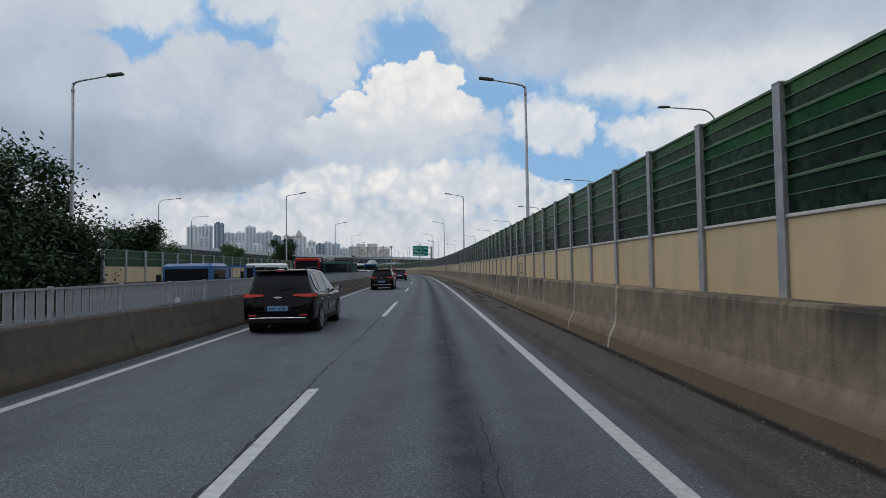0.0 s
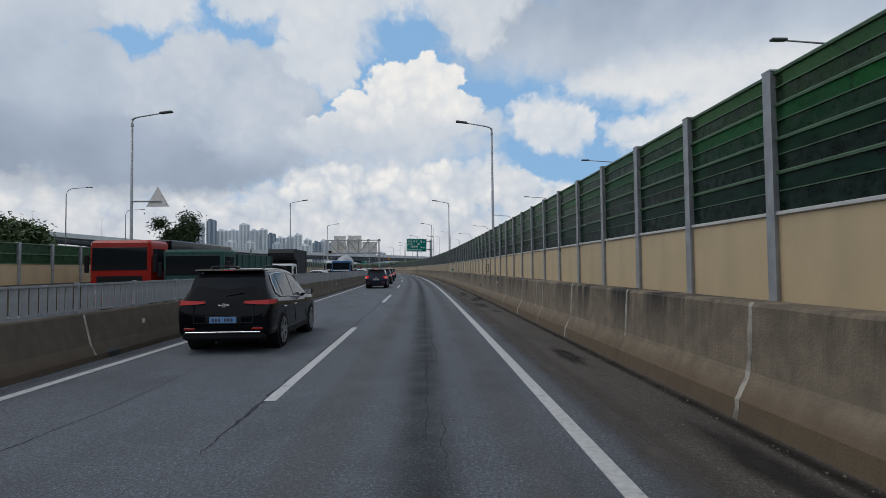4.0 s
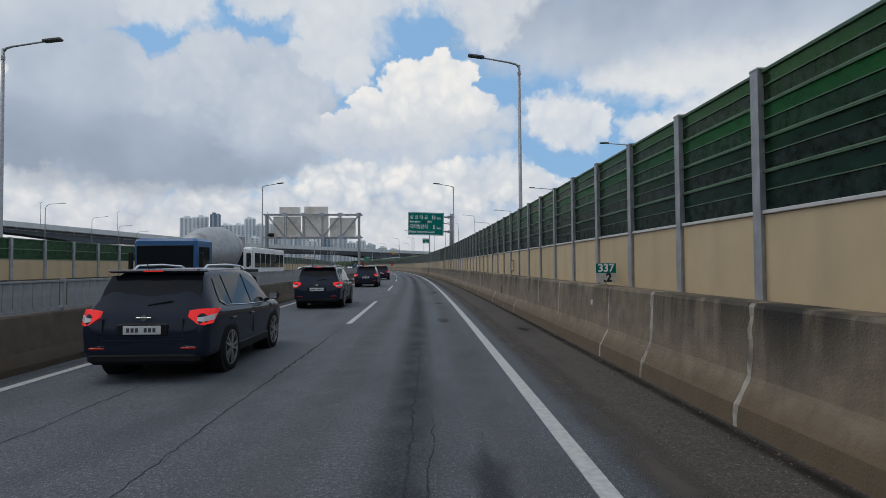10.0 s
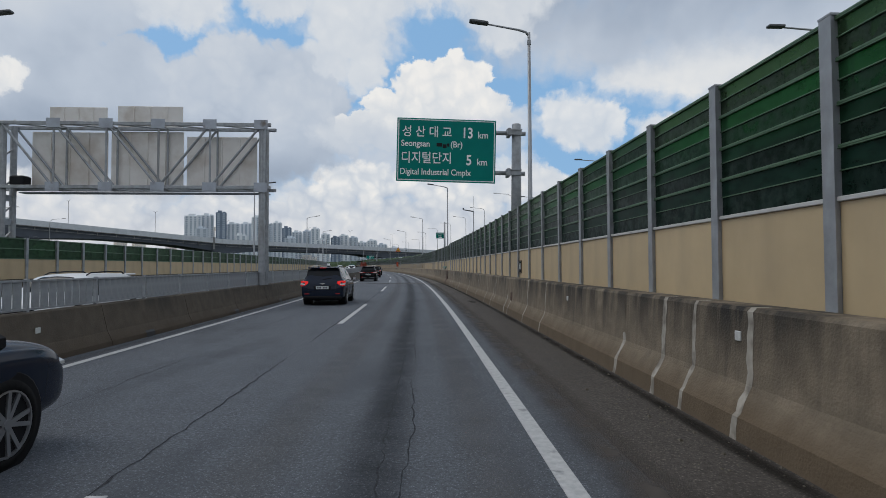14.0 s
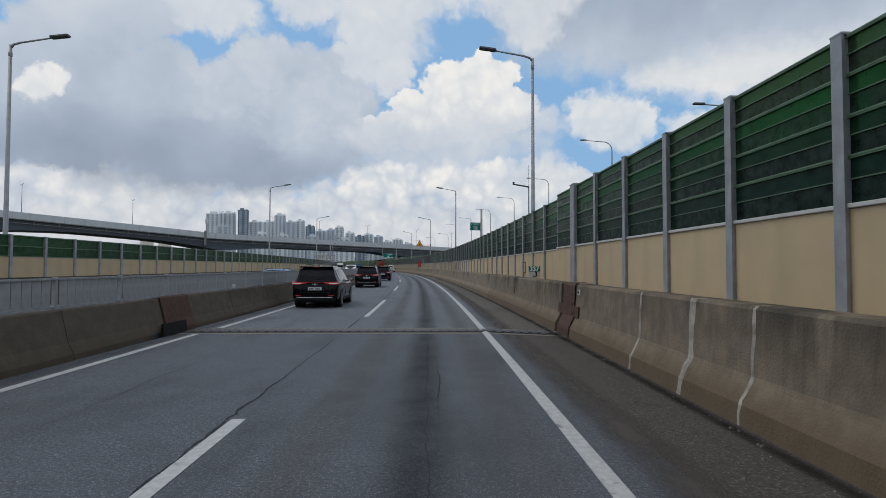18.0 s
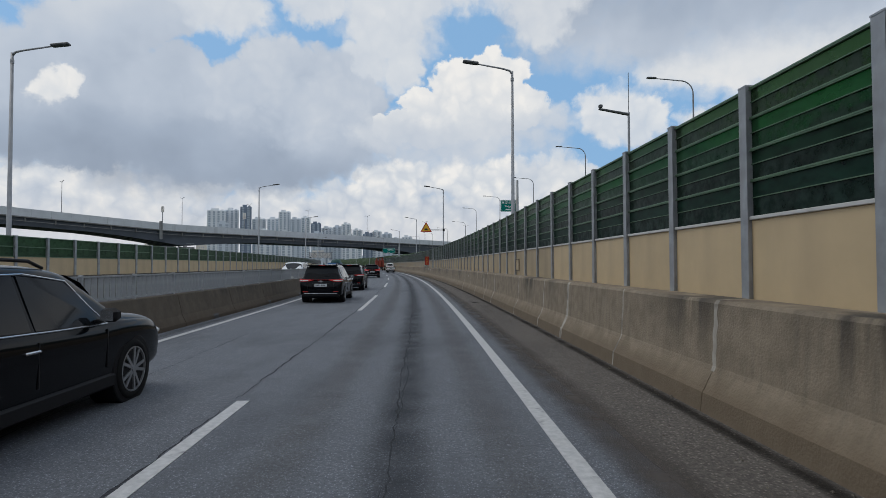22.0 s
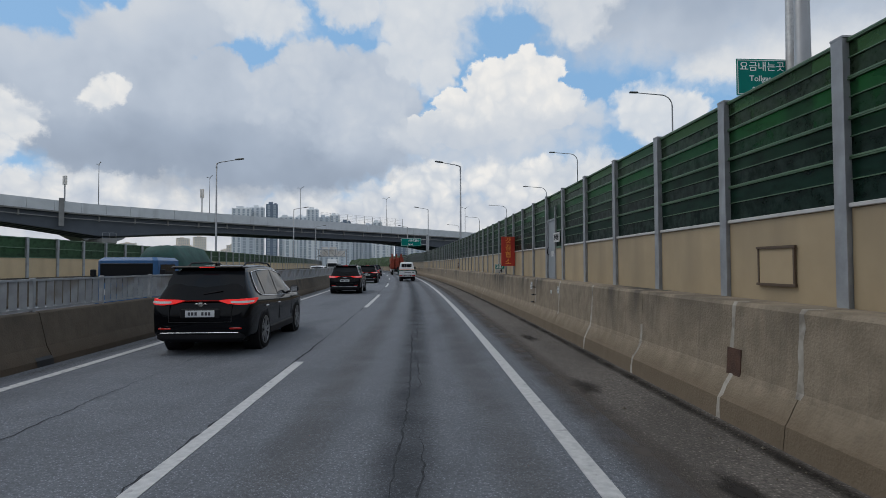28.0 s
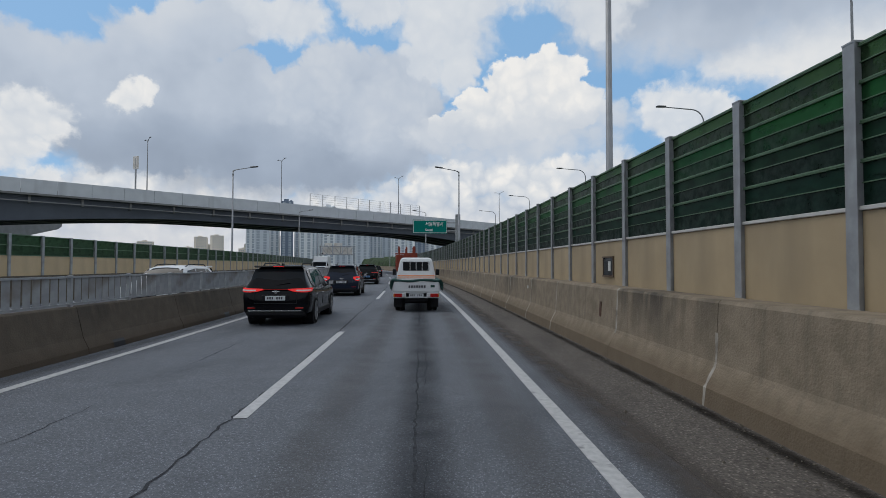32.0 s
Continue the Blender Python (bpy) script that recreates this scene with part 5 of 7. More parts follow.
# kilometre plates on the barrier
def km_plate(dec, s):
    k = thing("kilometre_plate", "green and white kilometre plate standing on the concrete barrier", "road sign", spot(s, 5.77, 1.2), "kilometre plates")
    hang("plate", mesh("plate", *box(-0.21, 0.21, 0.0, 0.02, 0.06, 0.45, 0.004), WHITE), k)
    hang("green_band", mesh("green_band", *box(-0.205, 0.205, -0.004, 0.0, 0.25, 0.445), SIGNGREEN), k)
    words("337", 0.22, SIGNWHITE, k, Matrix.Translation((0, -0.006, 0.345)), bold=0.006)
    words("." + dec, 0.24, BLACK, k, Matrix.Translation((0.03, -0.006, 0.15)), bold=0.008)
    hang("stand", mesh("stand", *tube([(0, 0.03, -0.05), (0, 0.03, 0.3)], 0.02, 8), GALV), k)


km_plate("2", 94.7)
km_plate("3", 181.6)
km_plate("4", 283.15)

# red vertical sign
red = thing("shoulder_sign", "tall red sign with orange Korean lettering on the noise wall", "road sign", spot(281.42, 5.84, 2.19))
hang("face", mesh("face", *box(-0.29, 0.29, -0.02, 0.02, -0.62, 0.62, 0.01), SIGNRED), red)
for i, ch in enumerate("갓길협소"):
    words(ch, 0.275, SIGNORANGE, red, Matrix.Translation((0, -0.026, 0.45 - i * 0.3)), bold=0.006)
hang("strap", mesh("strap", *box(-0.06, 0.12, 0.02, 0.12, 0.2, 0.24), GALV), red)
hang("strap", mesh("strap", *box(-0.06, 0.12, 0.02, 0.12, -0.3, -0.26), GALV), red)

# service door in the noise wall
dm = spot(door_s, 6.04) @ LOWER
dl = door_e - door_s
door = thing("door_1", "grey steel service door in the noise wall, closed", "door", dm, kind="structure")
DOORGREY = mat("door_grey", (0.3, 0.32, 0.34), 0.5, 0.2, grain=(0.26, 0.28, 0.3), grain_scale=2)
hang("door_leaf", mesh("door_leaf", *box(0.0, 0.05, dl - 1.0, dl - 0.12, 1.16, 3.05, 0.008), DOORGREY), door)
hang("frame", mesh("frame", *merge(box(-0.03, 0.08, dl - 0.12, dl - 0.06, 1.14, 3.1), box(-0.03, 0.08, dl - 1.06, dl - 1.0, 1.14, 3.45), box(-0.03, 0.08, dl - 1.06, dl - 0.06, 3.05, 3.1)), GALV), door)
hang("upper_panel", mesh("upper_panel", *box(0.02, 0.035, dl - 1.0, dl - 0.06, 3.1, 3.49), PANE), door)
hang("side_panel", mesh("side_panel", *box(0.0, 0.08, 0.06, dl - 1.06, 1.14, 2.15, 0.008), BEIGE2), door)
hang("side_pane", mesh("side_pane", *box(0.02, 0.035, 0.06, dl - 1.06, 2.2, 3.49), PANE), door)
hang("side_rail", mesh("side_rail", *merge(box(-0.02, 0.06, 0.06, dl - 1.06, 2.15, 2.2), box(-0.01, 0.06, 0.06, dl - 1.06, 2.68, 2.71), box(-0.01, 0.06, 0.06, dl - 1.06, 3.08, 3.11)), GREENRAIL), door)
hang("handle", mesh("handle", *tube([(-0.03, dl - 0.22, 1.95), (-0.06, dl - 0.22, 2.0), (-0.06, dl - 0.22, 2.15), (-0.03, dl - 0.22, 2.2)], 0.015, 8), BLACKPLASTIC), door)
hang("notice", mesh("notice", *box(-0.008, 0.0, dl - 0.75, dl - 0.5, 1.9, 2.08), WHITE), door, label="small white notice")
plate = hang("name_plate", mesh("name_plate", *box(-0.06, -0.03, 0.3, dl - 0.98, 2.33, 2.62, 0.006), WHITE), door, label="white name plate")
words("관리용", 0.2, BLACK, door, Matrix.Translation((-0.066, (0.3 + dl - 0.98) / 2, 2.47)) @ Matrix.Rotation(radians(-90), 4, "Z"), bold=0.005)
# rungs and plates on the barrier by the door
for z in (0.5, 0.72, 0.95):
    solid("step_iron", mesh("step_iron", *merge(*[shifted(tube([(0, -0.12, 0), (-0.08, -0.12, 0), (-0.08, 0.12, 0), (0, 0.12, 0)], 0.012, 6), m=spot(275.0, face(z), z))]), BLACKPLASTIC), "dark step iron on the concrete barrier", "step iron", group="step irons")
def bar_plate(s, z, w, h, text):
    p = thing("notice_plate", "white notice plate with black characters on the barrier", "plate", spot(s, face(z) - 0.002, z) @ Matrix.Rotation(radians(3), 4, "Y"))
    hang("plate", mesh("plate", *box(-0.015, 0.0, -w / 2, w / 2, -h / 2, h / 2), WHITE), p)
    if text:
        words(text, h * 0.75, BLACK, p, Matrix.Translation((-0.02, 0, 0)) @ Matrix.Rotation(radians(-90), 4, "Z"), bold=0.003)
    else:
        for k in range(4):
            hang("bar", mesh("bar", *box(-0.018, -0.015, -w * 0.38, w * 0.38, -h * 0.35 + k * h * 0.22, -h * 0.35 + k * h * 0.22 + 0.015), PLATEBAR), p)
bar_plate(175.2, 1.02, 0.2, 0.13, "P51")
bar_plate(275.5, 0.98, 0.22, 0.22, "")
bar_plate(272.3, 0.98, 0.16, 0.17, "")


# hatches in the beige panels
def hatch(s, glazed=False):
    h = thing("wall_hatch", "glazed inspection opening in a beige panel" if glazed else "small beige inspection hatch with a brown frame in the noise wall", "hatch", spot(s, 6.03 if s < 178 else 6.13), "wall hatches")
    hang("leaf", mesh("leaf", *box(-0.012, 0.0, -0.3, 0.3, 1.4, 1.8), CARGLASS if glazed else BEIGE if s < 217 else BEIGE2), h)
    hang("frame", mesh("frame", *merge(box(-0.03, 0.0, -0.34, 0.34, 1.8, 1.83), box(-0.03, 0.0, -0.34, 0.34, 1.37, 1.4), box(-0.022, 0.0, 0.3, 0.325, 1.4, 1.8), box(-0.022, 0.0, -0.325, -0.3, 1.4, 1.8)), BROWNMETAL), h)
    if glazed:
        hang("box", mesh("box", *box(-0.03, -0.012, -0.2, -0.05, 1.5, 1.72), WHITE), h)


for s, gl in ((264.7, False), (223.0, False), (185.5, False), (144.6, True), (107.3, False), (67.3, False), (27.1, False), (305.9, True)):
    hatch(s, gl)

# camera mast behind the wall
mast = thing("camera_mast", "thin dark mast with side arm and aerial behind the wall", "mast", spot(244.0, 19.75))
hang("pole", mesh("pole", *tube([(0, 0, 0), (0, 0, 14.0)], [0.13, 0.09], 10), POLE), mast)
hang("aerial", mesh("aerial", *tube([(0, 0, 13.9), (0, 0, 17.3)], 0.025, 6), LAMPHEAD), mast)
hang("arm", mesh("arm", *tube([(0, 0, 13.85), (-2.5, 0, 14.25)], [0.13, 0.1], 8), LAMPHEAD), mast)
hang("camera_head", mesh("camera_head", *shifted(box(-0.15, 0.15, -0.15, 0.15, 0, 0.25, 0.04), x=-2.35, z=14.35), LAMPHEAD), mast)

# ---- flyover bridge ----
BA, BB = Vector((-96.0, 349.5, 0)), Vector((-40.0, 425.2, 0))
BU = (BB - BA).normalized()
BANG = math.atan2(BU.y, BU.x)
# local x along the bridge, y away from the traffic, z up
bm4 = Matrix.Translation(BA) @ Matrix.Rotation(BANG, 4, "Z")


def btop(u):
    return 13.0 - 0.012 * u + 0.045 * max(0.0, -u - 5.0)


fly = thing("flyover", "long steel girder flyover with pale concrete parapet crossing the motorway", "bridge", bm4, kind="structure")
PIERS = [-270, -205, -140, -70, -2, 92, 160]
U0, U1 = -270.0, 200.0


def soffit(u):
    """Depth of the girder below the parapet's foot: deeper over the piers."""
    k = min(abs(u - p) for p in PIERS)
    return 1.9 + 1.9 * max(0.0, 1 - k / 26.0) ** 1.6


def bridge_strip(prof, u0, u1, step, closed=True):
    n = max(1, int(round((u1 - u0) / step)))
    k = len(prof(u0))
    V = []
    for i in range(n + 1):
        u = u0 + (u1 - u0) * i / n
        V += [(u, y, z) for y, z in prof(u)]
    F = [(i * k + j, i * k + (j + 1) % k, (i + 1) * k + (j + 1) % k, (i + 1) * k + j) for i in range(n) for j in range(k if closed else k - 1)]
    if closed:
        F += [tuple(range(k - 1, -1, -1)), tuple(range(n * k, n * k + k))]
    return V, F


u = U0
while u < U1:
    hang("parapet_panel", mesh("parapet_panel", *bridge_strip(lambda q: [(0.0, btop(q) - 1.85), (0.0, btop(q)), (0.25, btop(q)), (0.3, btop(q) - 1.85)], u + 0.02, u + 3.98, 4), BRIDGEWALL), fly)
    if -60 < u < 110:
        hang("parapet_panel", mesh("parapet_panel", *bridge_strip(lambda q: [(13.0, btop(q) - 1.85), (13.0, btop(q)), (13.25, btop(q)), (13.3, btop(q) - 1.85)], u + 0.02, u + 3.98, 4), BRIDGEWALL), fly)
    u += 4.0
hang("deck", mesh("deck", *bridge_strip(lambda q: [(0.05, btop(q) - 2.1), (0.05, btop(q) - 1.3), (13.2, btop(q) - 1.3), (13.2, btop(q) - 2.1)], U0, U1, 8), BRIDGECONC), fly)
for y in (0.9, 4.6, 8.3, 12.0):
    hang("girder", mesh("girder", *bridge_strip(lambda q: [(y, btop(q) - 2.1 - soffit(q)), (y, btop(q) - 2.1), (y + 0.5, btop(q) - 2.1), (y + 0.5, btop(q) - 2.1 - soffit(q))], U0, U1, 4), BRIDGESTEEL), fly)
    hang("flange", mesh("flange", *bridge_strip(lambda q: [(y - 0.3, btop(q) - 2.16 - soffit(q)), (y - 0.3, btop(q) - 2.08 - soffit(q)), (y + 0.8, btop(q) - 2.08 - soffit(q)), (y + 0.8, btop(q) - 2.16 - soffit(q))], U0, U1, 4), BRIDGESTEEL), fly)
hang("service_pipe", mesh("service_pipe", *bridge_strip(lambda q: [(0.25, btop(q) - 3.0), (0.25, btop(q) - 2.86), (0.42, btop(q) - 2.86), (0.42, btop(q) - 3.0)], U0, U1, 8), BRIDGECONC), fly)
u = U0 + 3
stif = mesh("stiffener", *box(-0.12, 0.12, -0.35, 0.0, 0.0, 1.0), BRIDGECONC)
while u < U1:
    hang("stiffener", stif, fly, Matrix.Translation((u, 0.88, btop(u) - 3.15)))
    u += 6.0
for p in PIERS:
    zc = btop(p) - 2.2 - soffit(p)
    pier = thing("bridge_pier", "grey concrete hammerhead pier under the flyover", "pier", bm4 @ Matrix.Translation((p, 0, 0)), "bridge piers", "structure")
    cap = [(-1.2, -2.4, zc - 0.3), (1.2, -2.4, zc - 0.3), (1.2, 15.6, zc - 0.3), (-1.2, 15.6, zc - 0.3), (-1.2, -2.4, zc - 1.1), (1.2, -2.4, zc - 1.1), (1.2, 15.6, zc - 1.1), (-1.2, 15.6, zc - 1.1), (-1.2, 4.2, zc - 2.6), (1.2, 4.2, zc - 2.6), (1.2, 9.0, zc - 2.6), (-1.2, 9.0, zc - 2.6)]
    hang("cap", mesh("cap", cap, [(0, 1, 2, 3), (0, 4, 5, 1), (2, 6, 7, 3), (0, 3, 7, 11, 8, 4), (1, 5, 9, 10, 6, 2), (4, 8, 9, 5), (7, 6, 10, 11), (8, 11, 10, 9)], BRIDGECONC), pier)
    hang("column", mesh("column", *shifted(turned([(1.5, -0.4), (1.5, zc - 2.5)], 20, "z"), y=6.6), BRIDGECONC, True), pier)
    for y in (1.1, 4.8, 8.5, 12.2):
        hang("bearing", mesh("bearing", *box(-0.4, 0.4, y - 0.3, y + 0.3, zc - 0.3, zc + 0.02), BRIDGESTEEL), pier)
    hang("railing", mesh("railing", *merge(*[tube([(x, -2.35, zc - 0.3), (x, -2.35, zc + 0.7)], 0.03, 6) for x in (-1.1, 0, 1.1)], tube([(-1.1, -2.35, zc + 0.7), (1.1, -2.35, zc + 0.7)], 0.03, 6)), GALV), pier)
# long skewed pier cap that also carries the deck behind
cross = thing("bridge_pier", "wide grey concrete pier with a long skewed cap behind the flyover", "pier", bm4 @ Matrix.Translation((1.3, 27.0, 0)) @ Matrix.Rotation(-math.atan2(18.5, 32.0), 4, "Z"), "bridge piers", "structure")
ends = [(-18.5, 9.2), (-17.0, 8.4), (-5.0, 6.6), (5.0, 6.6), (17.0, 8.6), (18.5, 9.3)]
V = [(x, y, z) for x in (-1.4, 1.4) for y, z in [(y, 10.2) for y, _ in ends] + list(reversed(ends))]
F = [tuple(range(11, -1, -1)), tuple(range(12, 24))] + [(i, (i + 1) % 12, 12 + (i + 1) % 12, 12 + i) for i in range(12)]
hang("cap", mesh("cap", V, F, BRIDGECONC), cross)
hang("column", mesh("column", *turned([(2.2, -0.4), (2.2, 6.7)], 24, "z"), BRIDGECONC, True), cross)
hang("railing", mesh("railing", *merge(*[tube([(x, 18.3, 10.2), (x, 18.3, 11.2)], 0.04, 6) for x in (-1.3, 0, 1.3)], *[tube([(-1.3, 18.3, z), (1.3, 18.3, z)], 0.035, 6) for z in (10.7, 11.2)]), GALV), cross)
# maintenance ladder cover over the near pier
hang("drain_pipe", mesh("drain_pipe", *box(-9.4, -8.6, -0.2, 0.0, btop(-9) - 4.5, btop(-9) + 0.5, 0.02), BRIDGECONC), fly)


def bridge_lamp(u, twin):
    z = btop(u) - 0.1
    b = thing("bridge_lamp", "slim double-armed street lamp on the flyover" if twin else "slim street lamp on the flyover", "street lamp", bm4 @ Matrix.Translation((u, 0.12, z)), "flyover lamps")
    hang("pole", mesh("pole", *tube([(0, 0, 0), (0, 0, 7.6)], [0.09, 0.05], 8), POLE), b)
    for sy in ((-1, 1) if twin else (1,)):
        hang("arm", mesh("arm", *tube([(0, 0, 7.3), (0, sy * 0.5, 7.7), (0, sy * 1.1, 7.8)], 0.04, 6), POLE), b)
        hang("lamp_head", mesh("lamp_head", *shifted(box(-0.1, 0.1, -0.25, 0.25, -0.04, 0.05, 0.02), y=sy * 1.3, z=7.83), LAMPHEAD), b)


for u in (-170, -140, -112, -86, -60, -32, -3.3, 17, 38.4, 64.3, 95.4, 122):
    bridge_lamp(u, True)
fen = thing("bridge_fence", "thin mesh fence on the parapet of the flyover", "fence", bm4)
for i in range(11):
    u = 44 + i * 2.6
    hang("post", mesh("post", *box(u - 0.04, u + 0.04, 0.05, 0.15, btop(u) - 0.2, btop(u) + 2.2), GALV), fen)
for k in range(6):
    hang("wire_rail", mesh("wire_rail", *bridge_strip(lambda q: [(0.09, btop(q) + 0.1 + k * 0.42), (0.09, btop(q) + 0.13 + k * 0.42), (0.12, btop(q) + 0.13 + k * 0.42), (0.12, btop(q) + 0.1 + k * 0.42)], 44, 70, 13), GALV), fen)
for u, w, h in ((-8.5, 0.5, 1.6), (15.5, 0.5, 1.9)):
    b = thing("bridge_sign", "small sign on a post of the flyover, seen from the side", "road sign", bm4 @ Matrix.Translation((u, 0.3, btop(u))))
    hang("post", mesh("post", *tube([(0, 0, -0.2), (0, 0, 4.6)], 0.12, 8), GALV), b)
    hang("board", mesh("board", *shifted(box(-0.1, 0.1, -w, w, 3.0, 3.0 + h, 0.02), m=Matrix.Rotation(radians(25), 4, "Z")), SIGNBACK), b)


# ---- towers of the city ----
def tower(x, y, w, dep, h, storeys, material, turn=0.0, steps=2):
    """A slab of flats: stepped roof and a grid of window strips with balconies."""
    t = thing("apartment_tower", "tall pale high-rise block of flats in the distance" if material is not TOWER[2] else "tall slate-blue high-rise block of flats in the distance", "building", Matrix.Translation((x, y, 0)) @ Matrix.Rotation(radians(turn), 4, "Z"), "apartment towers")
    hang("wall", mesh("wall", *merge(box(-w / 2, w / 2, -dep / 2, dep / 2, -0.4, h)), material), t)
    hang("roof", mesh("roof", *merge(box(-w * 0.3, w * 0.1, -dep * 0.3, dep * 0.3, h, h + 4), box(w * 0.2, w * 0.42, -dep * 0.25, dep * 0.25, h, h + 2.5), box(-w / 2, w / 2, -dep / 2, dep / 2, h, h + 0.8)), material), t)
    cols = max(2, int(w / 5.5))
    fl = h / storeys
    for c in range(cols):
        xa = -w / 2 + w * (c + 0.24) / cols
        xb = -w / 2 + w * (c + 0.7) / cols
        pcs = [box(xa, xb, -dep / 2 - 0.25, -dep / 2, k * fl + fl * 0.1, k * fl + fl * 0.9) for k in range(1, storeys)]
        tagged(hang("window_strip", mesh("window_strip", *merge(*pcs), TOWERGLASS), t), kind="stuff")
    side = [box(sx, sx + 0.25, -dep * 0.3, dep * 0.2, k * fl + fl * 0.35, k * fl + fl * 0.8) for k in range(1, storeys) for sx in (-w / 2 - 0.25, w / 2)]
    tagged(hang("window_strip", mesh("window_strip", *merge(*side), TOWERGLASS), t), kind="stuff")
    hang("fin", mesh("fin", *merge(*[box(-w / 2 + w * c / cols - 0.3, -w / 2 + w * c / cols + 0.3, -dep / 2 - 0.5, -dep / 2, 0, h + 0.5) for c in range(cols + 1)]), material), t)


rnd = random.Random(21)
C13 = (-2.0, 113.0)  # bearings are taken from here
WEST_TOWERS = [(26.1, 4.75, 24, 930, 0), (24.9, 4.85, 18, 940, 0), (23.7, 5.15, 15, 930, 2), (22.6, 4.1, 20, 960, 0), (21.4, 4.15, 18, 990, 0), (20.4, 4.8, 17, 960, 0), (19.4, 4.15, 15, 950, 1), (18.5, 4.3, 14, 960, 0), (17.6, 3.8, 15, 990, 2), (16.6, 3.4, 17, 1010, 0), (15.6, 3.5, 14, 1000, 1), (14.8, 3.75, 14, 980, 0), (13.8, 3.2, 15, 1000, 0)]
EAST_TOWERS = [(12.8, 2.9, 15, 1020, 2), (12.0, 3.1, 16, 1040, 0), (11.0, 2.9, 16, 1050, 1), (10.1, 2.4, 17, 1060, 0), (9.1, 2.6, 17, 1060, 0), (8.1, 2.2, 18, 1090, 1), (25.4, 3.6, 16, 870, 1), (21.9, 3.0, 15, 850, 0), (20.0, 2.9, 14, 840, 0), (17.2, 2.8, 14, 830, 1), (14.2, 2.6, 15, 840, 0), (6.8, 1.9, 18, 1150, 0), (5.6, 1.7, 18, 1200, 1)]
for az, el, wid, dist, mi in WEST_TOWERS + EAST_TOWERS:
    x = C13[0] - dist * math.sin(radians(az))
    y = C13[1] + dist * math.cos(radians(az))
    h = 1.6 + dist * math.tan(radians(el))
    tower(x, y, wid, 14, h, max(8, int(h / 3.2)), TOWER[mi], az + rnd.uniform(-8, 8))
for i in range(40):
    az = rnd.uniform(25, 37) if i < 24 else rnd.uniform(37, 55)
    dist = rnd.uniform(1300, 1700)
    x, y = C13[0] - dist * math.sin(radians(az)), C13[1] + dist * math.cos(radians(az))
    h = rnd.choice([24, 30, 38, 46, 62]) if i < 24 else rnd.choice([20, 26, 34, 45])
    b = thing("distant_house", "low white block of the far city in the haze", "building", Matrix.Translation((x, y, 0)) @ Matrix.Rotation(radians(az + rnd.uniform(-20, 20)), 4, "Z"), "distant houses")
    w = rnd.uniform(14, 34)
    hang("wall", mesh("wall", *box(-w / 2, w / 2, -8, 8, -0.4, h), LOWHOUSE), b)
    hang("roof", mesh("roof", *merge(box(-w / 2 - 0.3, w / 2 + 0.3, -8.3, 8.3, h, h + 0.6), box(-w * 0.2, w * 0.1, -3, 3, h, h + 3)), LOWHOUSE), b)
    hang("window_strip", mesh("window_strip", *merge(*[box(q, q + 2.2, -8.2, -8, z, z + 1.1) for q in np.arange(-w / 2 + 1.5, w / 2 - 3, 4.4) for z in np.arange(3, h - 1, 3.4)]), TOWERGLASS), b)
# far hills
V, F = [], []
n = 120
for i in range(n + 1):
    az = radians(-60 + 130 * i / n)
    hh = 40 + 45 * noise.fractal(Vector((i * 0.11, 3.3, 0)), 1.0, 2.0, 4) + 25 * max(0, math.sin((i - 20) * 0.09))
    for r, z in ((3200, -5), (3500, hh), (3900, -5)):
        V.append((-r * math.sin(az), r * math.cos(az), z))
F = [(i * 3 + j, i * 3 + j + 1, i * 3 + j + 4, i * 3 + j + 3) for i in range(n) for j in range(2)]
solid("backdrop", mesh("backdrop", V, F, HILL, True), "low blue-grey hills along the horizon", "hills", kind="structure")


# ---- trees ----
def tree(s, d, h, w, seed, leaf, label, z0=-0.3):
    rnd = random.Random(seed)
    t = thing("tree", label, "tree", spot(s, d, z0))
    hang("trunk", mesh("trunk", *tube([(0, 0, 0), (0.1, 0.05, h * 0.3), (0.02, 0.15, h * 0.6), (0.1, 0.1, h * 0.85)], [0.22, 0.16, 0.1, 0.03], 9), BARK, True), t)
    clumps = []
    for i in range(20):
        z = h * rnd.uniform(0.14, 0.93)
        r = w * 0.5 * rnd.uniform(0.35, 1.0) * (1.15 - abs(z / h - 0.5) * 1.1)
        a = rnd.uniform(0, 2 * math.pi)
        tip = Vector((r * math.cos(a), r * math.sin(a), z))
        mid = Vector((tip.x * 0.45, tip.y * 0.45, z - 0.18 * h * rnd.uniform(0.5, 1)))
        hang("limb", mesh("limb", *tube([(0.05, 0.05, max(0.2 * h, z - 0.3 * h)), mid, tip], [0.07, 0.04, 0.012], 6), BARK), t)
        clumps.append((tip, w * rnd.uniform(0.14, 0.24)))
        clumps.append((mid, w * rnd.uniform(0.1, 0.18)))
    V, F = [], []
    for c, r in clumps:
        for _ in range(520):
            v = Vector((rnd.gauss(0, 1), rnd.gauss(0, 1), rnd.gauss(0, 0.75)))
            p = c + v * r * 0.5
            q = Euler((rnd.uniform(-1, 1), rnd.uniform(-1, 1), rnd.uniform(0, 6.3))).to_matrix()
            a, b = rnd.uniform(0.08, 0.17), rnd.uniform(0.04, 0.075)
            k = len(V)
            V += [p + q @ Vector(o) for o in ((-a, 0, 0), (0, -b, 0.02), (a, 0, 0.03), (0, b, 0.02))]
            F.append((k, k + 1, k + 2, k + 3))
    hang("crown", mesh("crown", V, F, leaf), t, label="loose leafy crown")


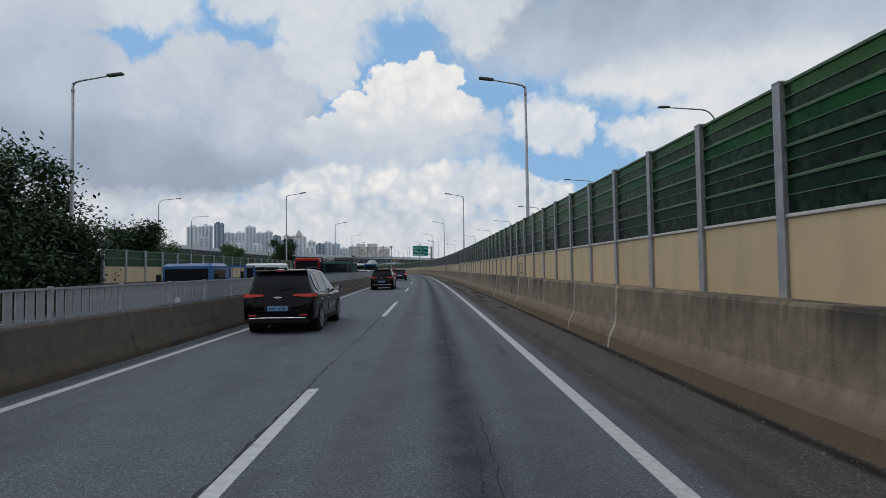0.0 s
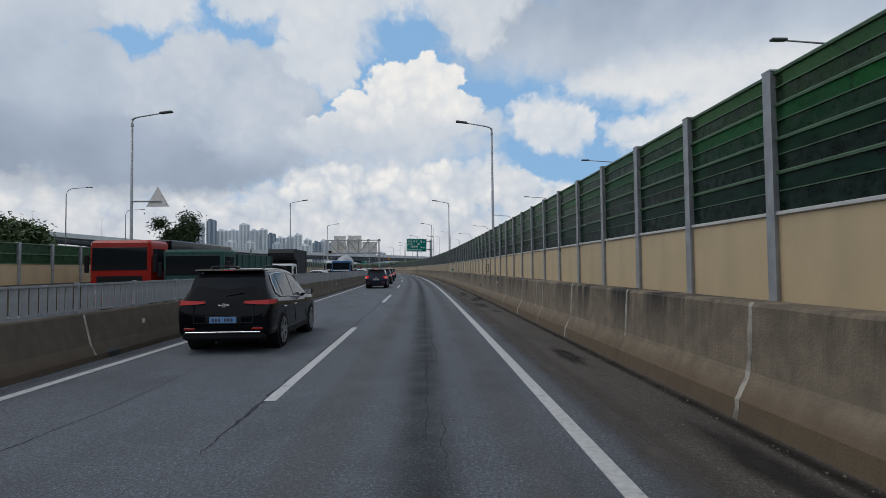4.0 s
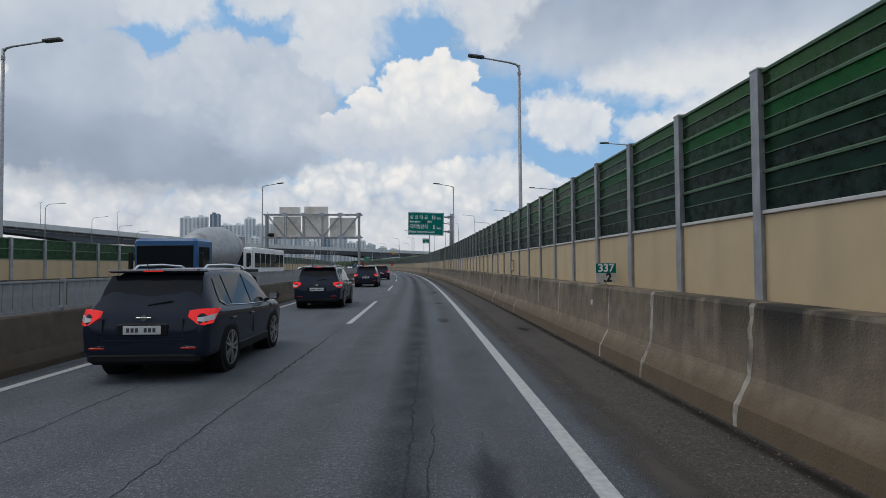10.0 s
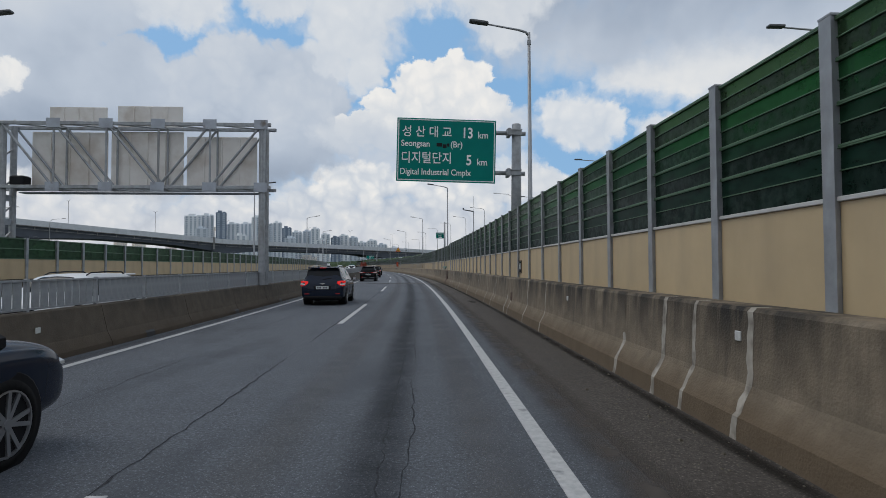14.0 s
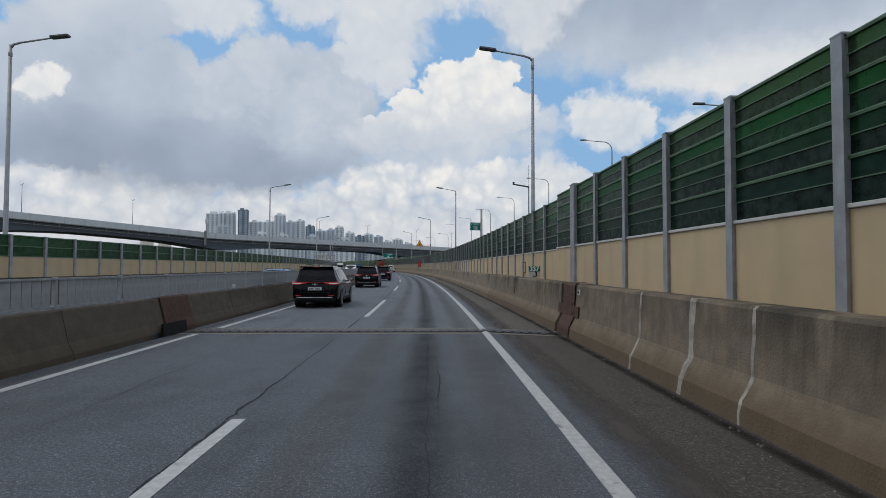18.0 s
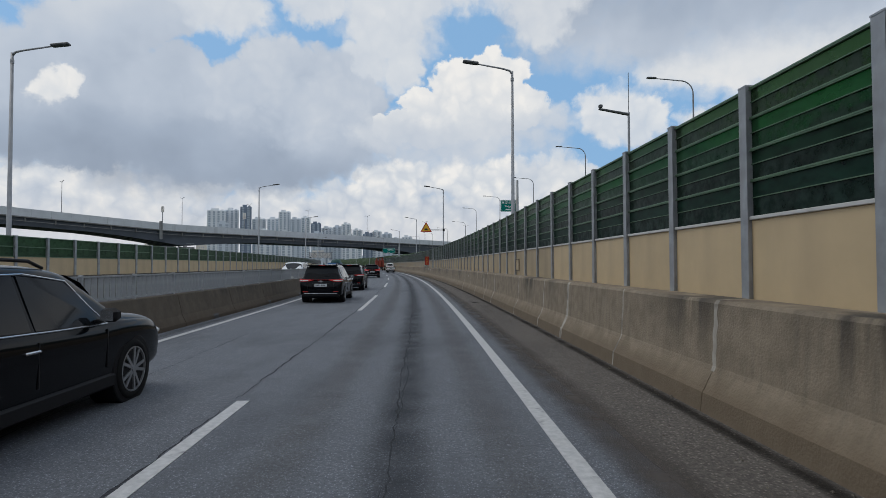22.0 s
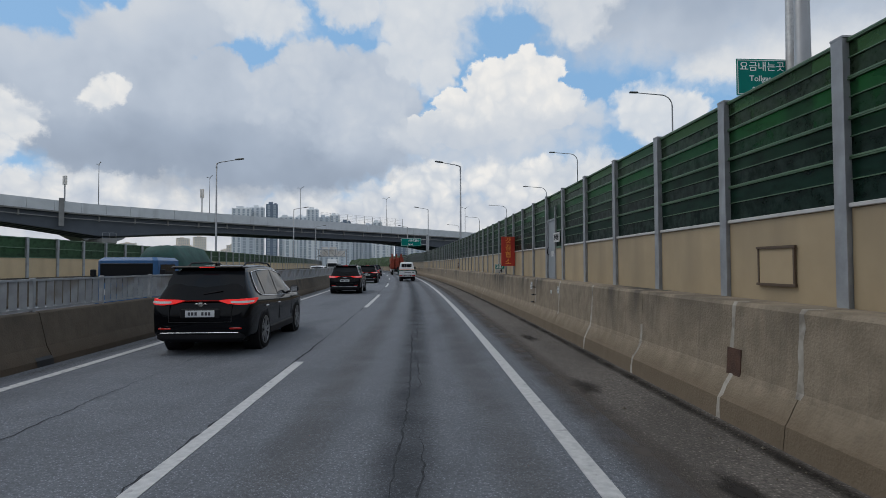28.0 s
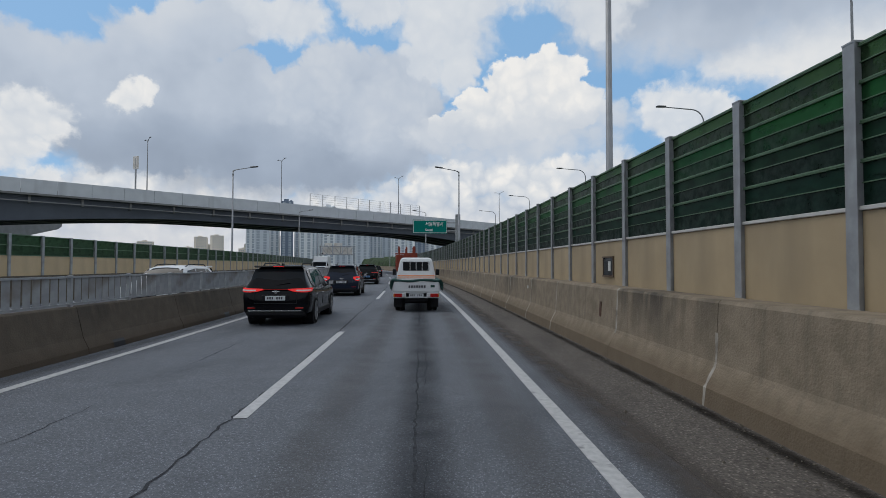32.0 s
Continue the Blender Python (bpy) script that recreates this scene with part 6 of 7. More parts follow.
for s, d, h, w, leaf in [(24, -17, 7.9, 6.6, LEAF), (20, -16.8, 7.8, 6.4, LEAF), (27.5, -18.4, 7.4, 5.6, LEAF), (15, -17.5, 7.5, 5.5, LEAF), (21.5, -15.6, 3.6, 5.2, LEAF), (26, -15.7, 3.8, 5.0, LEAF), (17.5, -15.6, 4.0, 5.2, LEAF), (29.5, -16.6, 3.2, 3.6, LEAF), (46, -22, 5.9, 4.5, LEAF), (50, -23, 5.6, 4.2, LEAF2), (66, -21, 5.0, 3.6, LEAF2), (81, -18.6, 7.0, 3.8, LEAF), (83.5, -20.0, 6.0, 3.4, LEAF2)]:
    tree(s, d, h, w, int(s * 7), leaf, "leafy green tree behind the far noise wall")

# ---- vehicles ----


def wheel_parts(parent, x, y, r, side, width=0.2, spokes=10, steel=False):
    m = Matrix.Translation((x, y, r)) @ Matrix.Diagonal((side, 1, 1, 1))
    tyre = [(r * 0.7, -width), (r * 0.94, -width), (r, -width * 0.8), (r, -width * 0.2), (r * 0.95, 0.0), (r * 0.76, 0.008), (r * 0.72, -0.02)]
    w = hang("wheel", mesh("tyre", *turned(tyre, 28, "x"), TYRE, True), parent, m, "black tyre")
    rim = [turned([(r * 0.68, -0.06), (r * 0.68, 0.004), (r * 0.62, 0.008), (r * 0.6, -0.03), (0.02, -0.06)], 24, "x"), turned([(r * 0.16, -0.06), (r * 0.15, 0.006), (r * 0.05, 0.012)], 12, "x")]
    if steel:
        rim.append(turned([(r * 0.5, -0.05), (r * 0.46, -0.02), (r * 0.2, -0.01)], 16, "x"))
        hang("rim", mesh("rim", *merge(*rim), GALV), w)
        return
    sp = []
    for k in range(spokes):
        sp.append(shifted(box(-0.05, 0.003, -r * 0.05, r * 0.05, r * 0.1, r * 0.7), m=Matrix.Rotation(2 * math.pi * (k + (0.15 if k % 2 else -0.15)) / spokes, 4, "X")))
    hang("disc", mesh("disc", *turned([(r * 0.72, -0.07), (r * 0.6, -0.05)], 20, "x"), BLACKPLASTIC), w)
    hang("rim", mesh("rim", *merge(turned([(r * 0.73, -0.05), (r * 0.745, 0.006), (r * 0.7, 0.008), (r * 0.68, -0.04)], 24, "x"), turned([(r * 0.14, -0.06), (r * 0.12, 0.01)], 12, "x"), *sp), RIM), w)


def car(name, label, paint, m, L=4.5, W=1.84, H=1.66, lamps="wide", plate=PLATE, rails=True, lit=True, trim=BLACKPLASTIC, chrome_bar=False, plain=False):
    """A five-door SUV: one smooth shell, with glass, lamps, doors, trim and wheels; y forward."""
    c = thing(name, label, "car", m)
    h, w0 = L / 2, W / 2
    k = H / 1.66
    # along, width, floor, waist, roof
    tail = [(-h, 0.8, 0.44, 0.66, 0.7), (-h + 0.015, 0.9, 0.36, 0.8, 0.85), (-h + 0.07, 0.955, 0.31, 0.93, 0.98), (-h + 0.13, 0.975, 0.3, 1.0, 1.07), (-h + 0.2, 0.985, 0.29, 1.04, 1.17), (-h + 0.34, 0.995, 0.28, 1.055, 1.4), (-h + 0.46, 1, 0.27, 1.055, 1.57), (-h + 0.56, 1, 0.27, 1.05, 1.615), (-h + 0.8, 1, 0.26, 1.04, 1.635), (-h + 1.3, 1, 0.26, 1.015, 1.655)]
    nose = [(-h + 1.9, 1, 0.26, 0.99, 1.66), (-h + 2.5, 1, 0.26, 0.97, 1.645), (-h + 2.9, 1, 0.26, 0.96, 1.58), (-h + 3.1, 1, 0.26, 0.957, 1.48), (h - 1.18, 1, 0.26, 0.97, 1.13), (h - 1.02, 1, 0.26, 0.97, 1.08), (h - 0.6, 0.99, 0.28, 0.95, 1.045), (h - 0.3, 0.965, 0.3, 0.9, 0.99), (h - 0.12, 0.92, 0.32, 0.82, 0.9), (h - 0.03, 0.86, 0.34, 0.72, 0.8), (h, 0.78, 0.4, 0.6, 0.66)]
    st = tail + nose
    ys = [q[0] for q in st]

    def half(y):
        ww, zb, zw, zr = [float(np.interp(y, ys, [q[i] for q in st])) for i in range(1, 5)]
        w = w0 * ww
        zr, zw = zr * k, zw * k
        g = max(0.0, min(1.0, (zr - zw - 0.08) / 0.4))
        return w, zb, zw, zr, w * (0.93 - 0.23 * g)

    V, F = [], []
    for q in st:
        w, zb, zw, zr, wr = half(q[0])
        zm = zw - 0.16
        ring = [(w * 0.8, zb), (w * 0.96, zb + 0.03), (w * 0.99, zb + 0.14), (w * 0.985, (zb + zm) / 2), (w * 1.005, zm), (w * 1.0, zw - 0.09), (w * 0.965, zw - 0.02), (w * 0.95, zw + 0.005), ((w * 0.95 + wr) / 2, (zw + max(zw + 0.01, zr - 0.1)) / 2), (wr + 0.01, max(zw + 0.015, zr - 0.1)), (wr - 0.03, max(zw + 0.02, zr - 0.045)), (wr - 0.12, zr - 0.012), (wr * 0.45, zr)]
        ring = ring + [(-x, z) for x, z in reversed(ring)]
        V += [(x, q[0], z) for x, z in ring]
    n = 26
    for i in range(len(st) - 1):
        F += [(i * n + j, i * n + (j + 1) % n, (i + 1) * n + (j + 1) % n, (i + 1) * n + j) for j in range(n)]
    F += [tuple(range(n - 1, -1, -1)), tuple(range(len(V) - n, len(V)))]
    shell = hang("body", mesh("body", V, [tuple(reversed(f)) for f in F], paint, True), c)
    if not plain:
        sub = shell.modifiers.new("smooth", "SUBSURF")
        sub.levels = sub.render_levels = 1

    def side_pt(y, f, sx, out=0.006):
        w, zb, zw, zr, wr = half(y)
        z0, z1 = zw + 0.005, max(zw + 0.015, zr - 0.1)
        return Vector((sx * (w * 0.95 + (wr + 0.01 - w * 0.95) * f + out), y, z0 + (z1 - z0) * f))

    def side_glass(pname, pts, sx):
        ps = [side_pt(y, f, sx) for y, f in pts]
        o = Vector((sx * 0.014, 0, 0))
        nn = len(ps)
        hang(pname, mesh(pname, ps + [p - o for p in ps], [tuple(range(nn)), tuple(range(2 * nn - 1, nn - 1, -1))] + [(i, i + nn, (i + 1) % nn + nn, (i + 1) % nn) for i in range(nn)], CARGLASS), c)

    def wrap(pname, rows, sx, material, parent, out=0.028):
        """A lens bent round the rear corner: rows of (way round the corner, lower edge, upper edge)."""
        lo, hi = [], []
        for u, za, zb in rows:
            for z, acc in ((za, lo), (zb, hi)):
                w = half(-h + 0.12)[0]
                back = -h + float(np.interp(z, (0.7, 0.85, 0.98, 1.07), (0.0, 0.02, 0.07, 0.13)))
                if u <= 0:
                    p = Vector((sx * (w - 0.05 + u), back - out + 0.05 * max(0.0, 1 + u / 0.25), z * k))
                else:
                    p = Vector((sx * (w - 0.05 + min(u * 0.9, 0.072) + out), back + 0.05 + u, z * k))
                acc.append(p)
        nn = len(rows)
        vs = lo + hi + [p + Vector((-sx * 0.03, 0.03, 0)) for p in lo + hi]
        fs = [(i, i + 1, nn + i + 1, nn + i) for i in range(nn - 1)]
        fs += [(i, 2 * nn + i, 2 * nn + i + 1, i + 1) for i in range(nn - 1)] + [(nn + i, nn + i + 1, 3 * nn + i + 1, 3 * nn + i) for i in range(nn - 1)]
        fs += [(0, nn, 3 * nn, 2 * nn), (nn - 1, 3 * nn - 1, 4 * nn - 1, 2 * nn - 1)]
        return hang(pname, mesh(pname, vs, fs, material), parent, label="red tail lamp" if pname == "tail_lamp" else "")

    SHAPE = {"tall": ([(-0.2, 0.94, 1.03), (-0.08, 0.84, 1.05), (0.0, 0.82, 1.055), (0.08, 0.84, 1.05), (0.2, 0.95, 1.04), (0.27, 1.02, 1.045)], [(-0.08, 0.88, 0.93), (0.0, 0.87, 0.94), (0.09, 0.89, 0.97), (0.15, 0.95, 0.975)]),
             "wide": ([(-0.5, 0.985, 1.0), (-0.33, 0.935, 1.015), (-0.15, 0.915, 1.02), (0.0, 0.92, 1.03), (0.1, 0.94, 1.035), (0.25, 1.0, 1.03)], [(-0.28, 0.95, 0.985), (-0.12, 0.945, 0.985), (0.0, 0.95, 0.99), (0.06, 0.96, 0.99)]),
             "thin": ([(-0.45, 0.965, 1.01), (-0.2, 0.945, 1.02), (0.0, 0.94, 1.03), (0.12, 0.95, 1.03), (0.26, 1.0, 1.03)], [])}
    lens = BRAKE if lit else REDLAMP
    for sx in (-1, 1):
        side_glass("front_window", [(-h + 2.12, 0.05), (-h + 3.22, 0.05), (-h + 3.05, 0.5), (-h + 2.78, 0.94), (-h + 2.12, 0.97)], sx)
        side_glass("rear_window", [(-h + 1.14, 0.06), (-h + 2.06, 0.05), (-h + 2.06, 0.97), (-h + 1.14, 0.96)], sx)
        side_glass("quarter_window", [(-h + 0.66, 0.22), (-h + 0.84, 0.08), (-h + 1.08, 0.06), (-h + 1.08, 0.95), (-h + 0.76, 0.9)], sx)
        line = [side_pt(y, f, sx, 0.012) for y, f in ((-h + 0.66, 0.2), (-h + 0.84, 0.04), (-h + 1.5, 0.02), (-h + 2.4, 0.02), (-h + 3.24, 0.03))]
        if not plain:
            hang("window_trim", mesh("window_trim", *tube(line, 0.009, 6), CHROME), c, label="chrome window trim")
        if chrome_bar:
            top = [side_pt(y, f, sx, 0.012) for y, f in ((-h + 0.66, 0.2), (-h + 0.68, 0.6), (-h + 0.78, 0.95), (-h + 1.2, 0.99), (-h + 2.2, 1.0), (-h + 2.8, 0.95), (-h + 3.06, 0.5), (-h + 3.24, 0.03))]
            hang("window_trim", mesh("window_trim", *tube(top, 0.009, 6), CHROME), c, label="chrome window trim")
        w, zb, zw, zr, wr = half(0)
        for y in (() if plain else (-h + 2.0, -h + 1.06)):
            hang("door_handle", mesh("door_handle", *box(sx * w - 0.015, sx * w + 0.03, y - 0.1, y + 0.1, zw - 0.155, zw - 0.125, 0.01), CHROME if chrome_bar else paint), c)
        if not plain:
            for y in (-h + 2.1, -h + 1.14, -h + 3.2):
                hang("door_gap", mesh("door_gap", *box(sx * w - 0.02, sx * w + 0.002, y - 0.004, y + 0.004, zb + 0.22, zw - 0.06), BLACK), c)
            hang("side_sill", mesh("side_sill", *box(sx * w - 0.06, sx * w + 0.012, -h + 1.3, h - 1.3, zb - 0.02, zb + 0.14, 0.025), trim), c)
        my = -h + 3.05
        w, zb, zw, zr, wr = half(my)
        x0, x1 = (w * 0.97 + 0.03, w * 0.97 + 0.22) if sx > 0 else (-w * 0.97 - 0.22, -w * 0.97 - 0.03)
        mir = hang("mirror", mesh("mirror", *merge(box(x0, x1, my - 0.06, my + 0.09, zw + 0.05, zw + 0.2, 0.04), box(min(sx * w * 0.93, sx * w * 1.01), max(sx * w * 0.93, sx * w * 1.01), my - 0.02, my + 0.05, zw + 0.03, zw + 0.08, 0.01)), BLACKPLASTIC), c)
        if not plain:
            hang("mirror_glass", mesh("mirror_glass", *box(x0 + 0.025, x1 - 0.025, my - 0.063, my - 0.06, zw + 0.07, zw + 0.18), CHROME), mir)
        if rails:
            w, zb, zw, zr, wr = half(-h + 1.6)
            hang("roof_rail", mesh("roof_rail", *tube([(sx * (wr - 0.1), -h + 0.75, zr - 0.05), (sx * (wr - 0.1), -h + 0.92, zr + 0.03), (sx * (wr - 0.09), -h + 1.7, zr + 0.045), (sx * (wr - 0.1), -h + 2.45, zr + 0.02), (sx * (wr - 0.1), -h + 2.65, zr - 0.05)], 0.018, 8), CHROME if lamps == "tall" else BLACKPLASTIC), c)
        outer, inner = SHAPE[lamps]
        lp = wrap("tail_lamp", outer, sx, lens, c)
        if inner and not plain:
            wrap("lens_bar", inner, sx, WHITELAMP, lp, 0.036)
        hang("headlamp", mesh("headlamp", *box(sx * w0 * 0.7 - 0.2, sx * w0 * 0.7 + 0.2, h - 0.34, h - 0.075, 0.7 * k, 0.8 * k, 0.035), WHITELAMP), c)
        if not plain:
            hang("rear_reflector", mesh("rear_reflector", *box(sx * w0 * 0.7 - 0.11, sx * w0 * 0.7 + 0.11, -h - 0.002, -h + 0.09, 0.47, 0.505, 0.008), REDLAMP), c)
        for y in (-h + 0.95, h - 0.92):
            # black disc stands in for the shaded opening; the shell has no cut-out
            hang("wheel_arch", mesh("wheel_arch", *shifted(turned([(0.425, -0.3), (0.425, 0.0), (0.41, 0.008)], 26, "x"), m=Matrix.Translation((sx * (w0 - 0.012), y, 0.37)) @ Matrix.Diagonal((sx, 1, 1, 1))), BLACKPLASTIC), c)
            wheel_parts(c, sx * (w0 + 0.01), y, 0.365, sx)

    def pane(pname, rows, tint=CARGLASS, drop=0.0):
        """Curved glass: each row is (half width, along, height, how far its sides sweep forward)."""
        cols = 5
        vs = []
        for x, y, z, sweep in rows:
            for j in range(cols):
                f = -1 + 2 * j / (cols - 1)
                vs.append(Vector((x * f, y + sweep * f * f, z - drop * f * f)))
        nv = len(vs)
        dn = Vector((0, 0.014 if rows[0][1] < 0 else -0.014, -0.012))
        fs = [(i * cols + j, i * cols + j + 1, (i + 1) * cols + j + 1, (i + 1) * cols + j) for i in range(len(rows) - 1) for j in range(cols - 1)]
        hang(pname, mesh(pname, vs + [p + dn for p in vs], fs + [tuple(reversed([q + nv for q in f])) for f in fs], tint, True), c)

    wg = w0 * 0.79
    pane("rear_glass", [(wg, -h + 0.165, 1.1 * k, 0.02), (wg * 0.99, -h + 0.285, 1.32 * k, 0.02), (wg * 0.92, -h + 0.415, 1.54 * k, 0.02)])
    pane("windscreen", [(wg * 0.98, h - 1.15, 1.125 * k, -0.03), (wg * 0.88, -h + 3.13, 1.5 * k, 0.0), (wg * 0.82, -h + 2.95, 1.585 * k, 0.0)], drop=0.06)
    hang("spoiler", mesh("spoiler", *box(-wg * 0.93, wg * 0.93, -h + 0.3, -h + 0.7, 1.58 * k, 1.632 * k, 0.025), paint), c)
    if not plain:
        hang("high_brake_lamp", mesh("high_brake_lamp", *box(-0.14, 0.14, -h + 0.292, -h + 0.32, 1.595 * k, 1.615 * k), BRAKE if lit else REDLAMP), c)
        hang("rear_wiper", mesh("rear_wiper", *tube([(0.0, -h + 0.15, 1.11 * k), (0.34, -h + 0.18, 1.17 * k)], 0.011, 6), BLACKPLASTIC), c)
        hang("gate_gap", mesh("gate_gap", *merge(box(-w0 * 0.62, w0 * 0.62, -h - 0.004, -h + 0.03, 0.6, 0.608), box(-w0 * 0.62, -w0 * 0.61, -h + 0.0, -h + 0.1, 0.6, 0.92 * k), box(w0 * 0.61, w0 * 0.62, -h + 0.0, -h + 0.1, 0.6, 0.92 * k)), BLACK), c)
    hang("lower_bumper", mesh("lower_bumper", *box(-w0 * 0.86, w0 * 0.86, -h - 0.012, -h + 0.3, 0.26, 0.43, 0.05), trim), c)
    if lamps in ("thin", "wide") and not plain:
        hang("bumper_strip", mesh("bumper_strip", *box(-w0 * 0.78, w0 * 0.78, -h - 0.028, -h + 0.02, 0.405, 0.435 if lamps == "thin" else 0.42, 0.008), CHROME), c)
    if lamps == "wide":
        hang("lamp_band", mesh("lamp_band", *box(-w0 * 0.36, w0 * 0.36, -h + 0.028, -h + 0.1, 0.985 * k, 1.0 * k), REDLAMP), c)
    zp = 0.7 * k if lamps != "thin" else 0.6
    hang("plate_recess", mesh("plate_recess", *box(-0.36, 0.36, -h - 0.006, -h + 0.1, zp - 0.03, zp + 0.15, 0.02), BLACKPLASTIC), c)
    pl = hang("number_plate", mesh("number_plate", *box(-0.26, 0.26, -h - 0.02, -h - 0.008, zp, zp + 0.12, 0.004), plate), c, label="white number plate" if plate is PLATE else "blue number plate")
    if not plain:
        hang("bars", mesh("bars", *merge(*[box(-0.21 + i * 0.06, -0.17 + i * 0.06, -h - 0.023, -h - 0.02, zp + 0.03, zp + 0.09) for i in range(7) if i != 3]), PLATEBAR), pl)
        hang("badge", mesh("badge", *merge(turned([(0.045, -0.01), (0.04, 0.01)], 14, "y"), box(-0.11, 0.11, -0.012, 0.008, -0.012, 0.012, 0.004)), CHROME), c, Matrix.Translation((0, -h + 0.035, 0.93 * k)))
        if lamps == "tall":
            hang("aerial", mesh("aerial", *tube([(-0.3, -h + 0.8, 1.62 * k), (-0.3, -h + 0.7, 1.76 * k)], 0.008, 6), BLACKPLASTIC), c)
        else:
            hang("aerial_fin", mesh("aerial_fin", *box(-0.02, 0.02, -h + 0.75, -h + 0.93, 1.62 * k, 1.7 * k, 0.015), paint), c)
    hang("underbody", mesh("underbody", *box(-w0 * 0.8, w0 * 0.8, -h + 0.3, h - 0.3, 0.2, 0.32, 0.03), BLACKPLASTIC), c)
    hang("grille", mesh("grille", *box(-w0 * 0.5, w0 * 0.5, h - 0.1, h + 0.01, 0.5, 0.66, 0.02), BLACKPLASTIC), c)
    return c


def porter(m):
    """A one-tonne flatbed: cab with a barred rear window, dropside bed with a tarp along its sides, lamps and dual wheels."""
    c = thing("flatbed_truck", "small white flatbed truck with green tarp edges and an orange stripe", "truck", m)
    # origin: under the tail; y forward
    cv = []
    for z, hw, y0, y1 in ((0.55, 0.74, 3.06, 4.62), (0.75, 0.78, 3.05, 4.66), (1.2, 0.78, 3.05, 4.6), (1.3, 0.765, 3.05, 4.52), (1.78, 0.66, 3.08, 4.2), (1.88, 0.62, 3.13, 4.1), (1.93, 0.52, 3.25, 3.95)):
        cv += [(-hw + 0.05, y0, z), (hw - 0.05, y0, z), (hw, y0 + 0.05, z), (hw, y1 - 0.08, z), (hw - 0.1, y1, z), (-hw + 0.1, y1, z), (-hw, y1 - 0.08, z), (-hw, y0 + 0.05, z)]
    hang("cab", mesh("cab", cv, [(i * 8 + j, i * 8 + (j + 1) % 8, i * 8 + 8 + (j + 1) % 8, i * 8 + 8 + j) for i in range(6) for j in range(8)] + [tuple(range(7, -1, -1)), tuple(range(48, 56))], WHITEPAINT), c)
    fr = hang("window_frame", mesh("window_frame", *box(-0.53, 0.53, 3.02, 3.07, 1.4, 1.76, 0.03), BLACKPLASTIC), c)
    for i in range(4):
        x0 = -0.48 + i * 0.245
        hang("pane", mesh("pane", *box(x0, x0 + 0.225, 3.01, 3.02, 1.43, 1.73, 0.0), CARGLASS), fr)
        hang("bar", mesh("bar", *box(x0 + 0.225, x0 + 0.245, 3.0, 3.02, 1.41, 1.75), WHITEPAINT), fr)
    hang("stripe", mesh("stripe", *box(-0.75, 0.75, 3.03, 3.055, 1.17, 1.21), ORANGESTRIPE), c, label="orange stripe")
    hang("stripe", mesh("stripe", *box(-0.75, 0.75, 3.03, 3.055, 1.1, 1.12), ORANGESTRIPE), c, label="orange stripe")
    bed = hang("bed", mesh("bed", *box(-0.81, 0.81, 0.0, 2.95, 0.66, 0.74, 0.01), WHITEPAINT), c)
    gate = hang("tailgate", mesh("tailgate", *merge(box(-0.8, 0.8, -0.03, 0.02, 0.7, 1.07, 0.012), box(-0.76, -0.7, -0.045, -0.03, 0.72, 1.05), box(0.7, 0.76, -0.045, -0.03, 0.72, 1.05)), WHITEPAINT), c)
    for i in range(7):
        x = -0.27 + i * 0.088
        hang("bar", mesh("bar", *box(x, x + 0.062, -0.036, -0.03, 0.83, 0.92), PLATEBAR), gate, label="dark bar of lettering")
    hang("mark", mesh("mark", *box(0.5, 0.64, -0.036, -0.03, 0.85, 0.93), TARP), gate)
    for sx in (-1, 1):
        hang("drop_side", mesh("drop_side", *box(sx * 0.81 - 0.02, sx * 0.81 + 0.02, 0.0, 2.95, 0.7, 1.07, 0.008), WHITEPAINT), c)
        V, F = [], []
        rr = random.Random(5 + sx)
        for i in range(14):
            y = -0.05 + i * 0.23
            for x, z in ((0.76, 1.09), (0.83, 1.13), (0.9, 1.08), (0.93 + rr.uniform(-0.03, 0.03), 0.92), (0.9 + rr.uniform(-0.04, 0.04), 0.74 + rr.uniform(-0.06, 0.05))):
                V.append((sx * x, y, z + rr.uniform(-0.015, 0.015)))
        F = [(i * 5 + j, i * 5 + j + 1, i * 5 + j + 6, i * 5 + j + 5) for i in range(13) for j in range(4)]
        F += [(0, 1, 2, 3, 4)]
        hang("tarp", mesh("tarp", V, F, TARP, True), c, label="rolled green tarp along the bed side")
        lp = hang("tail_lamp", mesh("tail_lamp", *box(sx * 0.58 - 0.22, sx * 0.58 + 0.22, -0.08, 0.0, 0.5, 0.66, 0.015), WHITEPAINT), c, label="white lamp housing")
        hang("red_lens", mesh("red_lens", *box(sx * 0.62 - 0.14, sx * 0.62 + 0.14, -0.088, -0.08, 0.52, 0.64, 0.004), REDLAMP), lp)
        hang("white_lens", mesh("white_lens", *box(sx * 0.44 - 0.05, sx * 0.44 + 0.05, -0.088, -0.08, 0.52, 0.64, 0.004), WHITELAMP), lp)
        hang("amber_lens", mesh("amber_lens", *box(sx * 0.77 - 0.02, sx * 0.77 + 0.02, -0.088, -0.08, 0.52, 0.64), AMBERLAMP), lp)
        for x in (0.74, 0.56):
            wheel_parts(c, sx * x, 0.75, 0.31, sx, 0.16, steel=True)
        wheel_parts(c, sx * 0.76, 3.5, 0.31, sx, 0.16, steel=True)
        hang("mudflap", mesh("mudflap", *box(sx * 0.65 - 0.14, sx * 0.65 + 0.14, 0.36, 0.375, 0.14, 0.52), BLACKPLASTIC), c)
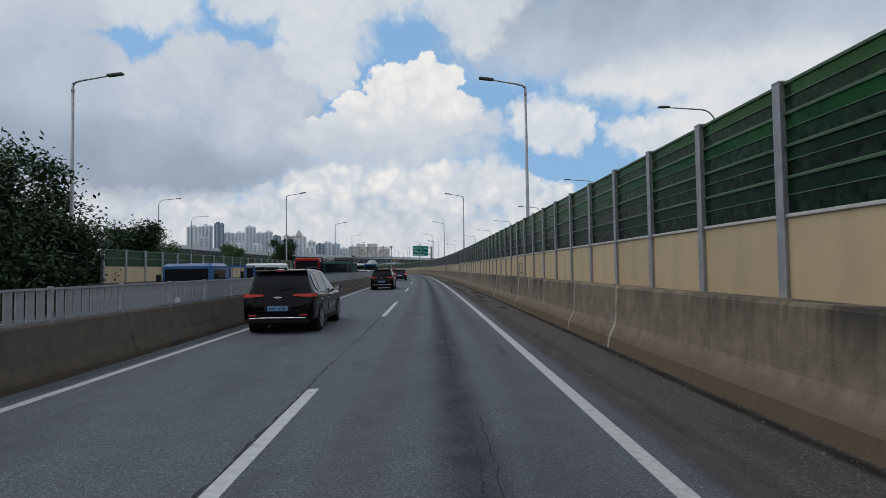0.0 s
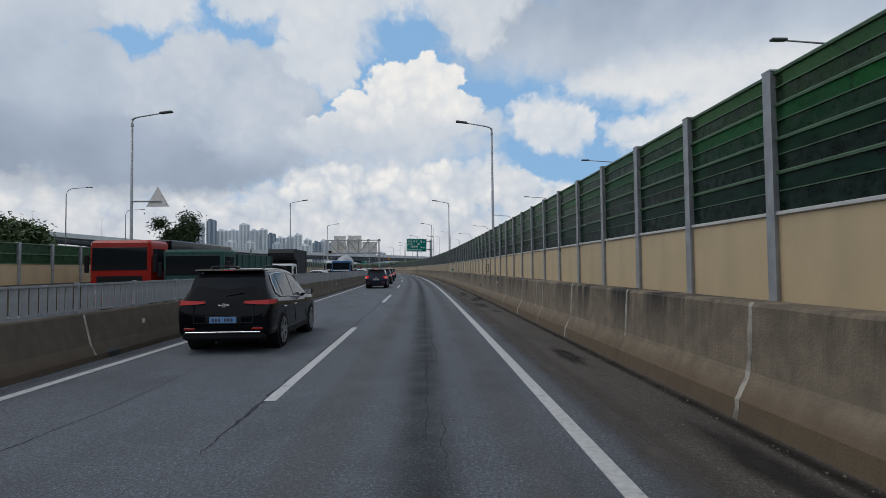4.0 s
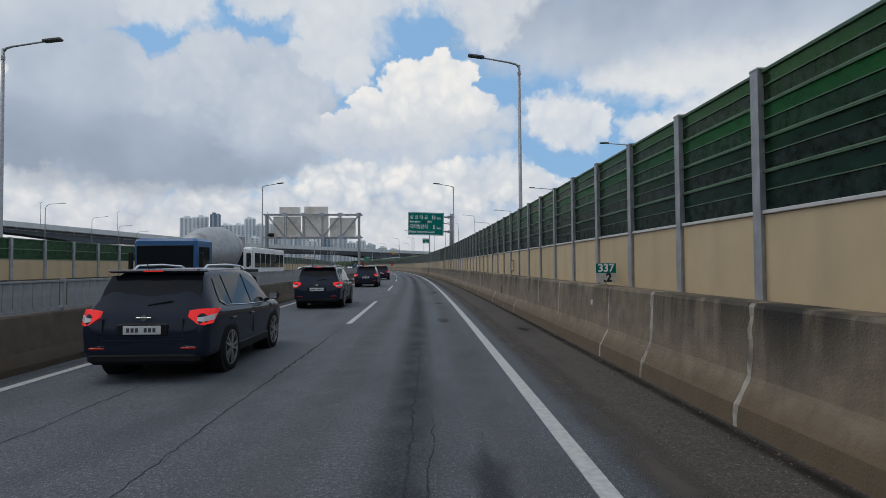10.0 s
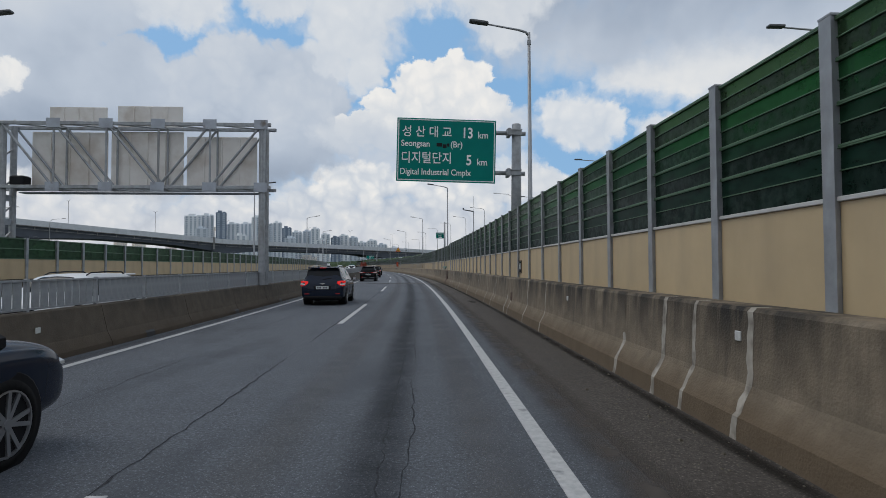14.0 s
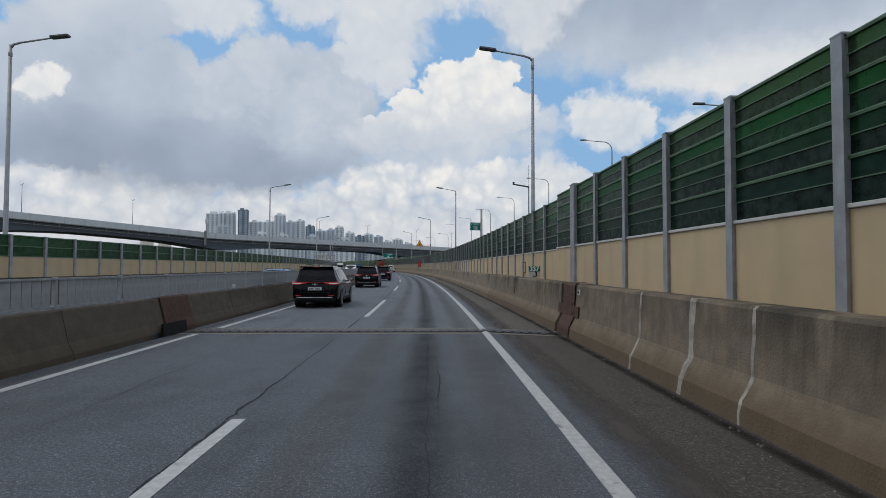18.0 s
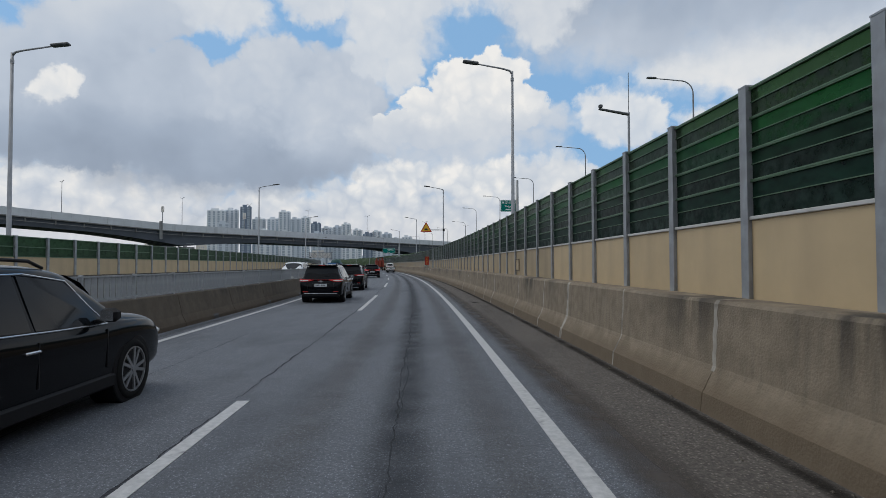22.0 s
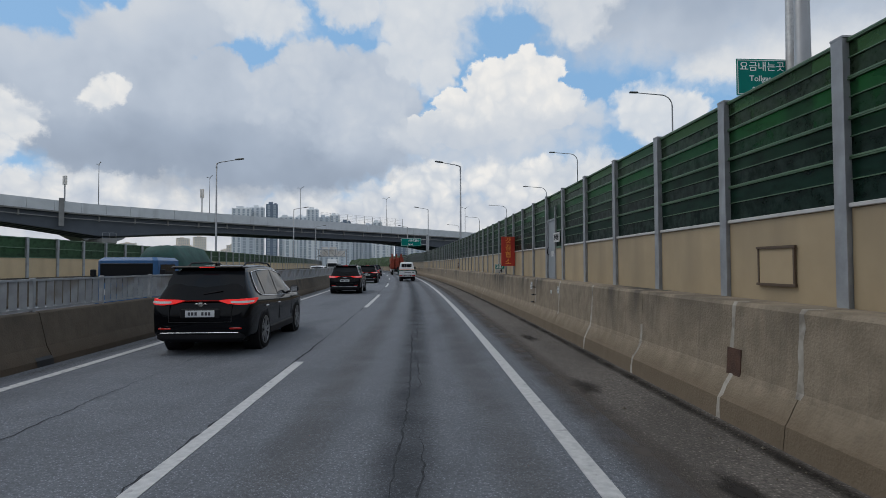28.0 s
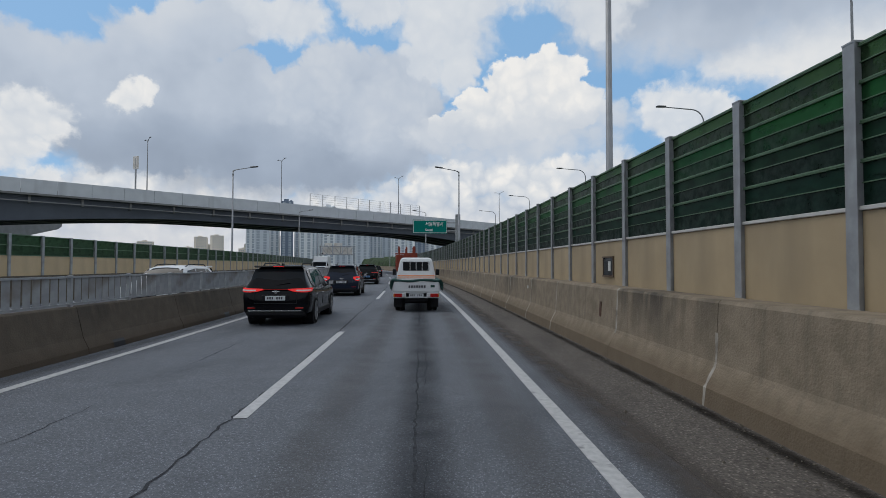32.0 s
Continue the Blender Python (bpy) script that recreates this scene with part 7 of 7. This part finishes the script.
        hang("mirror", mesh("mirror", *merge(tube([(sx * 0.76, 4.3, 1.35), (sx * 0.9, 4.35, 1.4)], 0.015, 6), box(sx * 0.92 - 0.08, sx * 0.92 + 0.08, 4.33, 4.4, 1.2, 1.45, 0.02)), BLACKPLASTIC), c)
    hang("bumper", mesh("bumper", *box(-0.78, 0.78, -0.04, 0.06, 0.48, 0.52, 0.008), WHITEPAINT), c)
    roll = [(x, -0.02 + 0.02 * math.sin(x * 9), 1.085 + 0.02 * math.sin(x * 5)) for x in np.linspace(-0.86, 0.86, 13)]
    hang("tarp_roll", mesh("tarp_roll", *tube(roll, 0.045, 8), TARP, True), c, label="green tarp rolled along the tailgate")
    pl = hang("number_plate", mesh("number_plate", *box(-0.25, 0.25, -0.09, -0.07, 0.52, 0.64, 0.004), PLATE), c, label="white number plate")
    for i in range(7):
        if i != 3:
            hang("bar", mesh("bar", *box(-0.21 + i * 0.06, -0.17 + i * 0.06, -0.094, -0.09, 0.55, 0.61), PLATEBAR), pl)
    hang("chassis", mesh("chassis", *box(-0.4, 0.4, 0.1, 4.4, 0.34, 0.62, 0.02), BLACKPLASTIC), c)
    hang("axle", mesh("axle", *tube([(-0.6, 0.75, 0.31), (0.6, 0.75, 0.31)], 0.07, 8), BLACKPLASTIC), c)
    return c


def lorry(name, label, m, cabpaint, load, L=7.0, W=2.2, cab_h=2.3, load_h=3.0, load_z=1.0, kind="box"):
    """A lorry: cab with windscreen, load body, chassis, wheels; origin under its middle, y forward."""
    c = thing(name, label, "truck", m)
    f = L / 2
    hang("cab", mesh("cab", *box(-W / 2, W / 2, f - 1.7, f, 0.5, cab_h, 0.1), cabpaint), c)
    hang("windscreen", mesh("windscreen", *box(-W / 2 + 0.12, W / 2 - 0.12, f - 0.02, f + 0.012, cab_h * 0.58, cab_h * 0.9, 0.005), CARGLASS), c)
    hang("grille", mesh("grille", *box(-W / 2 + 0.3, W / 2 - 0.3, f, f + 0.02, 0.75, cab_h * 0.5, 0.005), BLACKPLASTIC), c)
    hang("bumper", mesh("bumper", *box(-W / 2, W / 2, f - 0.05, f + 0.1, 0.4, 0.7, 0.03), cabpaint), c)
    hang("chassis", mesh("chassis", *box(-0.45, 0.45, -f, f - 0.4, 0.5, 0.9, 0.02), BLACKPLASTIC), c)
    for sx in (-1, 1):
        hang("headlamp", mesh("headlamp", *box(sx * (W / 2 - 0.25) - 0.15, sx * (W / 2 - 0.25) + 0.15, f, f + 0.03, 0.72, 0.9, 0.005), WHITELAMP), c)
        hang("side_window", mesh("side_window", *box(sx * W / 2 - 0.012, sx * W / 2 + 0.012, f - 1.3, f - 0.25, cab_h * 0.58, cab_h * 0.88), CARGLASS), c)
        hang("mirror", mesh("mirror", *box(sx * (W / 2 + 0.15) - 0.08, sx * (W / 2 + 0.15) + 0.08, f - 0.15, f - 0.05, cab_h * 0.55, cab_h * 0.8, 0.02), BLACKPLASTIC), c)
        for y in (f - 0.9, -f + 1.2):
            wheel_parts(c, sx * (W / 2 - 0.02), y, 0.42, sx, 0.24, steel=True)
    if kind == "box":
        hang("load_body", mesh("load_body", *box(-W / 2 - 0.03, W / 2 + 0.03, -f, f - 1.8, load_z, load_h, 0.05), load), c)
    elif kind == "dump":
        b = hang("load_body", mesh("load_body", *merge(box(-W / 2, W / 2, -f, f - 1.8, load_z, load_z + 0.1), box(-W / 2, -W / 2 + 0.08, -f, f - 1.8, load_z, load_h), box(W / 2 - 0.08, W / 2, -f, f - 1.8, load_z, load_h), box(-W / 2, W / 2, f - 1.88, f - 1.8, load_z, load_h), box(-W / 2, W / 2, -f, -f + 0.08, load_z, load_h)), load), c)
        for i in range(6):
            y = -f + 0.3 + i * (L - 2.3) / 5.5
            for sx in (-1, 1):
                hang("rib", mesh("rib", *box(sx * W / 2 - 0.05, sx * W / 2 + 0.05, y - 0.06, y + 0.06, load_z, load_h, 0.01), load), b)
    elif kind == "flat":
        b = hang("load_bed", mesh("load_bed", *box(-W / 2, W / 2, -f, f - 1.8, load_z - 0.1, load_z, 0.01), load), c)
        for sx in (-1, 1):
            hang("drop_side", mesh("drop_side", *box(sx * W / 2 - 0.03, sx * W / 2 + 0.03, -f, f - 1.8, load_z, load_z + 0.4, 0.008), load), b)
        for y in (-f + 0.4, -f + 1.6, f - 2.1):
            for sx in (-1, 1):
                hang("stake", mesh("stake", *box(sx * (W / 2 - 0.1) - 0.04, sx * (W / 2 - 0.1) + 0.04, y - 0.04, y + 0.04, load_z, load_h), load), b)
            hang("cross_bar", mesh("cross_bar", *box(-W / 2 + 0.1, W / 2 - 0.1, y - 0.03, y + 0.03, load_h - 0.06, load_h), load), b)
    return c


def tarped_load(parent, L, W, z0, z1, material):
    V, F = [], []
    rr = random.Random(17)
    for i in range(12):
        y = -L / 2 + L * i / 11
        for x, z in ((-W / 2, z0), (-W / 2 - 0.03, (z0 + z1) / 2), (-W * 0.28, z1), (0, z1 + 0.08), (W * 0.28, z1), (W / 2 + 0.03, (z0 + z1) / 2), (W / 2, z0)):
            k = 0.75 if i in (0, 11) and z > z0 else 1
            V.append((x, y, z0 + (z - z0) * k + rr.uniform(-0.05, 0.05)))
    F = [(i * 7 + j, i * 7 + j + 1, (i + 1) * 7 + j + 1, (i + 1) * 7 + j) for i in range(11) for j in range(6)] + [tuple(range(6, -1, -1)), tuple(range(77, 84))]
    hang("tarp", mesh("tarp", V, F, material, True), parent, label="tarpaulin over the load")


# traffic in the passing lane
def black_suv(s, d, label, lit=False):
    """Rear wheels stand at s."""
    return car("large_suv", label, BLACKPAINT, spot(s + 1.39, d), 4.66, 1.8, 1.65, "wide", lit=lit, chrome_bar=True)


def navy_suv(s, d, label, lit=True):
    return car("compact_suv", label, NAVYPAINT, spot(s + 1.2, d), 4.3, 1.8, 1.62, "tall", lit=lit)


car("estate_car", "black SUV with thin red tail lamps and a blue number plate", BLACKPAINT, spot(16.2 + 1.4, -2.3), 4.7, 1.86, 1.68, "thin", BLUEPLATE, lit=False, chrome_bar=True)
car("estate_car", "black SUV with thin red tail lamps driving in the passing lane", BLACKPAINT, spot(45.5 + 1.4, -2.0), 4.7, 1.86, 1.68, "thin", BLUEPLATE, lit=False, chrome_bar=True)
navy_suv(80.2, -1.75, "dark blue compact SUV with roof rails and lit lamps")
navy_suv(92.6, -1.85, "dark blue compact SUV following in the passing lane")
navy_suv(105.6, -1.9, "dark blue compact SUV with a white number plate")
navy_suv(126.5, -1.93, "dark blue compact SUV with lit red tail lamps")
navy_suv(148.3, -1.75, "dark blue compact SUV near the sign gantry")
black_suv(184.6, -2.35, "glossy black SUV beside the lane dashes past the expansion joint")
black_suv(205.2, -2.3, "glossy black SUV with chrome window trim and alloy wheels")
black_suv(225.4, -2.0, "glossy black SUV slowing behind another black one")
black_suv(236.65, -2.05, "glossy black SUV with chrome window trim and wide red lamps")
black_suv(269.6, -1.95, "glossy black SUV with lit tail lamps in the passing lane", True)
black_suv(290.8, -2.0, "glossy black SUV with lit tail lamps queuing in the passing lane", True)
car("large_suv", "glossy black SUV with wide lit tail lamps behind other cars", BLACKPAINT, spot(309.3 + 1.4, -1.9), 4.66, 1.78, 1.63, "wide", lit=True, chrome_bar=True)
car("compact_suv", "dark blue compact SUV queuing in the passing lane", NAVYPAINT, spot(323.3 + 1.25, -2.0), 4.3, 1.8, 1.62, "tall", lit=True)
car("estate_car", "black and silver SUV ahead in the passing lane", BLACKPAINT, spot(340.8 + 1.4, -1.87), 4.7, 1.86, 1.68, "thin", BLUEPLATE, lit=False)
car("estate_car", "dark car far ahead in the passing lane", BLACKPAINT, spot(372, -1.9), 4.6, 1.84, 1.5, "thin", lit=False)
car("estate_car", "dark red car far ahead in the passing lane", car_paint("red_paint", (0.2, 0.02, 0.02)), spot(392, -1.9), 4.6, 1.84, 1.5, "thin", lit=False)
# the truck ahead in the same lane, and the loaded one before it
porter(spot(312.85, 1.81))
red_truck = lorry("loaded_truck", "truck ahead loaded with rusty orange steel frames", spot(352, 1.9), WHITEPAINT, BLACKPLASTIC, 7.5, 2.2, 2.2, 1.2, 1.05, "flat")
rr = random.Random(3)
for i in range(10):
    for j in (-1, 0, 1):
        p = Vector((j * 0.75 - 0.25, -3.6 + i * 0.5, 1.05))
        hang("steel_frame", mesh("steel_frame", *merge(tube([p, p + Vector((rr.uniform(-0.1, 0.1), 0, 2.3 + rr.uniform(-0.1, 0.25)))], 0.05, 6), tube([p + Vector((-0.4, 0.1, 0.3 + 0.17 * i)), p + Vector((0.4, 0.1, 0.32 + 0.17 * i))], 0.05, 6), box(p.x - 0.3, p.x + 0.3, p.y - 0.15, p.y + 0.15, 1.05, 2.75 + 0.1 * j, 0.03)), ORANGELOAD), red_truck)
# oncoming traffic
OPP = -7.2
coach = lorry("bus", "red coach with a dark windscreen on the oncoming side", spot(61.0, -10.3, 0, 180), car_paint("coach_red", (0.32, 0.02, 0.015)), BLACKPAINT, 9.5, 2.4, 2.9, 3.0, 0.6, "box")
for sx in (-1, 1):
    hang("stripe", mesh("stripe", *box(sx * 1.235 - 0.012, sx * 1.235 + 0.012, -4.6, 2.9, 0.7, 1.3), SIGNRED), coach, label="red stripe")
mixer = lorry("mixer_truck", "concrete mixer truck with a blue cab and grey drum", spot(109.6, -7.9, 0, 180), BLUEPAINT, BLACKPLASTIC, 8.2, 2.4, 2.75, 1.25, 1.1, "flat")
drum = hang("drum", mesh("drum", *shifted(turned([(0.4, -4.1), (0.6, -3.7), (1.15, -1.6), (1.2, -0.4), (0.95, 1.4), (0.5, 2.0)], 24, "y"), m=Matrix.Translation((0, 0.1, 2.25)) @ Matrix.Rotation(radians(-7), 4, "X")), GALV, True), mixer)
hang("hopper", mesh("hopper", *box(-0.5, 0.5, -4.2, -3.6, 2.6, 3.3, 0.08), GALV), mixer)
hang("cab_stripe", mesh("cab_stripe", *box(-1.0, 1.0, 4.1, 4.125, 1.42, 1.55, 0.005), WHITEPAINT), mixer)
t = lorry("flatbed_truck", "blue flatbed truck on the oncoming side", spot(24.0, OPP, 0, 180), BLUEPAINT, BLUEPAINT, 5.6, 1.8, 1.95, 1.9, 0.9, "flat")
lorry("flatbed_truck", "white cab truck on the oncoming side", spot(33.4, OPP, 0, 180), WHITEPAINT, SIGNBACK, 6.0, 1.9, 2.05, 1.5, 0.9, "flat")
lorry("dump_truck", "dark green dump truck on the oncoming side", spot(60.0, -7.4, 0, 180), TARP, TARP, 7.5, 2.4, 2.5, 2.35, 1.0, "dump")
car("estate_car", "silver car on the oncoming side behind the glare fence", SILVERPAINT, spot(83.0, OPP, 0, 180), 4.7, 1.85, 1.58, "wide", lit=False, plain=True)
tall = lorry("box_truck", "truck with a tall black tarpaulin body and pale cab", spot(87.5, -10.8, 0, 180), WHITEPAINT, DARKTARP, 6.4, 2.3, 2.2, 3.55, 1.0, "box")
lip = [(1.36, 2.5), (2.35, 2.62), (2.95, 2.95), (3.0, 3.2), (2.6, 3.55), (1.36, 3.58)]
V = [(x, y, z) for x in (-1.17, 1.17) for y, z in lip]
hang("load_overhang", mesh("load_overhang", V, [(5, 4, 3, 2, 1, 0), (6, 7, 8, 9, 10, 11)] + [(i, (i + 1) % 6, 6 + (i + 1) % 6, 6 + i) for i in range(6)], DARKTARP), tall, label="black tarpaulin reaching over the cab")
hang("frame_bar", mesh("frame_bar", *merge(*[box(sx * 1.19 - 0.02, sx * 1.19 + 0.02, y - 0.03, y + 0.03, 1.0, 3.5) for sx in (-1, 1) for y in (-2.6, -1.2, 0.2)]), BLACKPLASTIC), tall)
car("estate_car", "white SUV on the oncoming side behind the glare fence", WHITEPAINT, spot(130.0, OPP, 0, 180), 4.7, 1.87, 1.6, "wide", lit=False, plain=True)
car("estate_car", "white car on the oncoming side", WHITEPAINT, spot(139.8, OPP, 0, 180), 4.5, 1.84, 1.46, "wide", lit=False, plain=True)
bus = lorry("bus", "white and blue bus on the oncoming side", spot(126.5, -10.8, 0, 180), WHITEPAINT, WHITEPAINT, 11.0, 2.45, 2.9, 3.0, 0.6, "box")
for sx in (-1, 1):
    for i in range(6):
        hang("window", mesh("window", *box(sx * 1.262 - 0.015, sx * 1.262 + 0.015, -5.2 + i * 1.45, -3.9 + i * 1.45, 1.55, 2.6, 0.01), CARGLASS), bus)
    hang("stripe", mesh("stripe", *box(sx * 1.26 - 0.012, sx * 1.26 + 0.012, -5.4, 3.6, 0.8, 1.25), BLUEPAINT), bus, label="blue stripe")
car("estate_car", "blue car on the oncoming side", BLUEPAINT, spot(196.5, OPP, 0, 180), 4.5, 1.82, 1.46, "wide", lit=False, plain=True)
car("van", "white van on the oncoming side", WHITEPAINT, spot(245.0, OPP, 0, 180), 5.1, 1.92, 1.85, "wide", lit=False, plain=True)
pk = lorry("pickup_truck", "dark blue truck with a green tarpaulin over its load", spot(279.0, OPP, 0, 180), BLUEPAINT, BLUEPAINT, 5.4, 1.85, 1.9, 1.2, 0.95, "flat")
tarped_load(pk, 3.4, 1.7, 0.95, 2.3, TARP)
for o in pk.children:
    if o.name.startswith("tarp"):
        o.location.y = -0.95
car("estate_car", "white SUV on the oncoming side behind the glare fence", WHITEPAINT, spot(314.6, OPP, 0, 180), 4.7, 1.87, 1.6, "wide", lit=False, plain=True)
car("estate_car", "silver car far off on the oncoming side", SILVERPAINT, spot(352, OPP, 0, 180), 4.5, 1.82, 1.5, "wide", lit=False, plain=True)
lorry("box_truck", "white box truck far off on the oncoming side", spot(384, -10.6, 0, 180), WHITEPAINT, WHITEPAINT, 7.5, 2.2, 2.3, 3.0, 1.0, "box")
